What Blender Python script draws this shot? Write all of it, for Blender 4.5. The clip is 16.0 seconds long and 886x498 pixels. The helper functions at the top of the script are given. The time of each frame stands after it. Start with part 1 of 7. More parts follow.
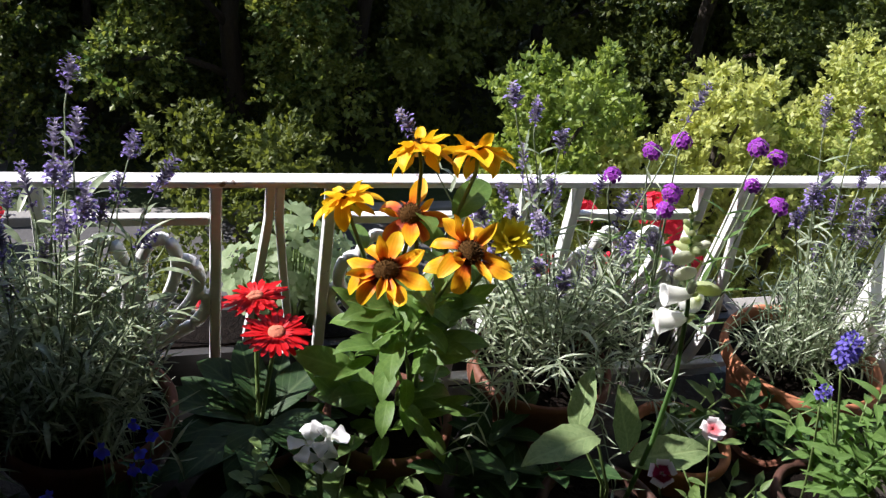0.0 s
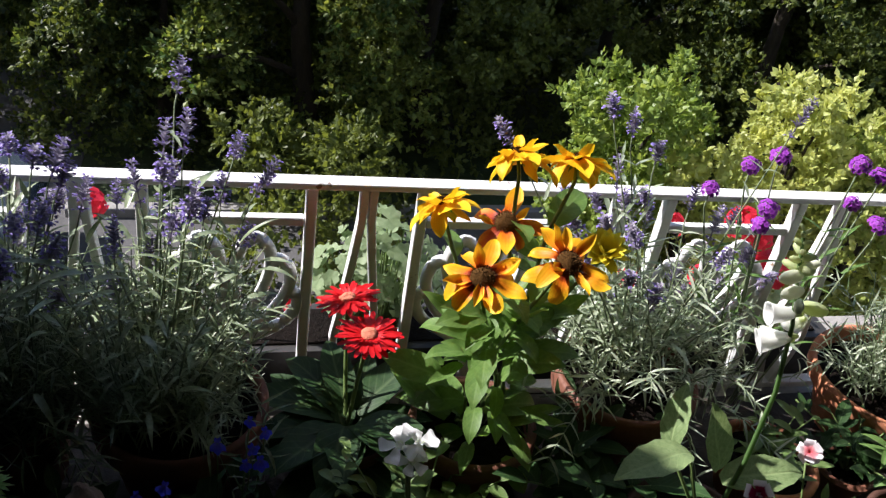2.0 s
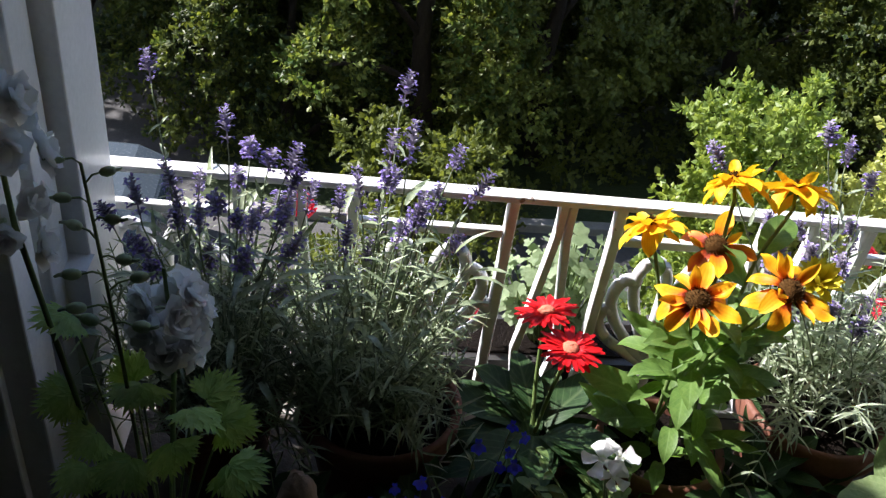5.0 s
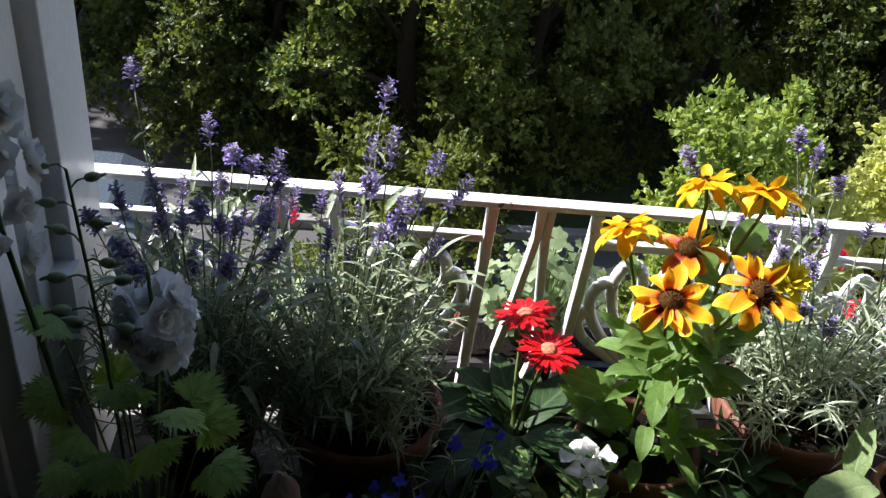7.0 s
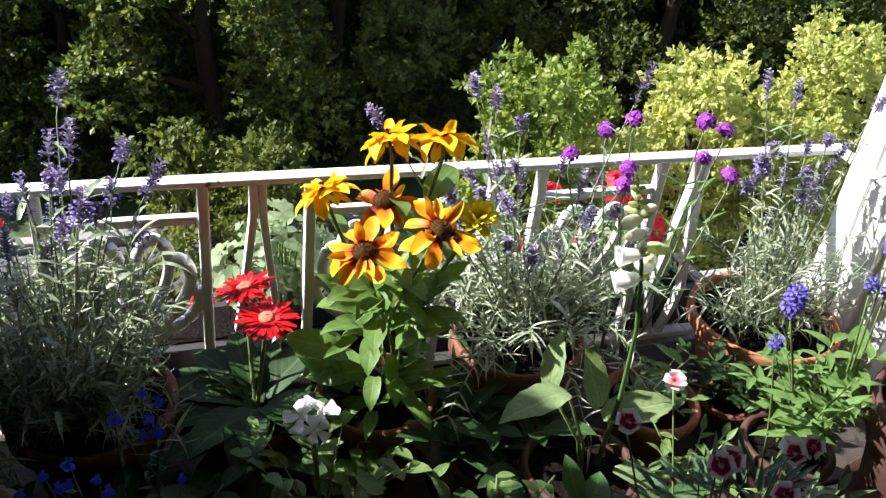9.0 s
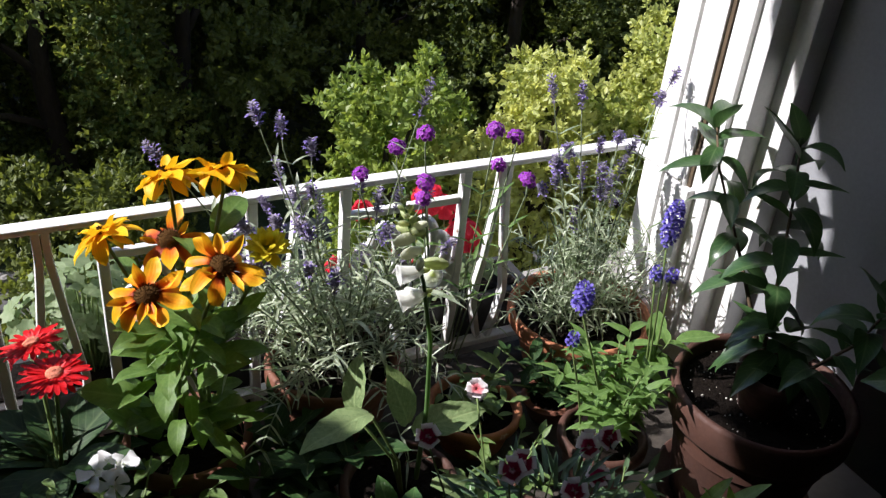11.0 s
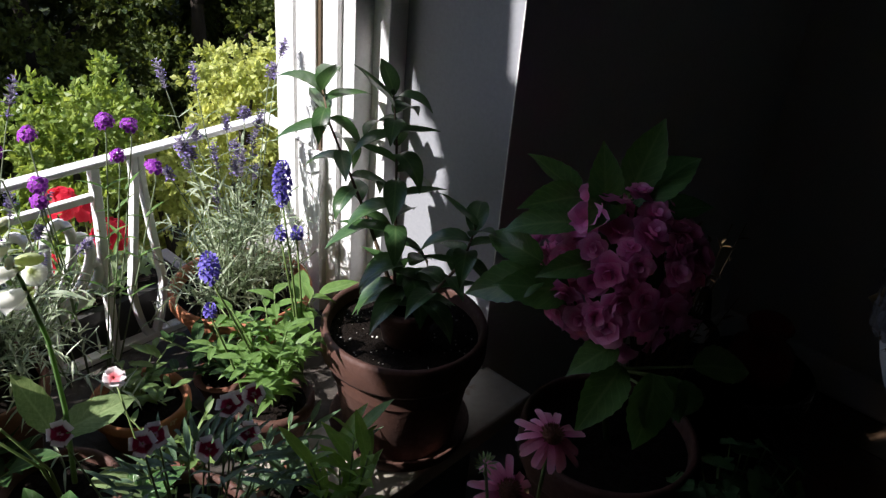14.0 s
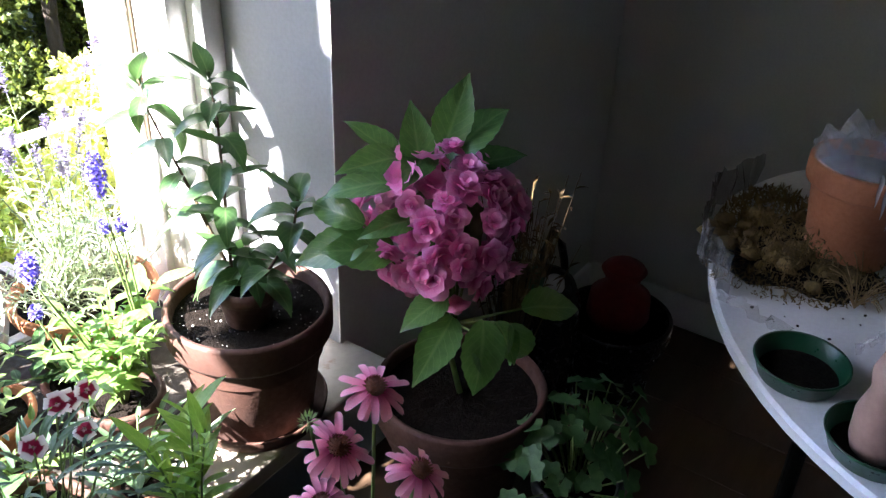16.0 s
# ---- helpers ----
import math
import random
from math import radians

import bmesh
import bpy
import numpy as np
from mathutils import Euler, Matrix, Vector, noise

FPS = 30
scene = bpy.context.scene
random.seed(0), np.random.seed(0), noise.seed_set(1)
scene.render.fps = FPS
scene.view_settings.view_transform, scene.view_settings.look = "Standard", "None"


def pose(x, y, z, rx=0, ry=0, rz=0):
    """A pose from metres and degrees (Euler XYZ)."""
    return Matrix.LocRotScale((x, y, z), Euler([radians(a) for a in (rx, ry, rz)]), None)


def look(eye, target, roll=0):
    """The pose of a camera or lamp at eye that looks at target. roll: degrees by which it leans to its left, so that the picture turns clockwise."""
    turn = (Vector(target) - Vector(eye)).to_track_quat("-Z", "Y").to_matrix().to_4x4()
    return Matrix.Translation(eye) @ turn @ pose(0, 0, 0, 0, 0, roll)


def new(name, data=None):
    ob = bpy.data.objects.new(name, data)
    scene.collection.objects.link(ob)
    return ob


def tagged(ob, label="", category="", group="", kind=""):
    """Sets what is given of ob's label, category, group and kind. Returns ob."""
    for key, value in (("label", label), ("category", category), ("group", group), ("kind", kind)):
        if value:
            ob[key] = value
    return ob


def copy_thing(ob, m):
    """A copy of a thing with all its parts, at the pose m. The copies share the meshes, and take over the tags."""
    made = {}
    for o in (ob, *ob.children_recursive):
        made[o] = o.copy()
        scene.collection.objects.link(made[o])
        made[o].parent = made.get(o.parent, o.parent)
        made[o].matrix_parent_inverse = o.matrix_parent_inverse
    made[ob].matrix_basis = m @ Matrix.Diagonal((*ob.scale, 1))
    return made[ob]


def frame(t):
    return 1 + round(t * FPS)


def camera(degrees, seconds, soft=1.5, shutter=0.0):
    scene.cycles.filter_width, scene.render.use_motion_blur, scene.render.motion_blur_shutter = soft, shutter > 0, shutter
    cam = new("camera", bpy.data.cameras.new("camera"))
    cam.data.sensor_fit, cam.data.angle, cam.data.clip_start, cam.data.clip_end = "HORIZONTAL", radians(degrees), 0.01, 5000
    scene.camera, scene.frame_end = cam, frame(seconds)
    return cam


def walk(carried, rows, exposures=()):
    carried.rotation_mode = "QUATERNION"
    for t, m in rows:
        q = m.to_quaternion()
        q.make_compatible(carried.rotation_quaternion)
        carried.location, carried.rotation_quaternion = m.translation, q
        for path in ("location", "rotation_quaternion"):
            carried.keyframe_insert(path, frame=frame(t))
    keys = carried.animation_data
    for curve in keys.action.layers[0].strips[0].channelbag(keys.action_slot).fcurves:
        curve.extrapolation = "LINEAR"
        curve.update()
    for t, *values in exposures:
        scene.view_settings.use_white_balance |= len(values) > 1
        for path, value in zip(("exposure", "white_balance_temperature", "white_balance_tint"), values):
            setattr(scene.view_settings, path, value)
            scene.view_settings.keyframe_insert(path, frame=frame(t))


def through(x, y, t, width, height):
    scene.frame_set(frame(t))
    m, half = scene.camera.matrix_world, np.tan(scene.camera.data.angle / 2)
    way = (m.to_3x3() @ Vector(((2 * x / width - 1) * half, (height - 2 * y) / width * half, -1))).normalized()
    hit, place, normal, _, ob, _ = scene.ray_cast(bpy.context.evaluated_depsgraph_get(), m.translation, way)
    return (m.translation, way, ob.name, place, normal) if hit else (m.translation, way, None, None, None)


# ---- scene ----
cam = camera(54.1, 16.0, 1.35)
PATH = [
    (0, (0.045, 0.08, 1.476), (0.602, 1.648, 0.366), 8.9),
    (0.5, (0.038, 0.087, 1.48), (0.564, 1.658, 0.36), 8.5),
    (1, (0.028, 0.092, 1.479), (0.521, 1.673, 0.358), 8.8),
    (1.5, (0.015, 0.095, 1.48), (0.474, 1.682, 0.354), 8.4),
    (2, (-0.004, 0.091, 1.477), (0.427, 1.69, 0.356), 8.4),
    (2.5, (-0.027, 0.09, 1.476), (0.361, 1.699, 0.354), 8.3),
    (3, (-0.053, 0.085, 1.476), (0.301, 1.703, 0.355), 8.3),
    (3.5, (-0.083, 0.089, 1.482), (0.224, 1.712, 0.354), 8.3),
    (4, (-0.11, 0.089, 1.483), (0.15, 1.723, 0.36), 7.8),
    (4.5, (-0.14, 0.085, 1.48), (0.095, 1.724, 0.358), 7.4),
    (4.7, (-0.154, 0.089, 1.478), (0.061, 1.728, 0.353), 7.4),
    (6.8, (-0.162, 0.067, 1.486), (0.059, 1.72, 0.382), 7.4),
    (7, (-0.15, 0.065, 1.488), (0.094, 1.713, 0.382), 7.6),
    (7.5, (-0.104, 0.043, 1.484), (0.214, 1.683, 0.385), 7.3),
    (7.7, (-0.084, 0.045, 1.489), (0.287, 1.66, 0.369), 7.7),
    (8, (-0.037, 0.016, 1.492), (0.394, 1.625, 0.384), 6.6),
    (8.5, (0.003, -0.005, 1.493), (0.522, 1.583, 0.394), 6.1),
    (9, (0.037, -0.012, 1.498), (0.621, 1.555, 0.401), 5.9),
    (9.2, (0.06, -0.022, 1.5), (0.677, 1.536, 0.408), 5.7),
    (11.3, (0.161, -0.051, 1.528), (1.046, 1.403, 0.478), 5.6),
    (11.5, (0.164, -0.057, 1.53), (1.088, 1.377, 0.486), 6.0),
    (12, (0.177, -0.082, 1.537), (1.194, 1.301, 0.512), 6.0),
    (12.5, (0.194, -0.12, 1.539), (1.274, 1.229, 0.533), 5.9),
    (13, (0.215, -0.154, 1.538), (1.365, 1.141, 0.538), 5.4),
    (13.5, (0.238, -0.178, 1.546), (1.475, 1.028, 0.538), 5.6),
    (14, (0.256, -0.205, 1.53), (1.554, 0.914, 0.5), 4.9),
    (14.5, (0.267, -0.236, 1.523), (1.602, 0.83, 0.484), 4.2),
    (15, (0.281, -0.274, 1.52), (1.643, 0.749, 0.472), 3.6),
    (15.5, (0.297, -0.307, 1.517), (1.693, 0.674, 0.473), 2.6),
    (16, (0.3, -0.318, 1.516), (1.728, 0.621, 0.476), 2.3),
]
EXPOSURES = [(0, 1.0), (2.5, 1.1), (3.5, 1.35), (4.5, 1.45), (7.0, 1.4), (8.0, 1.25), (9.0, 1.55), (11.3, 0.75), (12.5, 0.5), (13.0, 0.5), (13.5, 0.65),
             (14.0, 1.1), (14.5, 1.45), (15.0, 2.55), (15.5, 3.75), (16.0, 4.12)]
KELVIN, TINT = 6200, 17
walk(cam, [(t, look(eye, target, roll)) for t, eye, target, roll in PATH], [(t, ev, KELVIN, TINT) for t, ev in EXPOSURES])

# ---- world and sun ----
SUN = Vector((-1.0, 0.47, 1.0)).normalized()
world = bpy.data.worlds.new("sky")
scene.world = world
world.use_nodes = True
wn, wl = world.node_tree.nodes, world.node_tree.links
sky = wn.new("ShaderNodeTexSky")
sky.sky_type, sky.sun_disc = "NISHITA", False
sky.sun_elevation, sky.sun_rotation = math.asin(SUN.z), math.atan2(SUN.x, SUN.y)
wl.new(sky.outputs[0], wn["Background"].inputs[0])
wn["Background"].inputs[1].default_value = 0.115
sun = new("sun", bpy.data.lights.new("sun", "SUN"))
sun.data.energy, sun.data.angle, sun.data.color = 5.0, radians(0.53), (1.0, 0.96, 0.90)
sun.matrix_world = look((0, 0, 0), -SUN)


# ---- materials ----
def nodes_of(name):
    m = bpy.data.materials.new(name)
    m.use_nodes = True
    nt = m.node_tree
    return m, nt, nt.nodes["Principled BSDF"], nt.nodes["Material Output"]


def node(nt, kind, **inputs):
    n = nt.nodes.new(kind)
    for k, v in inputs.items():
        n.inputs[k.replace("_", " ")].default_value = v
    return n


def rgb(c):
    return (c[0], c[1], c[2], 1.0)


def shade(c, k):
    return tuple(min(1.0, max(0.0, x * k)) for x in c)


def mixed(nt, fac, a, b):
    """Colour mix node; fac, a, b are sockets or values."""
    n = nt.nodes.new("ShaderNodeMix")
    n.data_type = "RGBA"
    for i, v in ((0, fac), (6, a), (7, b)):
        if isinstance(v, bpy.types.NodeSocket):
            nt.links.new(v, n.inputs[i])
        else:
            n.inputs[i].default_value = rgb(v) if i else v
    return n.outputs[2]


def spread(nt, socket, lo, hi, a=0.0, b=1.0):
    n = nt.nodes.new("ShaderNodeMapRange")
    for i, v in enumerate((lo, hi, a, b)):
        n.inputs[1 + i].default_value = v
    nt.links.new(socket, n.inputs[0])
    return n.outputs[0]


def noise_of(nt, scale, detail=4.0, stretch=(1, 1, 1)):
    tc = nt.nodes.new("ShaderNodeTexCoord")
    mp = nt.nodes.new("ShaderNodeMapping")
    mp.inputs["Scale"].default_value = stretch
    nt.links.new(tc.outputs["Object"], mp.inputs["Vector"])
    n = node(nt, "ShaderNodeTexNoise", Scale=scale, Detail=detail, Roughness=0.6)
    nt.links.new(mp.outputs[0], n.inputs["Vector"])
    return n.outputs["Fac"]


def bumped(nt, bsdf, height, strength, distance=0.002):
    b = node(nt, "ShaderNodeBump", Strength=strength, Distance=distance)
    nt.links.new(height, b.inputs["Height"])
    nt.links.new(b.outputs[0], bsdf.inputs["Normal"])
    return b


def plain(name, col, rough=0.5, dark=0.7, big=3.0, fine=60.0, bump=0.25, spec=0.5, metal=0.0, worn=None, worn_at=0.66, dist=0.002, stretch=(1, 1, 1)):
    """A surface with stains at one scale, grain at another, relief, and, if worn is a colour, chips of it."""
    m, nt, p, out = nodes_of(name)
    n1, n2 = noise_of(nt, big, 4, stretch), noise_of(nt, fine, 5, stretch)
    c = mixed(nt, spread(nt, n1, 0.3, 0.75), col, shade(col, dark))
    c = mixed(nt, spread(nt, n2, 0.35, 0.8, 0, 0.45), c, shade(col, dark * 0.8))
    if worn:
        n3 = noise_of(nt, 22.0, 6)
        c = mixed(nt, spread(nt, n3, worn_at, worn_at + 0.04), c, worn)
    nt.links.new(c, p.inputs["Base Color"])
    p.inputs["Roughness"].default_value, p.inputs["Metallic"].default_value = rough, metal
    p.inputs["Specular IOR Level"].default_value = spec
    nt.links.new(spread(nt, n2, 0.2, 0.8, rough * 0.8, min(1.0, rough * 1.25)), p.inputs["Roughness"])
    bumped(nt, p, n2, bump, dist)
    return m


def leafy(name, a, b, through=0.35, rough=0.45, vein=0.35, size=90.0, spec=0.4, bump=0.3):
    """Leaf: two greens by noise and by piece, a paler midrib and side veins, some light through the blade."""
    m, nt, p, out = nodes_of(name)
    al, ac = nt.nodes.new("ShaderNodeAttribute"), nt.nodes.new("ShaderNodeAttribute")
    al.attribute_name, ac.attribute_name = "along", "across"
    info, geo = nt.nodes.new("ShaderNodeObjectInfo"), nt.nodes.new("ShaderNodeNewGeometry")
    n = noise_of(nt, size, 4)
    mix = nt.nodes.new("ShaderNodeMath")
    mix.operation = "ADD"
    nt.links.new(spread(nt, n, 0.3, 0.7, -0.35, 0.35), mix.inputs[0])
    r2 = nt.nodes.new("ShaderNodeMath")
    r2.operation = "MAXIMUM"
    nt.links.new(spread(nt, info.outputs["Random"], 0, 1, 0.1, 0.9), r2.inputs[0])
    nt.links.new(spread(nt, geo.outputs["Random Per Island"], 0, 1, 0.05, 0.95), r2.inputs[1])
    nt.links.new(r2.outputs[0], mix.inputs[1])
    c = mixed(nt, mix.outputs[0], a, b)
    ab = nt.nodes.new("ShaderNodeMath")
    ab.operation = "ABSOLUTE"
    nt.links.new(ac.outputs["Fac"], ab.inputs[0])
    rib = spread(nt, ab.outputs[0], 0.02, 0.13, vein * 0.8, 0.0)
    # side veins slant forward from the midrib
    sv = nt.nodes.new("ShaderNodeMath")
    sv.operation = "MULTIPLY_ADD"
    nt.links.new(ab.outputs[0], sv.inputs[0])
    sv.inputs[1].default_value = -0.28
    nt.links.new(al.outputs["Fac"], sv.inputs[2])
    wv = nt.nodes.new("ShaderNodeMath")
    wv.operation = "SINE"
    s2 = nt.nodes.new("ShaderNodeMath")
    s2.operation = "MULTIPLY"
    s2.inputs[1].default_value = 52.0
    nt.links.new(sv.outputs[0], s2.inputs[0])
    nt.links.new(s2.outputs[0], wv.inputs[0])
    side = spread(nt, wv.outputs[0], 0.75, 1.0, 0.0, vein * 0.35)
    mx = nt.nodes.new("ShaderNodeMath")
    mx.operation = "MAXIMUM"
    nt.links.new(rib, mx.inputs[0])
    nt.links.new(side, mx.inputs[1])
    c = mixed(nt, mx.outputs[0], c, tuple(0.5 * x + 0.5 * y for x, y in zip(shade(b, 1.7), (0.35, 0.42, 0.2))))
    nt.links.new(c, p.inputs["Base Color"])
    p.inputs["Roughness"].default_value, p.inputs["Specular IOR Level"].default_value = rough, spec
    hgt = nt.nodes.new("ShaderNodeMath")
    hgt.operation = "SUBTRACT"
    nt.links.new(n, hgt.inputs[0])
    nt.links.new(mx.outputs[0], hgt.inputs[1])
    bumped(nt, p, hgt.outputs[0], bump, 0.0015)
    tr = nt.nodes.new("ShaderNodeBsdfTranslucent")
    br = nt.nodes.new("ShaderNodeHueSaturation")
    br.inputs["Saturation"].default_value, br.inputs["Value"].default_value, br.inputs["Hue"].default_value = 1.1, 1.7, 0.485
    nt.links.new(c, br.inputs["Color"])
    nt.links.new(br.outputs[0], tr.inputs["Color"])
    ms = nt.nodes.new("ShaderNodeMixShader")
    ms.inputs[0].default_value = through
    nt.links.new(p.outputs[0], ms.inputs[1])
    nt.links.new(tr.outputs[0], ms.inputs[2])
    nt.links.new(ms.outputs[0], out.inputs["Surface"])
    return m


def petal_mat(name, stops, through=0.35, rough=0.5, streak=0.16, lines=34.0, rim=None):
    """Petal: colours from its base (0) to its tip (1), fine lengthwise streaks, a rim of another colour, light through it."""
    m, nt, p, out = nodes_of(name)
    al, ac = nt.nodes.new("ShaderNodeAttribute"), nt.nodes.new("ShaderNodeAttribute")
    al.attribute_name, ac.attribute_name = "along", "across"
    info = nt.nodes.new("ShaderNodeObjectInfo")
    n = noise_of(nt, 60.0, 4)
    add = nt.nodes.new("ShaderNodeMath")
    add.operation = "ADD"
    nt.links.new(al.outputs["Fac"], add.inputs[0])
    nt.links.new(spread(nt, n, 0.3, 0.7, -0.12, 0.12), add.inputs[1])
    ad2 = nt.nodes.new("ShaderNodeMath")
    ad2.operation = "ADD"
    nt.links.new(add.outputs[0], ad2.inputs[0])
    nt.links.new(spread(nt, info.outputs["Random"], 0, 1, -0.1, 0.1), ad2.inputs[1])
    ramp = nt.nodes.new("ShaderNodeValToRGB")
    while len(ramp.color_ramp.elements) < len(stops):
        ramp.color_ramp.elements.new(0.5)
    for e, (pos, c) in zip(ramp.color_ramp.elements, stops):
        e.position, e.color = pos, rgb(c)
    nt.links.new(ad2.outputs[0], ramp.inputs[0])
    w = nt.nodes.new("ShaderNodeMath")
    w.operation = "MULTIPLY"
    w.inputs[1].default_value = lines
    nt.links.new(ac.outputs["Fac"], w.inputs[0])
    sn = nt.nodes.new("ShaderNodeMath")
    sn.operation = "SINE"
    nt.links.new(w.outputs[0], sn.inputs[0])
    dk = nt.nodes.new("ShaderNodeHueSaturation")
    dk.inputs["Value"].default_value, dk.inputs["Saturation"].default_value = 0.62, 1.1
    nt.links.new(ramp.outputs[0], dk.inputs["Color"])
    c = mixed(nt, spread(nt, sn.outputs[0], 0.0, 1.0, 0.0, streak), ramp.outputs[0], dk.outputs[0])
    if rim:
        ab = nt.nodes.new("ShaderNodeMath")
        ab.operation = "ABSOLUTE"
        nt.links.new(ac.outputs["Fac"], ab.inputs[0])
        far = nt.nodes.new("ShaderNodeMath")
        far.operation = "MULTIPLY"
        nt.links.new(spread(nt, ab.outputs[0], 0.25, 0.95), far.inputs[0])
        nt.links.new(spread(nt, ad2.outputs[0], 0.2, 0.6), far.inputs[1])
        c = mixed(nt, far.outputs[0], c, rim)
    nt.links.new(c, p.inputs["Base Color"])
    p.inputs["Roughness"].default_value, p.inputs["Specular IOR Level"].default_value = rough, 0.25
    bumped(nt, p, sn.outputs[0], 0.10, 0.0006)
    tr = nt.nodes.new("ShaderNodeBsdfTranslucent")
    nt.links.new(c, tr.inputs["Color"])
    ms = nt.nodes.new("ShaderNodeMixShader")
    ms.inputs[0].default_value = through
    nt.links.new(p.outputs[0], ms.inputs[1])
    nt.links.new(tr.outputs[0], ms.inputs[2])
    nt.links.new(ms.outputs[0], out.inputs["Surface"])
    return m


WHITE_PAINT = plain("white_gloss_paint", (0.86, 0.86, 0.84), 0.35, 0.9, 6, 120, 0.12, worn=(0.42, 0.36, 0.28), worn_at=0.73)
RAIL_PAINT = plain("chipped_white_metal_paint", (0.80, 0.80, 0.78), 0.4, 0.86, 9, 90, 0.35, worn=(0.20, 0.13, 0.08), worn_at=0.685)
# unseen walls and ceiling: grey chosen to limit light bounced back inside
BACK_PAINT = plain("low_bounce_wall_paint", (0.46, 0.44, 0.41), 0.9, 0.85, 2, 120, 0.15)
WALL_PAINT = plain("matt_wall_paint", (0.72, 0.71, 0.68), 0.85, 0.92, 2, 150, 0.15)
# white reveal paint taken down to grey to stand in for shade
SHADED_REVEAL_PAINT = plain("shade_grey_reveal_paint", (0.285, 0.295, 0.31), 0.6, 0.93, 2.5, 130, 0.15)
SILL_PAINT = plain("worn_cream_sill", (0.40, 0.36, 0.29), 0.5, 0.7, 7, 60, 0.3, worn=(0.25, 0.19, 0.13), worn_at=0.64)
STONE = plain("weathered_ledge_stone", (0.34, 0.32, 0.29), 0.85, 0.6, 8, 70, 0.6, dist=0.004)
# stone taken near black to stand in for deep shade between the pots
SHADE_STONE = plain("shade_darkened_slab", (0.055, 0.045, 0.034), 0.9, 0.45, 12, 60, 0.8, dist=0.004)
FLOORB = plain("dark_floorboards", (0.10, 0.06, 0.035), 0.45, 0.6, 4, 40, 0.3, stretch=(1, 8, 1))
RENDER_WALL = plain("facade_render", (0.45, 0.42, 0.37), 0.9, 0.8, 1.5, 30, 0.5)
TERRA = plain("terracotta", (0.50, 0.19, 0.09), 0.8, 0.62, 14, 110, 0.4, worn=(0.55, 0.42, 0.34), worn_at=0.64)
# brown clay taken darker to stand in for shade on these pots
TERRA_BROWN = plain("shade_dark_brown_terracotta", (0.075, 0.029, 0.017), 0.75, 0.6, 12, 90, 0.4, worn=(0.14, 0.085, 0.06), worn_at=0.70)
# copy of the terracotta, darkened for pots that stand in shade
TERRA_DARK = plain("shade_darkened_terracotta", (0.20, 0.075, 0.042), 0.7, 0.6, 14, 110, 0.4)
TERRA_PLAIN = plain("clean_terracotta", (0.38, 0.135, 0.06), 0.75, 0.7, 10, 110, 0.3)
SOIL = plain("damp_potting_soil", (0.010, 0.007, 0.005), 0.8, 0.5, 40, 160, 1.0, 0.08, dist=0.006)
PERLITE = plain("perlite_grain", (0.7, 0.68, 0.62), 0.8, 0.8, 40, 160, 0.3)
ASPHALT = plain("asphalt", (0.085, 0.083, 0.082), 0.85, 0.75, 0.6, 25, 0.5, dist=0.01)
GRASS = plain("rough_grass", (0.05, 0.075, 0.02), 0.9, 0.55, 0.8, 15, 0.8, dist=0.03)
KERB = plain("kerb_concrete", (0.3, 0.29, 0.27), 0.85, 0.7, 2, 30, 0.4)
BARK = plain("bark", (0.05, 0.037, 0.026), 0.9, 0.5, 6, 30, 0.9, dist=0.02, stretch=(3, 3, 0.6))
TWIG = plain("woody_stem", (0.11, 0.075, 0.04), 0.8, 0.6, 60, 200, 0.4)
STEM = leafy("green_stem", (0.10, 0.16, 0.04), (0.17, 0.24, 0.08), 0.1, 0.5, 0.0, 60)
STEM_GREY = leafy("grey_green_stem", (0.15, 0.20, 0.11), (0.24, 0.29, 0.17), 0.1, 0.6, 0.0, 60)
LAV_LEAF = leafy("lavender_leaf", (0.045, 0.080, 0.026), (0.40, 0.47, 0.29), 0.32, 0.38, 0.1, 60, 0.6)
# paler lavender leaf: part of its paleness stands in for full sun
SUN_PALE_LEAF = leafy("sun_paled_lavender_leaf", (0.10, 0.16, 0.06), (0.58, 0.64, 0.48), 0.42, 0.36, 0.1, 60, 0.6)
RUD_LEAF = leafy("coneflower_leaf", (0.07, 0.15, 0.03), (0.16, 0.27, 0.06), 0.42, 0.5, 0.3, 70)
# dark foliage, its green taken near black to suggest shade
DARK_LEAF = leafy("shade_dark_leaf", (0.012, 0.032, 0.010), (0.028, 0.066, 0.018), 0.15, 0.55, 0.25, 60, 0.2)
FOX_LEAF = leafy("foxglove_leaf", (0.12, 0.20, 0.07), (0.26, 0.35, 0.15), 0.35, 0.6, 0.5, 110, 0.25, 0.9)
SALVIA_LEAF = leafy("sage_leaf", (0.07, 0.15, 0.035), (0.16, 0.27, 0.07), 0.4, 0.5, 0.3, 80)
PINK_LEAF = leafy("pinks_leaf", (0.03, 0.07, 0.035), (0.09, 0.15, 0.075), 0.25, 0.5, 0.2, 60)
GLOSSY_LEAF = leafy("glossy_evergreen_leaf", (0.022, 0.06, 0.02), (0.055, 0.115, 0.038), 0.3, 0.28, 0.3, 40, 0.6, 0.15)
HYD_LEAF = leafy("hydrangea_leaf", (0.045, 0.115, 0.035), (0.095, 0.20, 0.055), 0.35, 0.30, 0.35, 45, 0.5, 0.8)
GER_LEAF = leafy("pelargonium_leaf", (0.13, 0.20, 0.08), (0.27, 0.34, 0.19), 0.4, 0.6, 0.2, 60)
DEL_LEAF = leafy("delphinium_leaf", (0.17, 0.30, 0.06), (0.36, 0.48, 0.13), 0.5, 0.5, 0.3, 70)
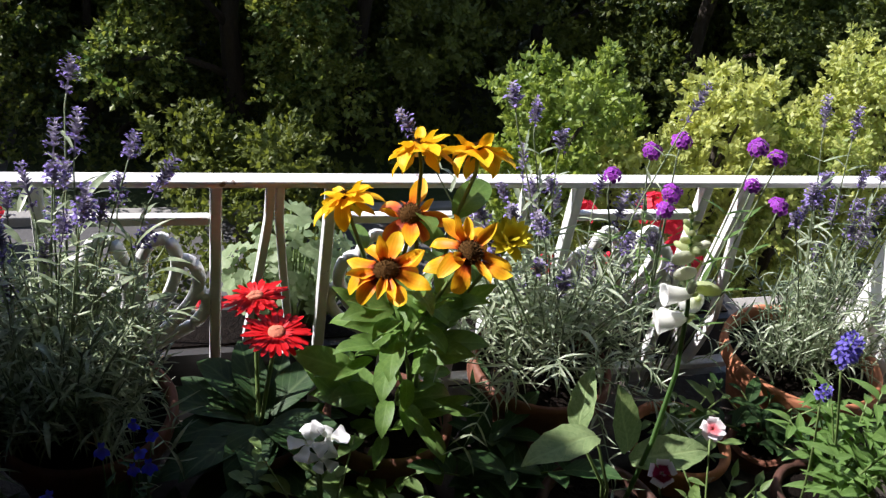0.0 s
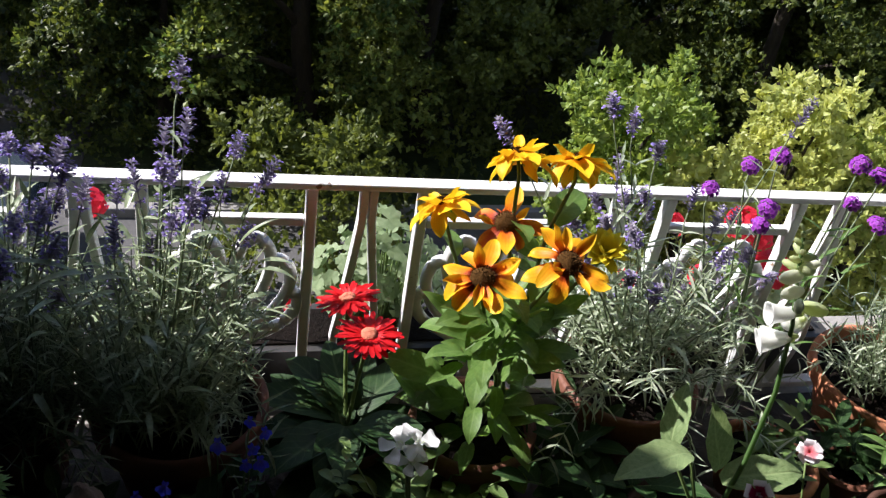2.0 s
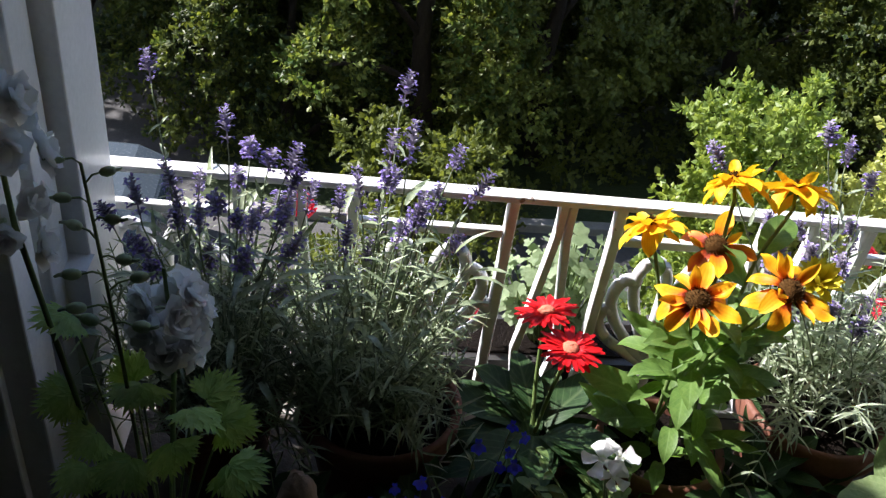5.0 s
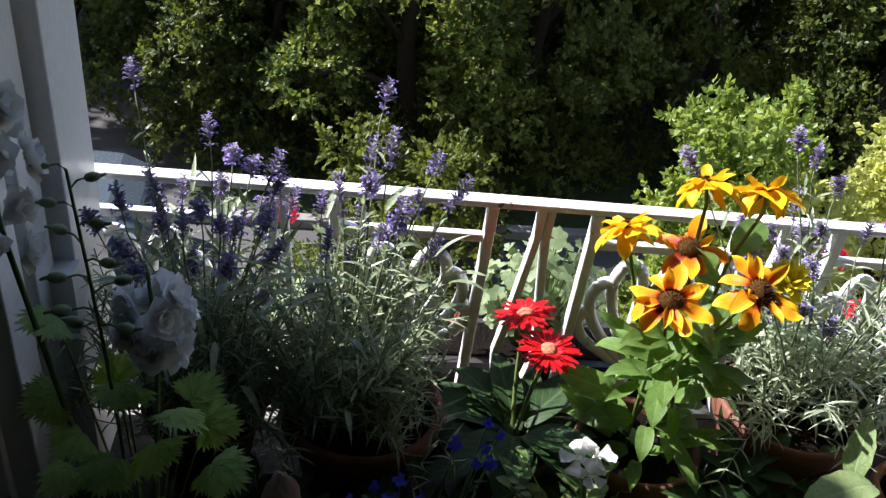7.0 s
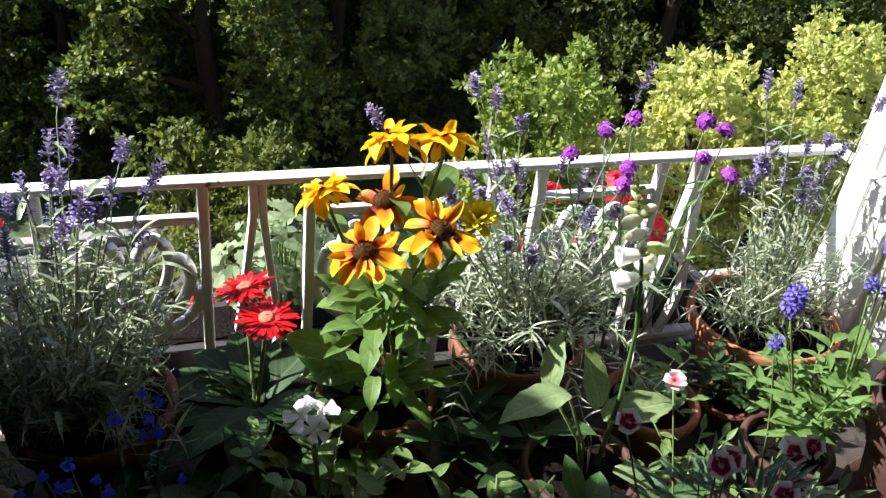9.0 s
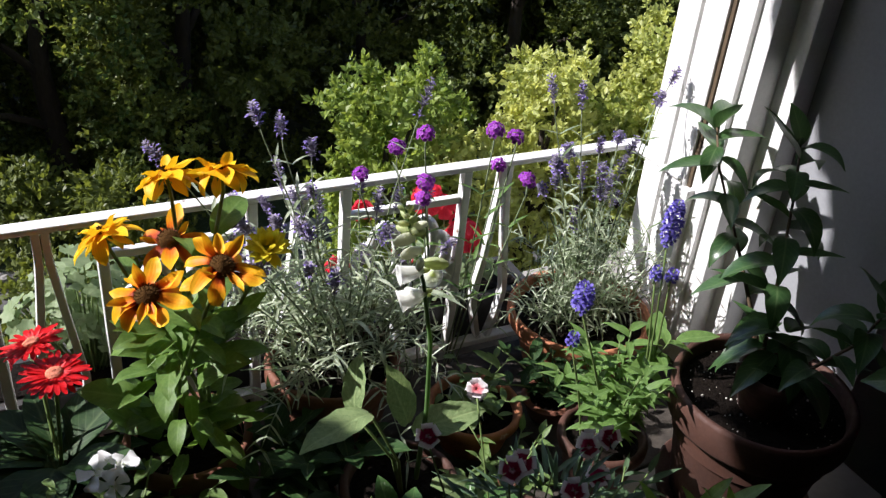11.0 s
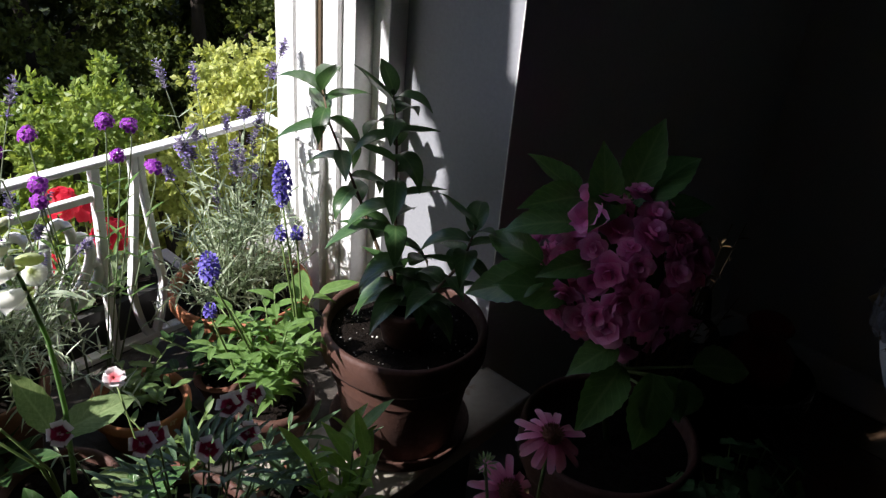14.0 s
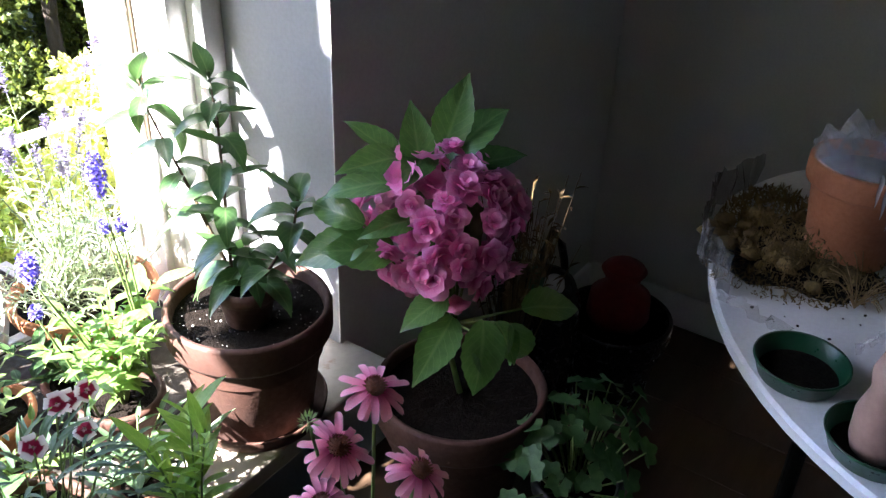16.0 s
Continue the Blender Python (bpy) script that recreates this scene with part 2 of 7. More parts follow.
FRESH_LEAF = leafy("fresh_green_leaf", (0.11, 0.22, 0.04), (0.24, 0.38, 0.09), 0.45, 0.45, 0.25, 70)
SMALL_LEAF = leafy("small_bedding_leaf", (0.06, 0.12, 0.03), (0.16, 0.24, 0.07), 0.35, 0.5, 0.2, 70)
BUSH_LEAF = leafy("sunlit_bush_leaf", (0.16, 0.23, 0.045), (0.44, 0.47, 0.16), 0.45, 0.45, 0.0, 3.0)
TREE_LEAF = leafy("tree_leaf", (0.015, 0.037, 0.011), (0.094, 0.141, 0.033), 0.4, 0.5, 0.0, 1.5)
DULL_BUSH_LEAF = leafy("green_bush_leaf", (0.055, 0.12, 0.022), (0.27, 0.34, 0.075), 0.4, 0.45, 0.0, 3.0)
# brighter than the other shrub leaves: sunlight is put into this green
SHRUB_LEAF = leafy("sun_tinted_shrub_leaf", (0.039, 0.088, 0.019), (0.221, 0.260, 0.058), 0.35, 0.5, 0.0, 1.5)
# yellowing leaves, also lightened to suggest sunlit patches
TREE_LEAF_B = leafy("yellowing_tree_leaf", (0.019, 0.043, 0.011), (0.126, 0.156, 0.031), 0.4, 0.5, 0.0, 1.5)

RUD_PETAL = petal_mat("two_tone_petal", [(0.0, (0.07, 0.008, 0.004)), (0.12, (0.26, 0.025, 0.005)), (0.25, (0.76, 0.17, 0.008)), (0.6, (0.86, 0.36, 0.010)), (1.0, (0.88, 0.50, 0.014))], 0.35, 0.5, 0.25, 16.0, (0.90, 0.54, 0.014))
YEL_PETAL = petal_mat("yellow_petal", [(0.0, (0.70, 0.28, 0.006)), (0.4, (0.82, 0.47, 0.008)), (1.0, (0.86, 0.57, 0.012))], 0.35, 0.5, 0.22, 24.0)
LEMON_PETAL = petal_mat("lemon_petal", [(0.0, (0.70, 0.55, 0.02)), (1.0, (0.85, 0.76, 0.06))], 0.4)
RUST_PETAL = petal_mat("rust_petal", [(0.0, (0.10, 0.015, 0.008)), (0.3, (0.45, 0.06, 0.012)), (0.8, (0.82, 0.17, 0.025)), (1.0, (0.84, 0.26, 0.03))], 0.4, 0.5, 0.12, 20.0, (0.86, 0.38, 0.03))
GERB_PETAL = petal_mat("red_petal", [(0.0, (0.70, 0.16, 0.10)), (0.25, (0.60, 0.012, 0.014)), (1.0, (0.54, 0.007, 0.010))], 0.3, 0.45, 0.12)
GERB_EYE = plain("red_floret_eye", (0.72, 0.22, 0.12), 0.7, 0.6, 300, 900, 0.8)
DISC_BROWN = plain("brown_cone", (0.10, 0.048, 0.012), 0.9, 0.5, 250, 700, 1.0, 0.1)
CONE_ORANGE = plain("orange_brown_cone", (0.20, 0.055, 0.015), 0.7, 0.5, 300, 800, 1.0)
LAV_FLOWER = petal_mat("lavender_floret", [(0.0, (0.15, 0.11, 0.31)), (0.5, (0.29, 0.22, 0.54)), (1.0, (0.47, 0.39, 0.76))], 0.3)
LAV_CALYX = leafy("lavender_calyx", (0.12, 0.10, 0.17), (0.36, 0.33, 0.40), 0.2, 0.7, 0.0, 80)
VERBENA = petal_mat("verbena_floret", [(0.0, (0.22, 0.03, 0.33)), (1.0, (0.52, 0.11, 0.66))], 0.35)
SALVIA_FL = petal_mat("sage_floret", [(0.0, (0.08, 0.06, 0.32)), (1.0, (0.22, 0.18, 0.62))], 0.35)
LOBELIA = petal_mat("lobelia_petal", [(0.0, (0.16, 0.15, 0.6)), (1.0, (0.06, 0.07, 0.78))], 0.35)
BELL_PETAL = petal_mat("white_bell_petal", [(0.0, (0.80, 0.84, 0.62)), (0.3, (0.88, 0.89, 0.82)), (1.0, (0.92, 0.92, 0.90))], 0.55, 0.5, 0.04)
WHITE_PETAL = petal_mat("white_petal", [(0.0, (0.66, 0.74, 0.48)), (0.15, (0.86, 0.87, 0.84)), (1.0, (0.90, 0.90, 0.90))], 0.4, 0.5, 0.05)
PINKS_PETAL = petal_mat("edged_petal", [(0.0, (0.60, 0.35, 0.42)), (0.14, (0.24, 0.008, 0.04)), (0.50, (0.28, 0.010, 0.05)), (0.62, (0.80, 0.66, 0.72)), (1.0, (0.88, 0.84, 0.86))], 0.3, 0.5, 0.05)
PINKS_PALE = petal_mat("pale_pink_petal", [(0.0, (0.75, 0.10, 0.12)), (0.35, (0.80, 0.30, 0.33)), (0.55, (0.86, 0.76, 0.76)), (1.0, (0.88, 0.84, 0.84))], 0.3)
HYD_PETAL = petal_mat("hydrangea_petal", [(0.0, (0.68, 0.16, 0.34)), (0.35, (0.82, 0.20, 0.48)), (1.0, (0.92, 0.42, 0.68))], 0.35, 0.5, 0.2)
ECH_PETAL = petal_mat("coneflower_pink_petal", [(0.0, (0.50, 0.07, 0.18)), (0.4, (0.80, 0.25, 0.38)), (1.0, (0.90, 0.42, 0.54))], 0.3, 0.5, 0.25, 20.0)
CORAL_PETAL = petal_mat("coral_petal", [(0.0, (0.70, 0.02, 0.05)), (1.0, (0.78, 0.05, 0.08))], 0.35)


# ---- geometry helpers ----
class Geo:
    """Collects vertices and faces of one mesh, with the place along and across each blade."""

    def __init__(self):
        self.v, self.f, self.mi, self.al, self.ac = [], [], [], [], []

    def add(self, verts, faces, al=None, ac=None, mi=0):
        o = len(self.v)
        self.v += [tuple(p) for p in verts]
        self.f += [tuple(i + o for i in f) for f in faces]
        self.mi += [mi] * len(faces)
        self.al += al or [0.5] * len(verts)
        self.ac += ac or [0.0] * len(verts)

    def tube(self, pts, r0, r1, n=5, mi=0, cap=True):
        pts = [Vector(p) for p in pts]
        verts, faces, al = [], [], []
        k = len(pts)
        for i, p in enumerate(pts):
            d = (pts[min(i + 1, k - 1)] - pts[max(i - 1, 0)]).normalized()
            a = d.orthogonal().normalized()
            b = d.cross(a)
            r = r0 + (r1 - r0) * i / (k - 1)
            for j in range(n):
                w = 2 * math.pi * j / n
                verts.append(p + (a * math.cos(w) + b * math.sin(w)) * r)
                al.append(i / (k - 1))
        for i in range(k - 1):
            for j in range(n):
                faces.append((i * n + j, i * n + (j + 1) % n, (i + 1) * n + (j + 1) % n, (i + 1) * n + j))
        if cap:
            faces.append(tuple(range(n))[::-1])
            faces.append(tuple((k - 1) * n + j for j in range(n)))
        self.add(verts, faces, al, None, mi)

    def blade(self, m, length, width, prof="oval", seg=5, bend=0.0, fold=0.25, wave=0.0, mi=0, teeth=0.0, cup=0.0):
        """A leaf or petal from m's origin along its y; bend turns it down, fold lifts its sides."""
        verts, faces, al, ac = [], [], [], []
        y = z = 0.0
        for i in range(seg + 1):
            t = i / seg
            if prof == "oval":
                w = math.sin(math.pi * min(1, t * 0.96 + 0.04) ** 0.85) ** 0.8
            elif prof == "lance":
                w = math.sin(math.pi * (t * 0.95 + 0.05) ** 0.65) ** 1.1
            elif prof == "strap":
                w = min(1, t * 5 + 0.35) * min(1, (1 - t) * 2.2 + 0.05)
            elif prof == "ray":
                w = min(1, 0.35 + t * 1.6) * (1 - max(0, t - 0.6) ** 1.6 * 3.2)
            elif prof == "daisy":
                w = min(1, 0.4 + t * 1.6) * (1 if t < 0.8 else 0.42 + 0.58 * math.sqrt(max(0.0, 1 - ((t - 0.8) / 0.2) ** 2)))
            elif prof == "pointed":
                w = min(1, 0.42 + t * 1.5) * (1 - max(0, t - 0.58) ** 1.4 * 3.0)
            elif prof == "broad":
                w = min(1, 0.38 + t * 1.25) * (1 if t < 0.45 else max(0.0, 1 - ((t - 0.45) / 0.56) ** 2) ** 0.8)
            elif prof == "ovate":
                w = math.sin(math.pi * (t * 0.97 + 0.03) ** 0.72) ** 1.05
            elif prof == "fan":
                w = 0.12 + 0.88 * t ** 0.8 if t < 0.85 else 0.95 - (t - 0.85) * 1.6
            else:
                w = min(1, 0.5 + t) * math.sqrt(max(0.0, 1 - t ** 3.5)) + 0.02
            w = max(w, 0.03) * width / 2
            if teeth:
                w *= 1 + teeth * (1 if i % 2 else -1)
            ang = bend * t
            if i:
                y += math.cos(ang) * length / seg
                z -= math.sin(ang) * length / seg
            zz = z + wave * math.sin(t * 9) * length
            for s in (-1, 0, 1):
                lift = abs(s) * w * math.sin(fold) + cup * abs(s) * w * t
                p = Vector((s * w * math.cos(fold), y + lift * math.sin(ang), zz + lift * math.cos(ang)))
                verts.append(m @ p)
                al.append(t)
                ac.append(float(s))
        for i in range(seg):
            for j in (0, 1):
                a = i * 3 + j
                faces.append((a, a + 1, a + 4, a + 3))
        self.add(verts, faces, al, ac, mi)

    def ball(self, c, r, squash=1.0, rings=6, seg=10, bump=0.0, rng=None, mi=0):
        verts, faces = [], []
        c = Vector(c)
        for i in range(rings + 1):
            a = math.pi * i / rings
            for j in range(seg):
                b = 2 * math.pi * (j + 0.5 * (i % 2)) / seg
                k = r * (1 + (bump * rng.uniform(-1, 1) if bump else 0))
                verts.append(c + Vector((math.sin(a) * math.cos(b) * k, math.sin(a) * math.sin(b) * k, math.cos(a) * k * squash)))
        for i in range(rings):
            for j in range(seg):
                faces.append((i * seg + j, (i + 1) * seg + j, (i + 1) * seg + (j + 1) % seg, i * seg + (j + 1) % seg))
        self.add(verts, faces, None, None, mi)

    def lathe(self, prof, n=40, mi=0, centre=(0, 0, 0), wob=0.0):
        verts, faces, al = [], [], []
        for i, (r, z) in enumerate(prof):
            for j in range(n):
                w = 2 * math.pi * j / n
                k = r * (1 + wob * math.sin(5 * w))
                verts.append((centre[0] + k * math.cos(w), centre[1] + k * math.sin(w), centre[2] + z))
                al.append(i / max(1, len(prof) - 1))
        for i in range(len(prof) - 1):
            for j in range(n):
                faces.append((i * n + j, i * n + (j + 1) % n, (i + 1) * n + (j + 1) % n, (i + 1) * n + j))
        self.add(verts, faces, al, None, mi)

    def box(self, lo, hi, mi=0):
        x0, y0, z0 = lo
        x1, y1, z1 = hi
        self.add([(x0, y0, z0), (x1, y0, z0), (x1, y1, z0), (x0, y1, z0), (x0, y0, z1), (x1, y0, z1), (x1, y1, z1), (x0, y1, z1)],
                 [(3, 2, 1, 0), (4, 5, 6, 7), (0, 1, 5, 4), (1, 2, 6, 5), (2, 3, 7, 6), (3, 0, 4, 7)], None, None, mi)

    def mesh(self, name, mats, smooth=True):
        me = bpy.data.meshes.new(name)
        me.from_pydata(self.v, [], self.f)
        for mt in (mats if isinstance(mats, (list, tuple)) else [mats]):
            me.materials.append(mt)
        if any(self.mi):
            me.polygons.foreach_set("material_index", self.mi)
        me.polygons.foreach_set("use_smooth", [smooth] * len(self.f))
        for key, vals in (("along", self.al), ("across", self.ac)):
            me.attributes.new(key, "FLOAT", "POINT").data.foreach_set("value", vals)
        me.update()
        return me


def thing(name, label, category, loc, group="", kind="", rz=0.0):
    ob = new(name)
    ob.matrix_world = pose(loc[0], loc[1], loc[2], 0, 0, rz)
    return tagged(ob, label, category, group, kind)


def part(name, me, parent, label="", m=None, kind=""):
    ob = new(name, me)
    ob.parent = parent
    if m is not None:
        ob.matrix_basis = m
    return tagged(ob, label, kind=kind)


def solid(name, g, mats, label, category, bevel=0.0, kind="", smooth=False, loc=(0, 0, 0)):
    ob = new(name, g.mesh(name, mats, smooth))
    ob.location = loc
    if bevel:
        b = ob.modifiers.new("edge", "BEVEL")
        b.width, b.segments, b.limit_method = bevel, 2, "ANGLE"
    return tagged(ob, label, category, kind=kind)


def aim(p, direction, hint=(0, 0, 1)):
    """A frame at p with y along direction and z as near to hint as may be."""
    y = Vector(direction).normalized()
    z = Vector(hint) - y * Vector(hint).dot(y)
    z = z.normalized() if z.length > 1e-4 else y.orthogonal().normalized()
    x = y.cross(z)
    m = Matrix((x, y, z)).transposed().to_4x4()
    m.translation = Vector(p)
    return m


def facing(p, direction):
    """A frame at p with z along direction."""
    z = Vector(direction).normalized()
    x = Vector((0, 0, 1)).cross(z)
    x = x.normalized() if x.length > 1e-4 else Vector((1, 0, 0))
    m = Matrix((x, z.cross(x), z)).transposed().to_4x4()
    m.translation = Vector(p)
    return m


def curve_pts(a, b, sag=(0, 0, 0), n=7):
    a, b, s = Vector(a), Vector(b), Vector(sag)
    return [a.lerp(b, i / (n - 1)) + s * math.sin(math.pi * i / (n - 1)) for i in range(n)]


def turn(a):
    return Matrix.Rotation(a, 4, "Z")


# ---- structure ----
X0, X1, YI, YO = -0.595, 1.36, 0.62, 0.96      # window opening and wall thickness
SILL, FLOOR, HEAD, GROUND, LEDGE = 0.43, -0.10, 2.35, -3.8, 0.36


def walls():
    def wall(name, boxes, mats, label):
        g = Geo()
        for lo, hi in boxes:
            g.box(lo, hi)
        return solid(name, g, mats, label, "wall", kind="structure")
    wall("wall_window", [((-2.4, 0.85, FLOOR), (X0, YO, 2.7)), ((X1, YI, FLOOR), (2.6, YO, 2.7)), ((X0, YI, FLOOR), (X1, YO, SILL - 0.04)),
                         ((X0, YI, HEAD), (X1, YO, 2.7))], SHADED_REVEAL_PAINT, "window wall with a deep reveal, white paint darkened for shade")
    # thin skin added so the room face stays lighter than the darkened reveal
    wall("wall_lining", [((X1, YI - 0.0025, FLOOR), (2.5995, YI - 0.0002, 2.6995))], WALL_PAINT, "thin added skin keeping the wall's room face pale")
    wall("wall_side", [((2.6, -3.2, FLOOR), (2.75, YO, 2.7))], WALL_PAINT, "pale matt side wall in deep shade")
    wall("wall_back", [((-2.4, -3.35, FLOOR), (2.75, -3.2, 2.7))], BACK_PAINT, "unseen back wall, dulled to limit bounced light")
    wall("wall_far_side", [((-2.55, -3.2, FLOOR), (-2.4, YO, 2.7))], BACK_PAINT, "unseen far side wall, dulled to limit bounced light")
    wall("facade", [((-6, YO + 0.002, GROUND), (X0 - 0.05, YO + 0.16, 6)), ((X1 + 0.05, YO + 0.002, GROUND), (7, YO + 0.14, 6)),
                    ((X0 - 0.05, YO + 0.002, GROUND), (X1 + 0.05, YO + 0.14, LEDGE - 0.08)), ((X0 - 0.05, YO + 0.002, HEAD + 0.02), (X1 + 0.05, YO + 0.14, 6))],
         RENDER_WALL, "rendered facade round the window")
    g = Geo()
    for i in range(24):
        g.box((-2.4 + i * 0.21, -3.2, FLOOR - 0.03), (-2.4 + i * 0.21 + 0.206, 0.85 if i < 8 else YI, FLOOR + 0.001 * (i % 3)))
    solid("floor", g, FLOORB, "dark wooden floorboards", "floor", kind="structure")
    g = Geo()
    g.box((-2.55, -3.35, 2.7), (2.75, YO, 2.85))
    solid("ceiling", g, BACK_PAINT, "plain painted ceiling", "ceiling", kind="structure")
    g = Geo()
    g.box((2.582, -3.2, FLOOR), (2.599, YI - 0.02, FLOOR + 0.12))
    g.box((1.45, YI - 0.026, FLOOR), (2.58, YI - 0.009, FLOOR + 0.12))
    solid("baseboard", g, WHITE_PAINT, "white painted baseboard along the wall", "baseboard", 0.004, "structure")
    g = Geo()
    g.box((X0 - 0.02, 0.50, SILL - 0.038), (X1 + 0.02, 0.72, SILL))
    solid("window_sill", g, SILL_PAINT, "worn cream wooden window sill under the pots", "window sill", 0.006, "structure")
    g = Geo()
    for i in range(4):
        g.box((X0 + 0.005 + i * 0.49, 0.722, SILL - 0.05), (X0 + 0.485 + i * 0.49, 1.0, SILL - 0.0005))
    solid("balcony_floor", g, SHADE_STONE, "stone slabs under the pots, darkened for shade", "floor", 0.004, "structure")
    # unseen slab added to shade the window: its recess, and the gap along the wall
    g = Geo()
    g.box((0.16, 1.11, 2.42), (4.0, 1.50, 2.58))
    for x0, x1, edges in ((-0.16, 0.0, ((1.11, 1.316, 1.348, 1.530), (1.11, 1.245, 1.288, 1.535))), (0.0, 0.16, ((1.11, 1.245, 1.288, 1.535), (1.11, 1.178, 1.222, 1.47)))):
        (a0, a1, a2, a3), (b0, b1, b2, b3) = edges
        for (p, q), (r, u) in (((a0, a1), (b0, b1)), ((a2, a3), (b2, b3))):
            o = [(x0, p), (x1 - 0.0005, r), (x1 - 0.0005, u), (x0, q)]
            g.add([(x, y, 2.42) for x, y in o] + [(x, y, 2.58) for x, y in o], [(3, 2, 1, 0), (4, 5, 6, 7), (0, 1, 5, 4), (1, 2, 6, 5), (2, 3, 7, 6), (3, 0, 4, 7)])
    solid("upper_balcony", g, RENDER_WALL, "unseen slab added above to shade the window", "balcony", 0, "structure")
    # unseen blocks added beside it, each edge stepped to shade chosen plants and walls
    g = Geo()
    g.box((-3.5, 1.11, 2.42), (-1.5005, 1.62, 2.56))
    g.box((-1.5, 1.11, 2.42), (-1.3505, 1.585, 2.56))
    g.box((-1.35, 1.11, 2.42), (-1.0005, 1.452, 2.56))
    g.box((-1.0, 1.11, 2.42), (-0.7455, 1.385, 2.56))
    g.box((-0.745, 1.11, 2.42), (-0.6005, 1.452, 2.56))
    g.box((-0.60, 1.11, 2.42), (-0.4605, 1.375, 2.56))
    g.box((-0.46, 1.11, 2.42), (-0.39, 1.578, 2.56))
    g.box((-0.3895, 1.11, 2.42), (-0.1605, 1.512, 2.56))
    solid("cornice", g, RENDER_WALL, "unseen stepped blocks added to shape the sun's shadows", "cornice", 0, "structure")


def window_frame():
    """Stepped white jambs of the tall window, with the grooves of their mouldings."""
    win = tagged(new("window_1"), "white painted wooden window frame, standing open", "window", kind="structure")
    steps = [(1.066, 1.120, 0.112), (1.062, 1.066, 0.104), (1.006, 1.062, 0.108), (0.996, 1.006, 0.096), (0.955, 0.996, 0.099), (0.949, 0.955, 0.088), (0.918, 0.949, 0.090), (0.876, 0.918, 0.046)]
    left_steps = [(1.02, 1.15, 0.112), (1.012, 1.02, 0.083), (0.948, 1.012, 0.088), (0.926, 0.948, 0.066), (0.862, 0.926, 0.084), (0.846, 0.862, 0.05)]
    for side, name in ((1, "jamb"), (-1, "jamb")):
        g = Geo()
        for y0, y1, w in (steps if side > 0 else left_steps):
            xa = (X1 + 0.002) if side > 0 else (X0 - 0.002)
            lo, hi = (xa - w, xa) if side > 0 else (xa, xa + w)
            g.box((lo, y0, SILL - 0.02), (hi, y1, HEAD))
        ob = part(name, g.mesh("jamb", WHITE_PAINT, False), win)
        b = ob.modifiers.new("edge", "BEVEL")
        b.width, b.segments = 0.0025, 2
    g = Geo()
    for y0, y1, w in steps:
        g.box((X0 + 0.115, y0, HEAD - w), (X1 - 0.115, y1, HEAD))
    part("head", g.mesh("head", WHITE_PAINT, False), win)
    g = Geo()
    g.box((X0, 1.0, SILL - 0.10), (X1, 1.125, SILL - 0.012))
    part("threshold", g.mesh("threshold", SHADE_STONE, False), win, "threshold darkened for shade")
    g = Geo()
    g.box((X1 - 0.1005, 0.997, SILL), (X1 - 0.0945, 1.005, HEAD))
    part("weather_strip", g.mesh("weather_strip", TWIG, False), win, "brown weather strip")
    # stop block low on the inner moulding
    for side in (1, -1):
        g = Geo()
        xa = X1 - 0.115 if side > 0 else X0 + 0.075
        g.box((xa, 0.985, SILL), (xa + 0.04, 1.022, 0.80))
        part("stop_block", g.mesh("stop_block", WHITE_PAINT, False), win)


RAIL_Y, RAIL_Z = 1.174, 0.829


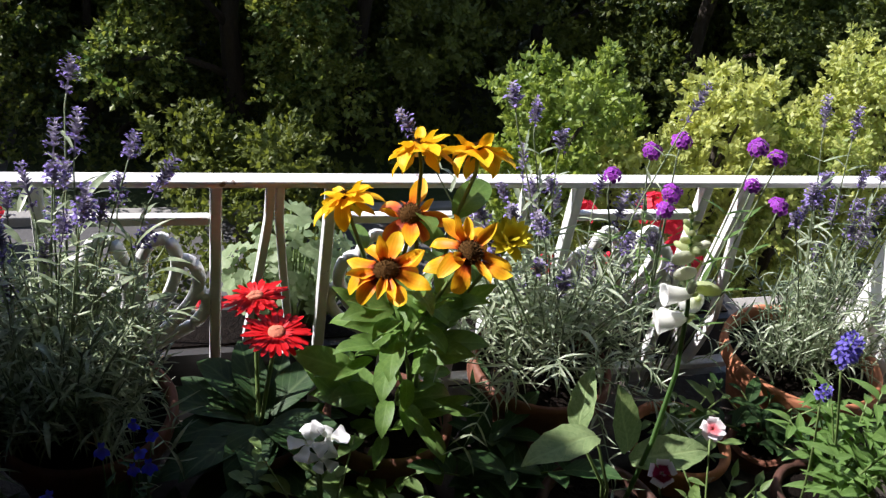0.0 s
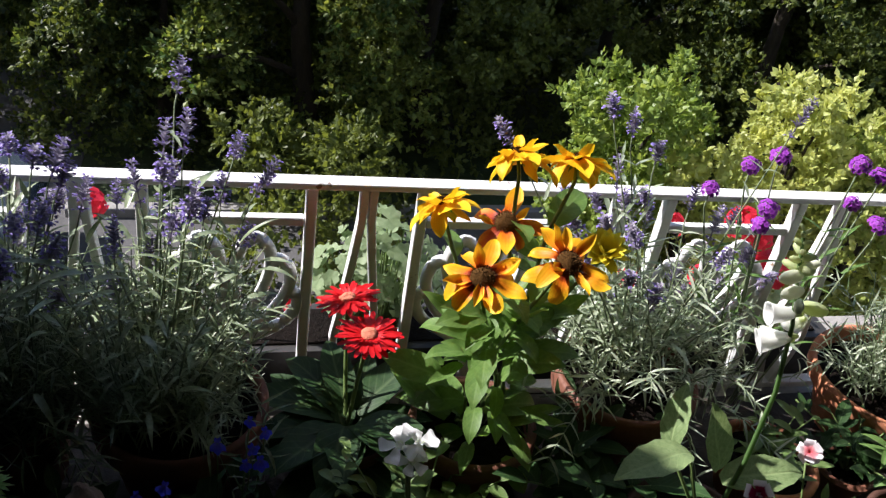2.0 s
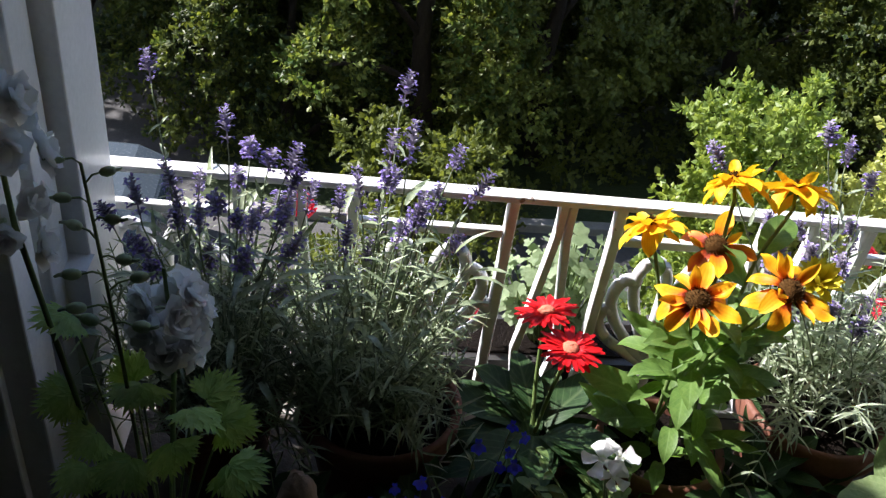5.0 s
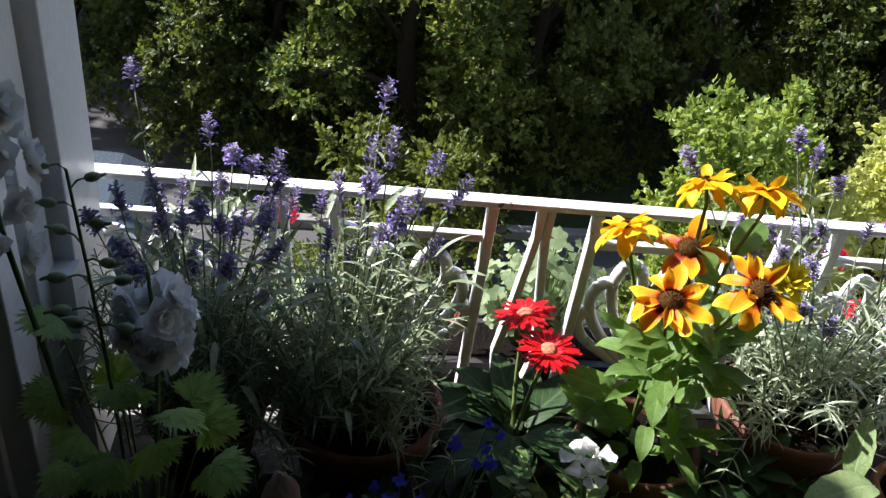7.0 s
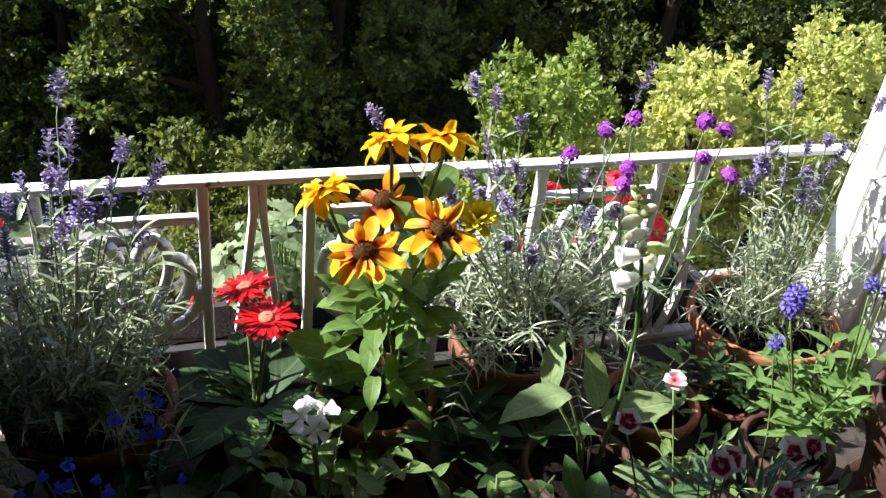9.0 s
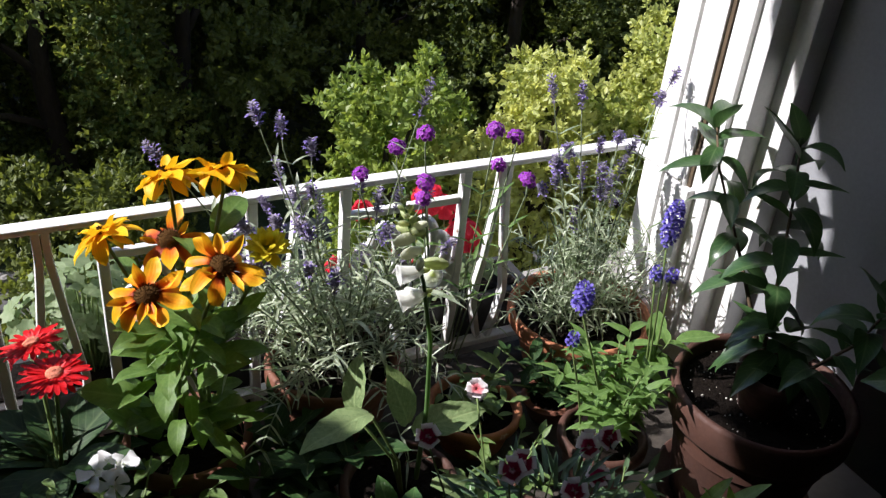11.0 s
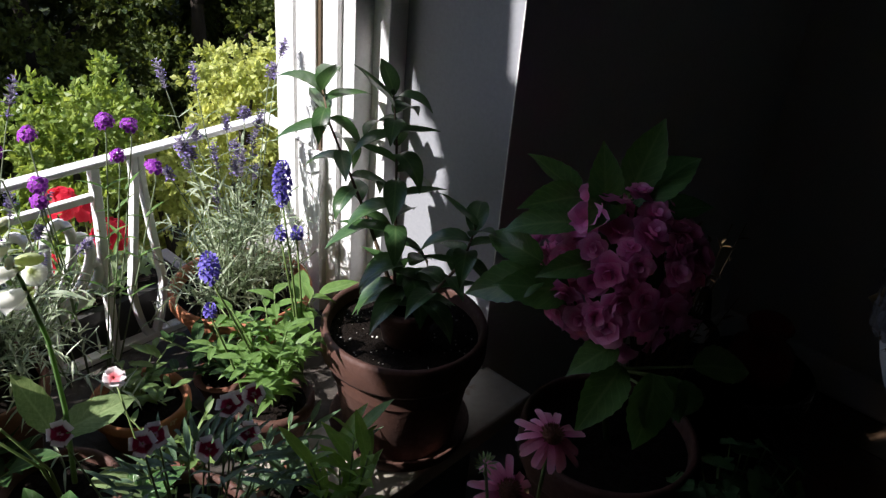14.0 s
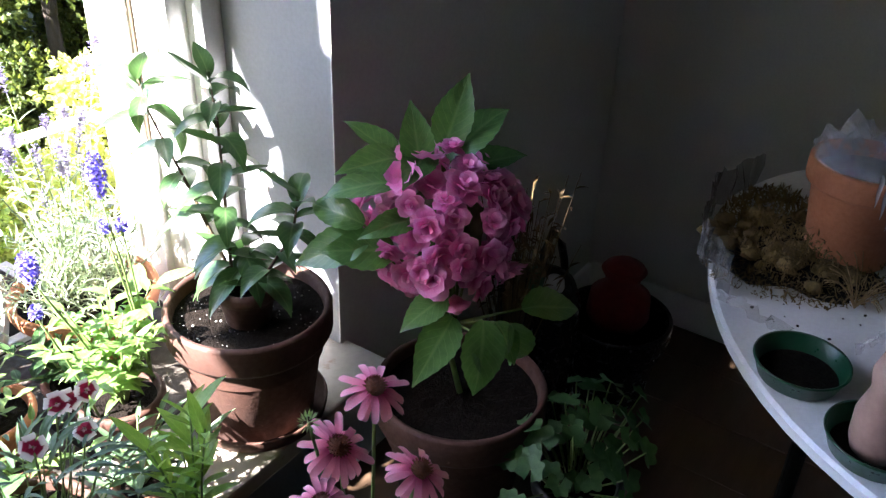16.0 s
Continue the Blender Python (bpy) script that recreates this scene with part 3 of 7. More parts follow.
def railing():
    """White iron balustrade: panels with shell scrolls, and between them pairs of bars that part downwards."""
    rail = thing("balcony_railing", "white painted wrought iron railing, paint chipped", "railing", (0, RAIL_Y, 0))
    rail["kind"] = "thing"
    # the whole balustrade sags a little towards the right
    rail.matrix_world = Matrix.Translation((0.1, RAIL_Y, RAIL_Z)) @ Matrix.Rotation(0.021, 4, "Y") @ Matrix.Translation((-0.1, 0, -RAIL_Z))
    xa, xb, zt, zb = -0.66, 1.262, RAIL_Z, 0.43
    def bar(name, g, bevel=0.003):
        ob = part(name, g.mesh(name, RAIL_PAINT, False), rail)
        b = ob.modifiers.new("edge", "BEVEL")
        b.width, b.segments, b.limit_method = bevel, 2, "ANGLE"
    g = Geo()
    g.box((xa, -0.014, zt), (xb + 0.014, 0.014, zt + 0.012))
    g.box((xb - 0.014, -0.16, zt + 0.0005), (xb + 0.0135, -0.0142, zt + 0.0115))
    g.box((xa - 0.014, -0.16, zt + 0.0005), (xa + 0.0135, -0.0142, zt + 0.0115))
    bar("top_rail", g, 0.004)
    g = Geo()
    g.box((xa, -0.012, zb - 0.014), (xb, 0.012, zb))
    bar("bottom_rail", g)
    for k in range(-2, 3):
        left, right = 0.082 + 0.4 * k - 0.235, 0.082 + 0.4 * k
        left, right = max(left, xa + 0.012), min(right, xb - 0.012)
        if right - left < 0.08:
            continue
        for x in (left, right):
            g = Geo()
            g.box((x - 0.0085, -0.0105, LEDGE), (x + 0.0085, 0.0105, zt))
            bar("post", g)
        g = Geo()
        g.box((left + 0.009, -0.0075, zt - 0.066), (right - 0.009, 0.0075, zt - 0.051))
        bar("middle_rail", g)
        c, half = (left + right) / 2, (right - left) / 2 - 0.012
        # shell: arched lobes, each springing from the shoulder of the one before, their legs gathered in a foot
        wide = half / 0.1055
        for s in (-1, 1):
            lobes = (((0.004, 0.535), (0.010, 0.60), (0.012, 0.68), (0.022, 0.722), (0.046, 0.738), (0.066, 0.718), (0.069, 0.686), (0.058, 0.645), (0.040, 0.605), (0.018, 0.56), (0.008, 0.53)),
                     ((0.067, 0.690), (0.080, 0.699), (0.096, 0.690), (0.104, 0.664), (0.096, 0.632), (0.076, 0.600), (0.048, 0.568), (0.014, 0.535)),
                     ((0.099, 0.634), (0.110, 0.638), (0.118, 0.620), (0.110, 0.596), (0.090, 0.574), (0.060, 0.555), (0.016, 0.528)))
            for lobe in lobes:
                pts = []
                ctl = [Vector((c + s * u * wide * 0.9, 0, z)) for u, z in lobe]
                for j in range(len(ctl) - 1):
                    p0, p1, p2, p3 = ctl[max(j - 1, 0)], ctl[j], ctl[j + 1], ctl[min(j + 2, len(ctl) - 1)]
                    for q in range(4):
                        t = q / 4
                        pts.append(0.5 * (2 * p1 + (p2 - p0) * t + (2 * p0 - 5 * p1 + 4 * p2 - p3) * t * t + (3 * p1 - p0 - 3 * p2 + p3) * t ** 3))
                pts.append(ctl[-1])
                g = Geo()
                g.tube(pts, 0.0105, 0.0095, 10)
                part("scroll_lobe", g.mesh("scroll_lobe", RAIL_PAINT), rail)
        g = Geo()
        g.tube([(c, 0, LEDGE), (c, 0, 0.48), (c, 0, 0.55)], 0.011, 0.014, 10)
        part("scroll_foot", g.mesh("scroll_foot", RAIL_PAINT), rail)
    for k in range(-2, 3):
        x = 0.165 + 0.4 * k
        if x < xa + 0.05 or x > xb - 0.05:
            continue
        for s in (-1, 1):
            g = Geo()
            pts = []
            for j in range(15):
                t = j / 14
                z = zt + (zb - zt) * t
                off = 0.007 + 0.042 * (max(0.0, t - 0.12) / 0.88) ** 1.1 * (1 - 0.9 * max(0.0, t - 0.72) / 0.28)
                pts.append((x + s * off, 0, z))
            vs, fs = [], []
            for px, _, pz in pts:
                vs += [(px - 0.0062, -0.010, pz), (px + 0.0062, -0.010, pz), (px + 0.0062, 0.010, pz), (px - 0.0062, 0.010, pz)]
            for j in range(14):
                for e in range(4):
                    fs.append((j * 4 + e, j * 4 + (e + 1) % 4, j * 4 + 4 + (e + 1) % 4, j * 4 + 4 + e))
            g.add(vs, fs)
            bar("curved_bar", g, 0.002)
    g = Geo()
    g.box((-0.85, 1.121, LEDGE - 0.14), (1.55, 1.42, LEDGE))
    solid("balcony_ledge", g, STONE, "weathered stone balcony ledge", "ledge", 0.008, "structure")


def outdoors():
    g = Geo()
    n = 24
    for i in range(n + 1):
        for j in range(n + 1):
            g.v.append((-600 + 1200 * i / n, 1.1 - 60 + 1200 * j / n - 400, GROUND))
    g.al, g.ac = [0.0] * len(g.v), [0.0] * len(g.v)
    g.f = [(i * (n + 1) + j, (i + 1) * (n + 1) + j, (i + 1) * (n + 1) + j + 1, i * (n + 1) + j + 1) for i in range(n) for j in range(n)]
    g.mi = [0] * len(g.f)
    solid("ground", g, GRASS, "rough grass and soil under the trees", "ground", kind="structure")
    g = Geo()
    g.box((-60, 4.2, GROUND - 0.2), (60, 8.2, GROUND + 0.01))
    g.box((-60, 8.2, GROUND - 0.2), (-1.9, 12.0, GROUND + 0.0095))
    solid("road", g, ASPHALT, "grey asphalt road dappled with tree shade", "road", kind="structure")
    g = Geo()
    g.box((-60, 4.05, GROUND - 0.2), (60, 4.2, GROUND + 0.12))
    g.box((-1.9, 8.2, GROUND - 0.2), (60, 8.35, GROUND + 0.12))
    solid("kerb", g, KERB, "pale concrete kerb beside the road", "kerb", 0.02, "structure")
    g = Geo()
    g.box((-60, 2.2, GROUND - 0.2), (60, 4.049, GROUND + 0.11))
    solid("pavement", g, KERB, "concrete pavement beside the road", "pavement", kind="structure")


def crown_mesh(name, rng, mat, lumps, per, leaf, tuft=9, rise=0.3):
    """Sprays of small leaves that stand out from the skins of lumps (centre, radius)."""
    g = Geo()
    v, f = [], []
    for c, r in lumps:
        for _ in range(int(per * r * r / tuft)):
            d = Vector((rng.gauss(0, 1), rng.gauss(0, 1), rng.gauss(0.25, 1))).normalized()
            root = c + d * r * rng.uniform(0.55, 1.0) * (1 + 0.35 * noise.noise((c + d * r) * 1.7))
            way = (d * (1.0 if rise < 0.5 else 0.6) + Vector((rng.gauss(0, 0.4), rng.gauss(0, 0.4), rng.gauss(rise, 0.45)))).normalized()
            reach = leaf * (rng.uniform(1.4, 3.2) if rise < 0.5 else rng.uniform(0.9, 1.9))
            for k in range(tuft):
                u = (k + rng.random()) / tuft
                p = root + way * reach * u
                a = (way * (0.3 + 0.8 * u) + Vector((rng.gauss(0, 0.6), rng.gauss(0, 0.6), rng.gauss(-0.1, 0.6)))).normalized()
                b = a.cross(d + Vector((rng.gauss(0, 0.6), rng.gauss(0, 0.6), rng.gauss(0.4, 0.6))))
                if b.length < 1e-3:
                    continue
                b.normalize()
                s = leaf * rng.uniform(0.6, 1.3)
                o = len(v)
                up = a.cross(b) * s * 0.12
                v += [p, p + a * s * 0.5 + b * s * 0.36 + up, p + a * s, p + a * s * 0.5 - b * s * 0.36 + up]
                f.append((o, o + 1, o + 2, o + 3))
    g.v, g.f, g.mi = [tuple(q) for q in v], f, [0] * len(f)
    g.al, g.ac = [0.5] * len(v), [0.5] * len(v)
    return g.mesh(name, mat, False)


def tree(seed, loc, height, radius, mat, leaf, label, per=420, low=0.12, lumps=26, name="tree", cat="tree", tuft=9, rise=0.3):
    rng = random.Random(seed)
    t = thing(name, label, cat, loc, {"tree": "trees across the road", "shrub": "shrubs along the road", "bush": "bushes below the balcony"}[name])
    g = Geo()
    g.tube([Vector((0.05 * math.sin(i * 1.3 + seed), 0.05 * math.cos(i + seed), height * 0.8 * i / 7)) for i in range(8)], 0.035 * height, 0.008 * height, 9)
    part("trunk", g.mesh("trunk", BARK), t)
    ls = []
    for i in range(lumps):
        h = low + (1 - low) * (i + 0.5) / lumps
        reach = radius * (math.sqrt(max(0.05, 1 - abs(h - 0.45) ** 2 * 3.2)) if name != "bush" else 0.95 - 0.25 * h)
        a = i * 2.399 + rng.uniform(-0.4, 0.4)
        d = reach * rng.uniform(0.45, 0.95)
        ls.append((Vector((d * math.cos(a), d * math.sin(a), h * height)), radius * (rng.uniform(0.20, 0.34) if name != "bush" else rng.uniform(0.15, 0.30))))
    for i in range(5):
        c, r = ls[int((i + 0.5) * lumps / 5)]
        g = Geo()
        g.tube(curve_pts((0, 0, c.z * 0.6), c, (0, 0, 0.1 * height * 0.3), 6), 0.012 * height, 0.004 * height, 6)
        part("limb", g.mesh("limb", BARK), t)
    part("crown", crown_mesh("crown", rng, mat, ls, per, leaf, tuft, rise), t, kind="stuff")
    return t


def trees():
    lab = "dark broadleaf tree in shade, dense hanging foliage"
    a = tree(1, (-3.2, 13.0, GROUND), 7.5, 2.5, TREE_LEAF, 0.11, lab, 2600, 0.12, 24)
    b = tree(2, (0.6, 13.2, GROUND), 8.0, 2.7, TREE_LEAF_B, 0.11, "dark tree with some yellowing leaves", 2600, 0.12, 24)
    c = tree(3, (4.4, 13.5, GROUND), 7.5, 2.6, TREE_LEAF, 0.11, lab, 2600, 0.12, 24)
    # the last copy stands out of view, added to shade the road
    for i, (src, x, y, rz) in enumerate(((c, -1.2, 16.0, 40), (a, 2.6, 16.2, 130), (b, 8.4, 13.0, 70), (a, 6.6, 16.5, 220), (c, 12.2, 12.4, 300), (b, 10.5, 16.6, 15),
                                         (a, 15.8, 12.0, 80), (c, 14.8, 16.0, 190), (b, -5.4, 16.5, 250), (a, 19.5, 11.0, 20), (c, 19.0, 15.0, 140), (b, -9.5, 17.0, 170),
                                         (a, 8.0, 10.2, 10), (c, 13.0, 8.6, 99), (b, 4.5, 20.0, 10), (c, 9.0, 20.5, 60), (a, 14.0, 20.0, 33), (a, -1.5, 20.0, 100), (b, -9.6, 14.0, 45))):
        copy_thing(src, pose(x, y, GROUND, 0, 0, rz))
    # tall unseen trees added at the sunny end of the street to block sky
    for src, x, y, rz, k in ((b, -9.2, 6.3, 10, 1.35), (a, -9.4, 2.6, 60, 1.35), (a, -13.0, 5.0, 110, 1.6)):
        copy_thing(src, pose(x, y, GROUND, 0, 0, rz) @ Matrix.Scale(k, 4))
    low = "low dark shrub hanging over the road edge"
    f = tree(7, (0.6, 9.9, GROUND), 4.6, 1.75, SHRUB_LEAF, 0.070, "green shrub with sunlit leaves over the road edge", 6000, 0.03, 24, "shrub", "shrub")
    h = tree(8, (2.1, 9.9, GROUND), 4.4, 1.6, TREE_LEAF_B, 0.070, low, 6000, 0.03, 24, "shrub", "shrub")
    for src, x, y, rz in ((h, 4.4, 10.0, 80), (h, 6.9, 9.8, 160), (h, 9.4, 9.2, 230), (h, 11.6, 8.6, 20), (f, -1.6, 13.2, 130), (f, 1.7, 12.2, 20), (h, 3.2, 12.0, 210), (h, 13.5, 7.2, 300), (h, 5.8, 8.6, 45), (h, 8.0, 7.6, 190), (h, -3.2, 14.0, 70), (f, -5.6, 14.2, 30)):
        copy_thing(src, pose(x, y, GROUND, 0, 0, rz))
    copy_thing(h, pose(-1.0, 10.3, GROUND - 1.7, 0, 0, 100))
    copy_thing(h, pose(-1.9, 10.7, GROUND - 1.2, 0, 0, 260))
    copy_thing(h, pose(-4.3, 13.2, GROUND - 1.6, 0, 0, 30))
    copy_thing(h, pose(0.55, 7.7, GROUND - 3.1, 0, 0, 20))
    lb = "sunlit yellow-green bushy tree below the balcony"
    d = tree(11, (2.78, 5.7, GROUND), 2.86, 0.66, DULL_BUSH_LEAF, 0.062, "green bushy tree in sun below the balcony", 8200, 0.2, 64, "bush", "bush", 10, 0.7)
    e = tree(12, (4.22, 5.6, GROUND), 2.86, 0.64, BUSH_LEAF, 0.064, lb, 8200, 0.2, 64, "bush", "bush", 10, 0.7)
    copy_thing(e, pose(5.55, 5.6, GROUND + 0.22, 0, 0, 120))
    copy_thing(e, pose(3.45, 5.5, GROUND - 0.55, 0, 0, 200))
    copy_thing(d, pose(3.3, 6.3, GROUND - 0.5, 0, 0, 50))
    copy_thing(e, pose(4.9, 5.3, GROUND - 0.3, 0, 0, 300))
    copy_thing(e, pose(6.7, 5.1, GROUND + 0.3, 0, 0, 80))


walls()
window_frame()
railing()
outdoors()
trees()


# ---- pots ----
def pot(loc, r, h, label, mats=None, soil=0.86, saucer=False, name="terracotta_pot", rim=0.24, seed=0):
    mats = mats or TERRA
    t = thing(name, label, "plant pot", loc, "plant pots")
    g = Geo()
    rb, k = r * 0.70, h * (1 - rim)
    rc = rb + (r * 0.93 - rb) * (1 - rim)
    g.lathe([(0.0, 0.0), (rb - 0.004, 0.0), (rb, 0.004), (rc, k - 0.004), (rc + 0.001, k), (r * 0.985, k + 0.002), (r, k + 0.008), (r, h - 0.006), (r - 0.003, h),
             (r - 0.010, h), (r - 0.013, h - 0.006), (r - 0.018, h * 0.6)], 48, 0, (0, 0, 0), 0.002)
    part("body", g.mesh("body", mats), t)
    g = Geo()
    rng = random.Random(seed + 5)
    rs, zs = r - 0.0155, h * soil
    vs, fs = [(0, 0, zs + 0.006)], []
    for i in range(1, 9):
        for j in range(32):
            w = 2 * math.pi * j / 32
            q = rs * i / 8
            vs.append((q * math.cos(w), q * math.sin(w), zs + (rng.uniform(-0.004, 0.006) if i < 8 else 0)))
    fs += [(0, 1 + j, 1 + (j + 1) % 32) for j in range(32)]
    for i in range(7):
        for j in range(32):
            fs.append((1 + i * 32 + j, 1 + (i + 1) * 32 + j, 1 + (i + 1) * 32 + (j + 1) % 32, 1 + i * 32 + (j + 1) % 32))
    g.add(vs, fs)
    part("soil", g.mesh("soil", SOIL), t, "dark damp soil")
    if saucer:
        g = Geo()
        q = r * 0.86
        g.lathe([(0, -0.001), (q * 0.9, -0.001), (q, 0.004), (q * 1.04, 0.026), (q * 1.01, 0.028), (q * 0.96, 0.008), (0, 0.006)], 44)
        part("saucer", g.mesh("saucer", mats), t, "terracotta saucer")
    return t


# ---- flower kit ----
def petals(head, mesh_list, n, rng, tilt, label="", jitter=0.12, ring=0.0, name="petal", rz=0.0, up=0.0, loose=0.22):
    for i in range(n):
        a = rz + 2 * math.pi * (i + rng.uniform(-jitter, jitter)) / n
        m = turn(a) @ Matrix.Translation((0, ring, up)) @ Matrix.Rotation(tilt + rng.uniform(-loose, loose), 4, "X") @ Matrix.Rotation(rng.uniform(-0.2, 0.2), 4, "Y")
        part(name, mesh_list[i % len(mesh_list)], head, label, m)


def blade_mesh(name, mat, length, width, prof, seg=5, bend=0.0, fold=0.25, wave=0.0, teeth=0.0, cup=0.0):
    g = Geo()
    g.blade(Matrix(), length, width, prof, seg, bend, fold, wave, 0, teeth, cup)
    return g.mesh(name, mat)


def stem_part(parent, pts, r0, r1, mat=None, name="stem", n=6):
    g = Geo()
    g.tube(pts, r0, r1, n)
    return part(name, g.mesh(name, mat or STEM), parent)


def leaves_on(parent, mesh_list, places, rng, name="leaf"):
    """places: (point, direction, normal hint, scale)."""
    for i, (p, d, h, s) in enumerate(places):
        part(name, mesh_list[i % len(mesh_list)], parent, "", aim(p, d, h) @ Matrix.Scale(s, 4))


def ring_leaves(rng, base, n, rise, out, scale=(0.8, 1.1), z=(0.0, 0.1), r=0.01):
    """Leaf places round a crown: each points outward and up."""
    res = []
    for i in range(n):
        a = i * 2.399 + rng.uniform(-0.3, 0.3)
        d = Vector((math.cos(a) * out, math.sin(a) * out, rise + rng.uniform(-0.25, 0.25)))
        p = Vector(base) + Vector((math.cos(a) * r, math.sin(a) * r, rng.uniform(*z)))
        res.append((p, d, (0, 0, 1), rng.uniform(*scale)))
    return res


# ---- black-eyed coneflower ----
RUD = {"two": [blade_mesh("petal", RUD_PETAL, ln, w, "broad", 9, b, f, v) for ln, b, w, f, v in ((0.050, 0.3, 0.026, 0.45, 0.05), (0.044, 1.2, 0.023, 0.65, 0.06), (0.051, 0.6, 0.028, -0.35, 0.05), (0.043, -0.7, 0.022, 0.75, 0.05), (0.047, 1.5, 0.025, 0.4, -0.06), (0.040, 0.1, 0.020, 0.8, 0.05), (0.049, -0.2, 0.027, -0.4, -0.05))],
       "rust": [blade_mesh("petal", RUST_PETAL if i % 3 else RUD_PETAL, ln, w, "broad", 9, b, f, 0.03) for i, (ln, w, b, f) in enumerate(((0.050, 0.026, 0.2, 0.35), (0.040, 0.020, 1.6, 0.7), (0.048, 0.025, 0.8, 0.4), (0.036, 0.018, -1.5, 0.8), (0.046, 0.024, 0.5, 0.45)))],
       "yellow": [blade_mesh("petal", YEL_PETAL, ln, w, "broad", 9, b, f, 0.025) for ln, w, b, f in ((0.051, 0.028, 0.4, 0.4), (0.045, 0.025, 1.1, -0.45), (0.053, 0.029, 0.7, 0.35), (0.043, 0.023, -0.3, 0.65), (0.048, 0.026, 1.4, 0.45), (0.050, 0.027, 0.1, -0.35))],
       "lemon": [blade_mesh("petal", LEMON_PETAL, 0.032, 0.013, "broad", 6, b, 0.3, 0.02) for b in (0.1, -0.3, 0.3)]}


def rudbeckia():
    base = Vector((0.31, 0.95, SILL + 0.13))
    pl = thing("coneflower_plant", "black-eyed coneflower plant with orange and yellow blooms", "flower", base)
    rng = random.Random(21)
    heads = [((0.322, 1.005, 0.876), (-0.25, -0.35, 0.9), "rust", 9, 0.1, 0.026), ((0.272, 0.910, 0.858), (-0.15, -0.36, 0.92), "two", 10, 0.05, 0.026),
             ((0.360, 0.873, 0.905), (0.2, -0.36, 0.92), "two", 11, 0.0, 0.027), ((0.329, 1.030, 0.966), (-0.1, 0.48, 0.88), "yellow", 12, -0.22, 0.012),
             ((0.398, 1.000, 0.975), (0.1, 0.5, 0.87), "yellow", 12, -0.15, 0.012), ((0.240, 1.035, 0.888), (-0.25, 0.36, 0.92), "yellow", 12, -0.15, 0.012),
             ((0.442, 0.950, 0.868), (0.0, -0.45, 0.85), "lemon", 22, 0.45, 0.007)]
    upper = []
    for i, (p, d, kind, n, tilt, disc) in enumerate(heads):
        p = Vector(p) - base
        m = facing(p, d)
        g = Geo()
        g.ball((0, 0, 0.003), disc * 0.58, 0.8, 8, 16, 0.1, rng)
        for j in range(90 if kind != "lemon" else 0):
            a, u = j * 2.399, 1 - (j + 0.5) / 90
            k = math.sqrt(max(0, 1 - u * u))
            dd = Vector((k * math.cos(a), k * math.sin(a), u * 0.8))
            g.blade(aim(dd * disc * 0.55 + Vector((0, 0, 0.003)), dd + Vector((rng.uniform(-0.3, 0.3), rng.uniform(-0.3, 0.3), 0.2))), rng.uniform(0.0025, 0.0045), 0.0018, "strap", 2, 0, 0.4)
        h = part("flower", g.mesh("disc", DISC_BROWN if kind != "lemon" else LEMON_PETAL), pl, {"two": "orange bloom with a dark centre", "rust": "rust-red bloom", "yellow": "yellow bloom", "lemon": "half-open lemon bloom"}[kind], m)
        petals(h, RUD[kind], n, rng, tilt, ring=disc * 0.36, jitter=0.22, loose=0.3)
        if kind == "yellow":
            short = [blade_mesh("petal", YEL_PETAL, 0.036, 0.020, "broad", 7, b, f, 0.06) for b, f in ((-0.3, 0.6), (0.5, 0.5), (1.0, 0.4))]
            petals(h, short, 8, rng, 0.25, ring=disc * 0.3, rz=0.3, jitter=0.25, loose=0.35)
        if kind == "two":
            petals(h, RUD[kind][3:6], 4, rng, 0.35, ring=disc * 0.4, rz=0.4, jitter=0.3, loose=0.4)
        if kind == "lemon":
            petals(h, RUD[kind], 14, rng, 0.95, ring=0.003, rz=0.2)
        sep = blade_mesh("sepal", RUD_LEAF, 0.016, 0.006, "lance", 4, 0.4)
        petals(h, [sep], 7, rng, -0.25, ring=0.005, name="sepal", up=-0.006)
        back = p - Vector(d).normalized() * 0.005
        foot = Vector((rng.uniform(-0.03, 0.05), rng.uniform(-0.03, 0.03), -0.02))
        pts = [foot, foot.lerp(back, 0.4) + Vector((rng.uniform(-0.012, 0.012), 0.01, 0.0)), foot.lerp(back, 0.75) + Vector((0, 0.012, 0.0)), back - Vector(d).normalized() * 0.022, back]
        stem_part(pl, pts, 0.0034, 0.0024)
        for q in (0.45, 0.55, 0.66, 0.78):
            a = rng.uniform(0, 6.28)
            upper.append((foot.lerp(back, q) + Vector((0, 0.01, 0)), (math.cos(a), math.sin(a) - 0.2, rng.uniform(0.5, 1.5)), (rng.uniform(-0.4, 0.4), -0.5, 1), rng.uniform(0.5, 0.95) * (1.25 - q * 0.55)))
    lm = [blade_mesh("leaf", RUD_LEAF, 0.12, w, "oval", 9, b, f, 0.03) for w, b, f in ((0.050, 0.6, 0.35), (0.056, 1.2, 0.2), (0.040, 0.2, 0.5), (0.052, 1.7, 0.3))]
    spots = []
    for i in range(78):
        a, q = i * 2.399 + rng.uniform(-0.5, 0.5), rng.uniform(0.1, 1.0)
        z = 0.03 + 0.23 * rng.random() * (1.15 - 0.5 * q)
        p = Vector((math.cos(a) * 0.07 * q, math.sin(a) * 0.06 * q - 0.015, z - 0.03))
        d = Vector((math.cos(a) * (0.5 + q), math.sin(a) * (0.5 + q), rng.uniform(-0.2, 1.3) + 1.6 * (z - 0.1)))
        spots.append((p, d, (rng.uniform(-0.3, 0.3), rng.uniform(-0.5, 0.2), 1), rng.uniform(0.45, 1.0) * (1.0 - 0.25 * z / 0.2)))
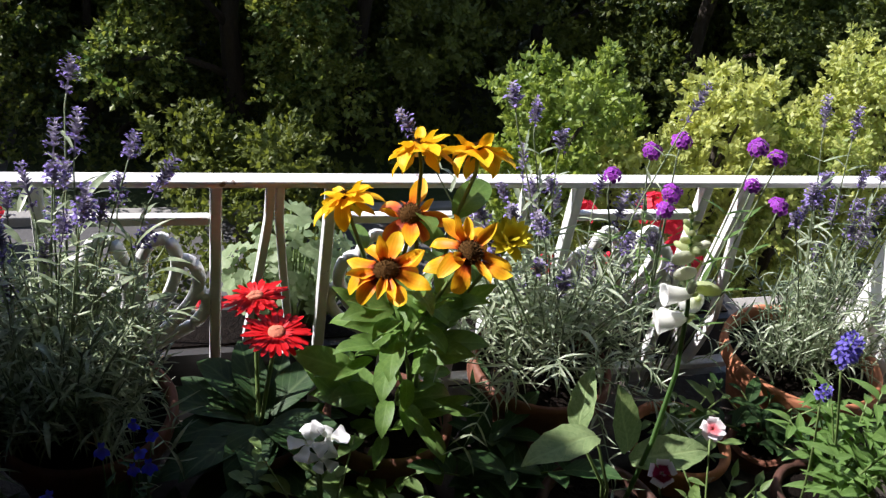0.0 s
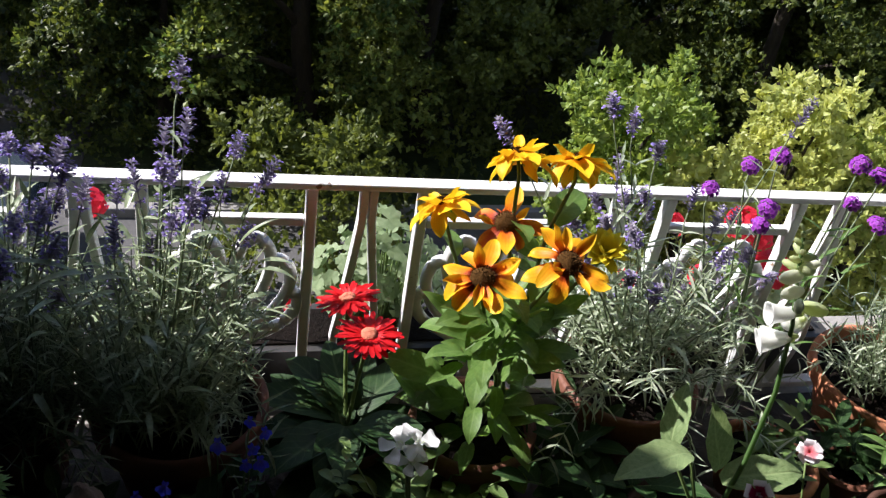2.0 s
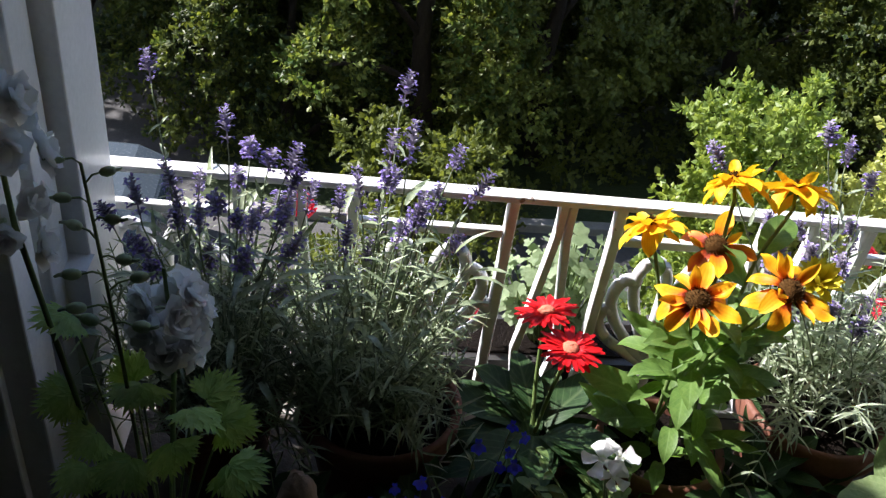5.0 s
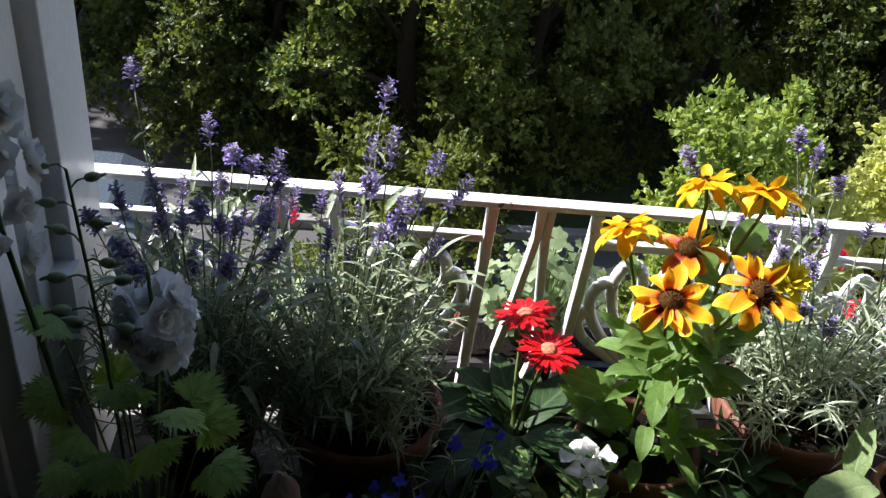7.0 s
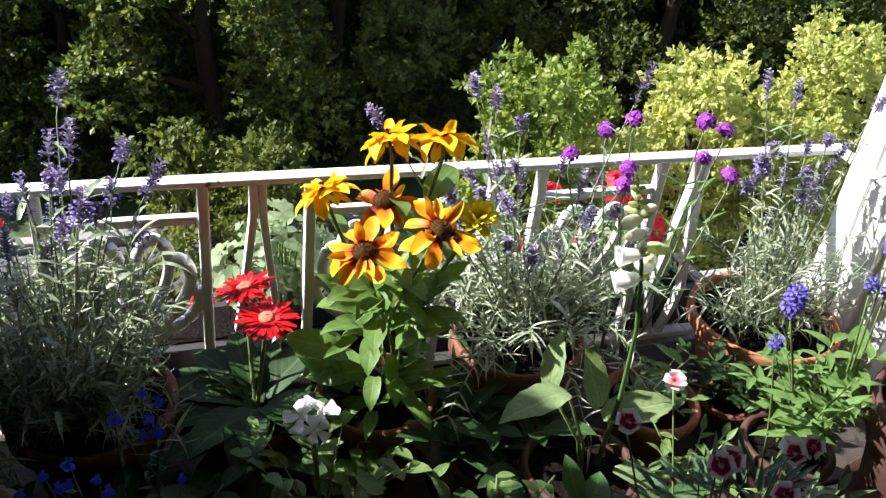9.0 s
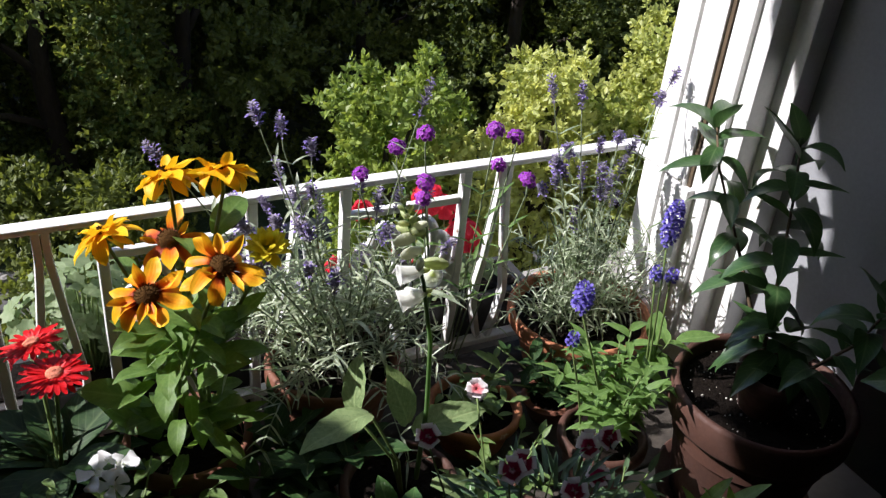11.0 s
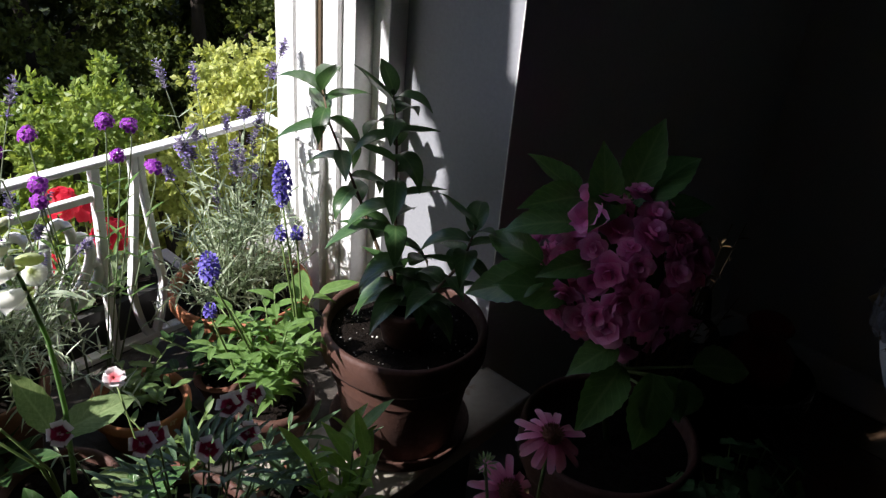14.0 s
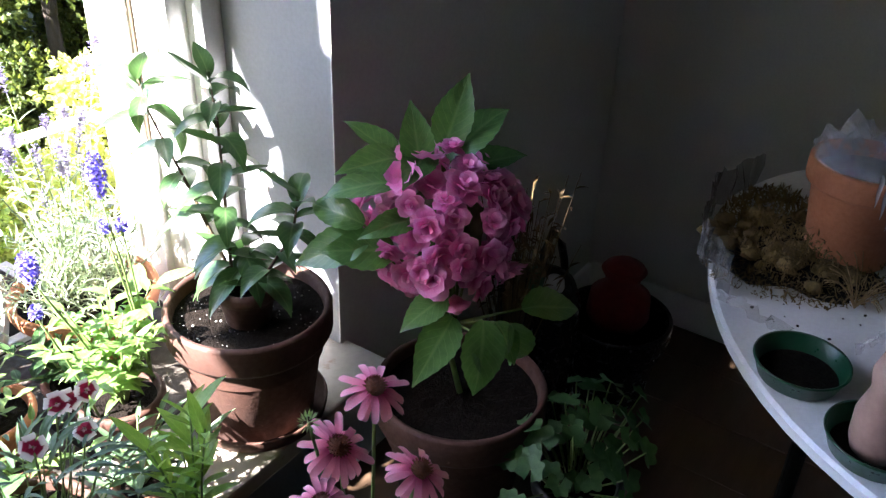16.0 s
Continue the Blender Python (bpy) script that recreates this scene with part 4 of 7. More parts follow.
    leaves_on(pl, lm, spots + upper, rng)
    pot((0.31, 0.95, SILL + 0.001), 0.095, 0.14, "terracotta pot hidden under coneflower leaves", TERRA_DARK)


# ---- gerbera ----
def gerbera():
    base = Vector((0.13, 0.98, SILL + 0.10))
    pl = thing("gerbera_plant", "gerbera with two red daisies over dark leaves", "flower", base)
    rng = random.Random(31)
    outer = [blade_mesh("petal", GERB_PETAL, ln, 0.0076, "daisy", 7, b, 0.22) for ln, b in ((0.040, 0.05), (0.038, 0.25), (0.041, -0.05))]
    second = [blade_mesh("petal", GERB_PETAL, ln, 0.0082, "daisy", 7, b, 0.25) for ln, b in ((0.033, 0.1), (0.030, 0.3))]
    inner = [blade_mesh("petal", GERB_PETAL, 0.017, 0.0045, "strap", 4, b, 0.2) for b in (0.2, -0.1)]
    for p, d in (((0.127, 1.043, 0.726), (-0.22, 0.16, 1.0)), ((0.148, 0.964, 0.726), (0.02, -0.04, 1.0))):
        p = Vector(p) - base
        g = Geo()
        g.ball((0, 0, 0.002), 0.0118, 0.45, 8, 16, 0.12, rng)
        h = part("flower", g.mesh("eye", GERB_EYE), pl, "red daisy bloom with a pale red eye", facing(p, d))
        petals(h, outer, 26, rng, 0.02, ring=0.006, loose=0.06)
        petals(h, second, 22, rng, 0.13, ring=0.006, rz=0.1, loose=0.07)
        petals(h, inner, 22, rng, 0.35, ring=0.007, loose=0.12)
        stem_part(pl, curve_pts((0.0, 0.0, 0.0), p - Vector(d).normalized() * 0.004, (0.0, 0.012, -0.02), 8), 0.0034, 0.003)
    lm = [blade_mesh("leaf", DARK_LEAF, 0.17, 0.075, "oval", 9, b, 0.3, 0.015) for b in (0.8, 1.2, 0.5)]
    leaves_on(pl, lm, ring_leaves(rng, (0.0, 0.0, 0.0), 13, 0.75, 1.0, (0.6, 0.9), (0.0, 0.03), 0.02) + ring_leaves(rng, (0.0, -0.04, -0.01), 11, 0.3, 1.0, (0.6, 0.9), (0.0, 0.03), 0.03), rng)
    pot((0.13, 0.98, SILL + 0.001), 0.08, 0.115, "small terracotta pot under gerbera leaves", TERRA_DARK)


# ---- lavender ----
def spike_mesh(seed, length=0.045, gap=False, fresh=0.6):
    rng = random.Random(seed)
    g = Geo()
    g.tube([(0, 0, -0.004), (0, 0, length)], 0.0011, 0.0008, 5, 1)
    rows = 8
    for i in range(rows):
        z = length * (i / (rows - 1)) * 0.95
        if gap and i == 1:
            continue
        r = 0.0040 + 0.0046 * math.sin(math.pi * min(1, (i + 1.2) / (rows + 0.6)))
        n = 7 if i < rows - 2 else 5
        for j in range(n):
            a = 2 * math.pi * (j + 0.5 * (i % 2)) / n + rng.uniform(-0.25, 0.25)
            d = Vector((math.cos(a), math.sin(a), rng.uniform(0.5, 1.3)))
            g.blade(aim((0, 0, z), d, (0, 0, 1)), r * 1.45, r * 0.75, "round", 2, 0.1, 0.7, 0, 1)
            if rng.random() < fresh:
                e = Vector((math.cos(a + 0.2), math.sin(a + 0.2), rng.uniform(-0.1, 0.9))).normalized()
                q = Vector((0, 0, z)) + e * r * 1.1
                for _ in range(2):
                    e2 = e + Vector((rng.uniform(-0.7, 0.7), rng.uniform(-0.7, 0.7), rng.uniform(-0.6, 0.6)))
                    g.blade(aim(q, e2, (0, 0, 1)), 0.0050, 0.0042, "round", 2, 0.5, 0.3, 0, 0)
    return g.mesh("flower_spike", [LAV_FLOWER, LAV_CALYX])


SPIKES = [spike_mesh(s, l, gp) for s, l, gp in ((1, 0.042, True), (2, 0.034, False), (3, 0.029, False), (4, 0.046, True), (5, 0.024, False))]
FADED = [spike_mesh(s, l, gp, 0.3) for s, l, gp in ((6, 0.042, False), (7, 0.034, False), (8, 0.029, False), (9, 0.046, True), (10, 0.024, False))]


def lavender(base, tips, label, seed, foliage=420, wide=0.13, tall=0.26, extra=14, kinds=SPIKES, skirt=0, leaf=None, broad=0):
    rng = random.Random(seed)
    base = Vector(base)
    pl = thing("lavender_plant", label, "lavender", base, "lavender bushes")
    stems = Geo()
    green = Geo()
    tips = [Vector(t) - base for t in tips]
    for _ in range(extra):
        a, q = rng.uniform(0, 6.28), rng.uniform(0.3, 1.0) * wide
        tips.append(Vector((math.cos(a) * q, math.sin(a) * q * 0.7, tall * rng.uniform(0.85, 1.12))))
    for i, tip in enumerate(tips):
        me = kinds[rng.randrange(5)] if i % 4 else kinds[(i // 4) % 2 * 3]
        ln = 0.04
        foot = Vector((tip.x * 0.22 + rng.uniform(-0.02, 0.02), tip.y * 0.22 + rng.uniform(-0.02, 0.02), 0))
        lean = Vector((tip.x - foot.x, tip.y - foot.y, 0)) * 0.25
        d = ((tip - foot).normalized() + Vector((tip.x, tip.y, 0)) * rng.uniform(0.3, 1.2) + Vector((rng.uniform(-0.16, 0.16), rng.uniform(-0.16, 0.16), 0))).normalized()
        end = tip - d * ln
        w0 = rng.uniform(0.9, 1.25)
        pts = [foot, foot.lerp(end, 0.35) - lean * 0.4, foot.lerp(end, 0.7) - lean * 0.3, end - d * 0.02, end]
        stems.tube(pts, 0.0016, 0.0009, 5)
        part("flower_spike", me, pl, "", facing(end, d) @ turn(rng.uniform(0, 6)) @ Matrix.Diagonal((w0, w0, rng.uniform(0.85, 1.3), 1.0)))
        for q in (0.3, 0.42, 0.54, 0.66, 0.78, 0.88):
            p = foot.lerp(end, q) - lean * 0.35
            a = rng.uniform(0, 6.28)
            for s in (0, math.pi):
                dd = Vector((math.cos(a + s), math.sin(a + s), rng.uniform(0.2, 1.1)))
                green.blade(aim(p, dd), rng.uniform(0.022, 0.06) * (1.15 - 0.4 * q), rng.uniform(0.004, 0.0075), "lance", 5, rng.uniform(-0.2, 1.3), 0.35)
    # leafy shoots of uneven height, crowded low down
    for k in range(foliage // 5):
        a, q = rng.uniform(0, 6.28), math.sqrt(rng.random()) * wide * (1.0 if k % 2 else 1.2)
        top = Vector((math.cos(a) * q, math.sin(a) * q * 0.8, tall * (0.95 if k % 2 else 0.5) * rng.uniform(0.35, 1.0) * (1 - 0.25 * q / wide)))
        foot = Vector((top.x * 0.35, top.y * 0.35, 0))
        bow = Vector((rng.uniform(-0.02, 0.02), rng.uniform(-0.02, 0.02), 0))
        line = curve_pts(foot, top, bow, 6)
        stems.tube(line, 0.0015, 0.0008, 4)
        pairs = max(3, int(top.z / 0.022))
        for i in range(pairs):
            u = 0.2 + 0.8 * (i + rng.random() * 0.6) / pairs
            p = foot.lerp(top, min(1, u)) + bow * math.sin(math.pi * min(1, u))
            aa = rng.uniform(0, 6.28)
            for s in (0, math.pi, 1.5):
                if s == 1.5 and rng.random() < 0.5:
                    continue
                dd = Vector((math.cos(aa + s), math.sin(aa + s), rng.uniform(0.0, 1.4)))
                ln = rng.uniform(0.02, 0.06) * (1.15 - 0.4 * u)
                green.blade(aim(p, dd), ln, ln * rng.uniform(0.075, 0.13), "lance", 4, rng.uniform(-0.7, 1.9), 0.45)
    for _ in range(broad):
        a, q = rng.uniform(0, 6.28), wide * rng.uniform(0.2, 1.0)
        p = Vector((math.cos(a) * q, math.sin(a) * q, tall * rng.uniform(0.3, 0.82)))
        green.blade(aim(p, (math.cos(a) + rng.uniform(-0.6, 0.6), math.sin(a) + rng.uniform(-0.6, 0.6), rng.uniform(0.1, 1.2))), rng.uniform(0.045, 0.075), rng.uniform(0.008, 0.013), "lance", 6, rng.uniform(0.2, 1.4), 0.35)
    # shoots that spill over the rim
    for k in range(skirt):
        a = rng.uniform(0, 6.28)
        q = wide * rng.uniform(0.75, 1.35)
        end = Vector((math.cos(a) * q, math.sin(a) * q, rng.uniform(-0.05, 0.16)))
        line = curve_pts((end.x * 0.3, end.y * 0.3, 0.0), end, (0, 0, rng.uniform(0.02, 0.07)), 6)
        stems.tube(line, 0.0014, 0.0008, 4)
        for i in range(11):
            p = line[1].lerp(line[5], i / 10) + (line[3] - line[1].lerp(line[5], 0.5)) * math.sin(math.pi * i / 10)
            aa = rng.uniform(0, 6.28)
            for s in (0, math.pi):
                dd = Vector((math.cos(aa + s) + end.x * 4, math.sin(aa + s) + end.y * 4, rng.uniform(-0.3, 0.9)))
                ln = rng.uniform(0.022, 0.05)
                green.blade(aim(p, dd), ln, ln * rng.uniform(0.08, 0.13), "lance", 4, rng.uniform(-0.7, 1.9), 0.45)
    part("stem", stems.mesh("stem", STEM_GREY), pl, kind="stuff")
    part("foliage", green.mesh("foliage", leaf or LAV_LEAF), pl, "narrow grey-green leaves", kind="stuff")
    return pl


def lavenders():
    left = [(-0.420, 1.130, 1.040), (-0.319, 1.080, 0.990), (-0.290, 1.100, 0.955), (-0.259, 1.100, 0.94), (-0.230, 1.100, 0.93), (-0.307, 1.100, 0.905), (-0.357, 1.100, 0.885),
            (-0.401, 1.100, 0.890), (-0.392, 1.100, 0.853), (-0.234, 1.100, 0.875), (-0.295, 1.100, 0.823), (-0.275, 1.100, 0.846), (-0.208, 1.100, 0.876), (-0.342, 1.06, 0.80), (-0.236, 1.04, 0.76)]
    right = [(-0.088, 1.164, 1.018), (-0.107, 1.100, 0.960), (-0.082, 1.100, 0.966), (-0.014, 1.100, 0.955), (0.023, 1.100, 0.90), (-0.150, 1.100, 0.888), (-0.039, 1.100, 0.89),
             (-0.099, 1.100, 0.915), (-0.002, 1.08, 0.825), (-0.130, 1.06, 0.815), (-0.182, 1.05, 0.76), (-0.172, 1.100, 0.875), (-0.120, 1.09, 0.855), (-0.06, 1.09, 0.87)]
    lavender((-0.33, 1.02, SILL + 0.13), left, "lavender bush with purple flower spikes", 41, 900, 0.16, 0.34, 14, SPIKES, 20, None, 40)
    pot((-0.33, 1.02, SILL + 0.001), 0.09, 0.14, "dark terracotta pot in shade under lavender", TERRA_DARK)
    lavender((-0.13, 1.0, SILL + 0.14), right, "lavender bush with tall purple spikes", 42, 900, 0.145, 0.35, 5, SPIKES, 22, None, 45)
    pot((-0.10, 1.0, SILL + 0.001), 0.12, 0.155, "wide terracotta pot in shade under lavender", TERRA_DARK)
    mid = [(0.468, 1.100, 1.026), (0.509, 1.100, 1.005), (0.560, 1.100, 0.963), (0.322, 1.100, 0.975), (0.505, 1.100, 0.915), (0.550, 1.100, 0.889), (0.427, 1.100, 0.888), (0.555, 0.98, 0.785),
           (0.648, 1.100, 0.73), (0.774, 1.100, 0.83), (0.739, 1.100, 0.71), (0.572, 1.100, 0.85), (0.528, 1.100, 0.866), (0.473, 1.100, 0.876), (0.666, 1.08, 0.72), (0.518, 1.0, 0.81),
           (0.528, 1.08, 0.71), (0.830, 1.100, 0.72), (0.715, 1.028, 1.04)]
    lavender((0.58, 1.02, SILL + 0.165), mid, "spreading lavender bush with thin purple spikes", 43, 400, 0.20, 0.25, 14, FADED, 26, SUN_PALE_LEAF, 12)
    pot((0.56, 1.00, SILL + 0.001), 0.112, 0.175, "terracotta pot darkened for shade, lavender spilling over", TERRA_DARK)
    far = [(0.988, 1.100, 0.997), (1.054, 1.100, 0.98), (1.231, 1.06, 1.02), (1.156, 1.100, 0.90), (1.17, 1.09, 0.825), (1.041, 1.100, 0.884), (1.115, 1.100, 0.888), (1.085, 1.100, 0.817), (1.026, 1.100, 0.823),
           (1.18, 1.08, 0.865), (1.131, 1.100, 0.826), (1.164, 1.08, 0.77), (1.071, 1.08, 0.74), (1.19, 1.04, 0.99)]
    lavender((1.08, 1.03, SILL + 0.10), far, "pale lavender bush in sun beside the window jamb", 44, 390, 0.15, 0.32, 5, FADED, 7, SUN_PALE_LEAF)
    pot((1.075, 1.02, SILL + 0.001), 0.14, 0.125, "orange terracotta pot with lavender in sun", None, 0.78)


rudbeckia()
gerbera()
lavenders()


# ---- verbena ----
def verbena():
    base = Vector((0.77, 1.04, SILL + 0.05))
    pl = thing("verbena_plant", "tall thin verbena with purple pompom heads", "flower", base)
    rng = random.Random(51)
    meshes = []
    for s in range(3):
        g = Geo()
        g.ball((0, 0, -0.004), 0.007, 0.8, 5, 8, 0, None, 1)
        for i in range(30):
            a, u = i * 2.399, 1 - (i + 0.5) / 30 * 1.15
            k = math.sqrt(max(0, 1 - u * u))
            d = Vector((k * math.cos(a), k * math.sin(a), u))
            p = d * 0.0135 * rng.uniform(0.85, 1.1) - Vector((0, 0, 0.003))
            m = facing(p, d + Vector((rng.uniform(-0.3, 0.3), rng.uniform(-0.3, 0.3), 0.2)))
            for j in range(5):
                g.blade(m @ turn(j * 1.2566 + rng.uniform(-0.2, 0.2)) @ Matrix.Rotation(0.25, 4, "X"), 0.0048, 0.0042, "round", 2, 0.4, 0.1)
        meshes.append(g.mesh("flower_head", [VERBENA, STEM]))
    stems, green = Geo(), Geo()
    for i, p in enumerate(((0.683, 1.056, 0.942), (0.749, 1.090, 0.941), (0.860, 1.060, 0.945), (0.903, 1.060, 0.926), (0.876, 1.060, 0.879), (0.939, 1.060, 0.840),
                           (0.740, 1.060, 0.868), (0.737, 1.060, 0.840), (0.608, 1.020, 0.925))):
        p = Vector(p) - base
        d = Vector((rng.uniform(-0.2, 0.2), rng.uniform(-0.5, 0.0), 1))
        part("flower_head", meshes[i % 3], pl, "", facing(p, d) @ Matrix.Scale(rng.uniform(0.92, 1.12), 4))
        foot = Vector((p.x * 0.3, p.y * 0.3, 0))
        stems.tube([foot, foot.lerp(p, 0.5) + Vector((0.006, 0, 0)), p - Vector((0, 0, 0.03)), p - Vector((0, 0, 0.006))], 0.0017, 0.0012, 5)
        for q in (0.35, 0.55, 0.75):
            a = rng.uniform(0, 6)
            for s in (0, math.pi):
                green.blade(aim(foot.lerp(p, q), (math.cos(a + s), math.sin(a + s), 0.8)), 0.05, 0.008, "lance", 5, 0.5, 0.3)
    part("stem", stems.mesh("stem", STEM_GREY), pl, kind="stuff")
    part("foliage", green.mesh("foliage", SALVIA_LEAF), pl, kind="stuff")


# ---- leafy plants ----
def leafy_plant(name, label, cat, base, mat, n, length, width, reach, tall, seed, prof="lance", bend=0.6, stems=8, stem_mat=None, upward=0.5):
    """A bushy plant: stems from one foot, with leaves along them."""
    rng = random.Random(seed)
    base = Vector(base)
    pl = thing(name, label, cat, base)
    lm = [blade_mesh("leaf", mat, length * k, width * k, prof, 6, bend * b, 0.3, 0.01) for k, b in ((1.0, 1.0), (0.85, 0.5), (0.7, 1.4))]
    ends = []
    for i in range(stems):
        a, q = i * 2.399 + rng.uniform(-0.3, 0.3), rng.uniform(0.3, 1.0)
        e = Vector((math.cos(a) * reach * q, math.sin(a) * reach * q, tall * rng.uniform(0.65, 1.05) * (1 - 0.3 * q)))
        stem_part(pl, curve_pts((0, 0, 0), e, (-e.x * 0.1, -e.y * 0.1, 0.01), 6), 0.002, 0.0012, stem_mat)
        ends.append(e)
    for i in range(n):
        e = ends[i % stems]
        t = 0.25 + 0.75 * ((i // stems) + rng.random()) / max(1, n // stems)
        p = e * min(1, t) + Vector((-e.x * 0.1, -e.y * 0.1, 0.01)) * math.sin(math.pi * min(1, t))
        a = i * 2.399 + rng.uniform(-0.4, 0.4)
        d = Vector((math.cos(a), math.sin(a), upward + rng.uniform(-0.3, 0.5)))
        part("leaf", lm[i % 3], pl, "", aim(p, d) @ Matrix.Scale(rng.uniform(0.7, 1.15), 4))
    return pl, ends, rng


def salvia():
    base = Vector((0.935, 0.73, SILL + 0.07))
    pl, ends, rng = leafy_plant("sage_plant", "blue flowering sage with light green leaves", "flower", base, SALVIA_LEAF, 240, 0.050, 0.018, 0.125, 0.27, 61, "lance", 0.9, 15)
    meshes = []
    for s, ln, r in ((0, 0.05, 0.016), (1, 0.075, 0.015), (2, 0.022, 0.010)):
        g = Geo()
        g.tube([(0, 0, -0.01), (0, 0, ln)], 0.0018, 0.001, 5, 1)
        rows = int(ln / 0.006)
        for i in range(rows):
            for j in range(8):
                a = 2 * math.pi * (j + 0.5 * (i % 2)) / 8 + rng.uniform(-0.2, 0.2)
                k = r * math.sin(math.pi * (i + 1.4) / (rows + 1.6)) ** 0.5
                d = Vector((math.cos(a), math.sin(a), rng.uniform(0.1, 0.7)))
                g.blade(aim((0, 0, ln * i / rows), d), k * 0.7, 0.004, "strap", 2, 0, 0.6)
                q = Vector((0, 0, ln * i / rows)) + d.normalized() * k * 0.75
                g.blade(aim(q, d + Vector((0, 0, 0.4))), k * 0.5, 0.0058, "round", 2, -0.3, 0.2)
                g.blade(aim(q, d + Vector((0, 0, -0.5))), k * 0.5, 0.0066, "round", 2, 0.6, 0.1)
        meshes.append(g.mesh("flower_spike", [SALVIA_FL, STEM]))
    for p, k, low in (((0.835, 0.738, 0.808), 0, (0.0, 0.0)), ((0.965, 0.734, 0.895), 1, (0.06, 0.0)), ((0.992, 0.735, 0.822), 2, (0.06, 0)), ((0.827, 0.735, 0.750), 2, (-0.05, 0)), ((0.965, 0.74, 0.83), 2, (0.06, 0))):
        p = Vector(p) - base
        part("flower_spike", meshes[k], pl, "blue-violet flower spike", facing(p, (rng.uniform(-0.1, 0.1), -0.1, 1)))
        stem_part(pl, curve_pts((low[0], low[1], 0.02), p, (0.005, 0, 0), 6), 0.0022, 0.0015)
    big = blade_mesh("leaf", SALVIA_LEAF, 0.095, 0.042, "oval", 7, 0.4, 0.2, 0.01)
    leaves_on(pl, [big], [(Vector((0.09, 0.0, 0.17)), (-0.9, -0.1, 0.15), (0, -0.3, 1), 0.9), (Vector((0.10, 0.0, 0.2)), (0.8, -0.3, 0.3), (0, 0, 1), 0.75),
                          (Vector((0.07, 0.02, 0.19)), (0.5, 0.5, 0.3), (0, 0, 1), 0.8), (Vector((0.02, -0.02, 0.08)), (-0.9, -0.3, 0.2), (0, 0, 1), 0.7)], rng)
    pot((0.935, 0.74, SILL + 0.001), 0.075, 0.10, "small terracotta pot under the sage", TERRA_BROWN)


def foxglove():
    base = Vector((0.575, 0.75, SILL + 0.09))
    pl = thing("foxglove_plant", "white foxglove with one flowering spire and broad leaves", "flower", base)
    rng = random.Random(71)
    line = [Vector(p) - base for p in ((0.593, 0.745, 0.56), (0.597, 0.738, 0.70), (0.592, 0.735, 0.82), (0.575, 0.735, 0.92), (0.556, 0.735, 0.985), (0.540, 0.735, 1.045))]
    stem_part(pl, line, 0.004, 0.0018, HYD_LEAF)
    g = Geo()
    ln = 0.040
    g.lathe([(0.002, 0.0), (0.005, 0.004), (0.0085, 0.012), (0.011, 0.022), (0.0125, 0.030), (0.0142, 0.037), (0.0158, ln), (0.0138, 0.0385), (0.0115, 0.030), (0.008, 0.014)], 18, 0, (0, 0, 0), 0.04)
    bell = g.mesh("bell", BELL_PETAL)
    g = Geo()
    g.ball((0, 0, 0.010), 0.0052, 2.1, 6, 8)
    cream = g.mesh("bud", petal_mat("cream_bud", [(0.0, (0.70, 0.74, 0.48)), (1.0, (0.86, 0.86, 0.74))], 0.4))
    bud = g.mesh("bud", leafy("pale_bud", (0.34, 0.42, 0.18), (0.56, 0.60, 0.36), 0.4, 0.5, 0.0, 60))
    for p, d, s in (((0.582, 0.735, 0.905), (-1.0, 0.25, -0.35), 0.95), ((0.576, 0.735, 0.938), (-1.0, 0.15, -0.08), 0.85), ((0.590, 0.742, 0.925), (0.35, 0.7, -0.6), 1.0), ((0.586, 0.742, 0.895), (-0.3, 0.8, -0.6), 0.9)):
        part("bell", bell, pl, "white bell flower", facing(Vector(p) - base, d) @ Matrix.Scale(s, 4))
        part("calyx", bud, pl, "green calyx", facing(Vector(p) - base - Vector(d).normalized() * 0.006, d) @ Matrix.Scale(0.75, 4))
    for p, d, s in (((0.566, 0.733, 0.972), (-1.0, -0.3, 0.02), 1.5), ((0.557, 0.733, 0.992), (-1.0, -0.3, 0.06), 1.55), ((0.568, 0.733, 0.958), (-0.5, -0.8, -0.1), 1.1), ((0.556, 0.74, 1.0), (0.8, -0.3, 0.3), 1.0)):
        part("bud", cream, pl, "cream closed bud", facing(Vector(p) - base, d) @ Matrix.Scale(s, 4))
    for i in range(15):
        t = i / 14
        c = line[4].lerp(line[5], 0.15 + t * 0.87)
        a = i * 2.399
        part("bud", bud, pl, "pale green bud", facing(c, (math.cos(a), math.sin(a), 0.1 + t)) @ Matrix.Scale(0.95 - 0.55 * t, 4))
    part("seed_pod", bud, pl, "green seed pod", facing(Vector((0.572, 0.735, 0.95)) - base, (1, -0.3, -0.12)) @ Matrix.Scale(1.6, 4))
    lm = [blade_mesh("leaf", FOX_LEAF, 0.16, w, "oval", 9, b, 0.22, 0.02, 0.04) for w, b in ((0.072, 0.6), (0.062, 1.0), (0.08, 0.25))]
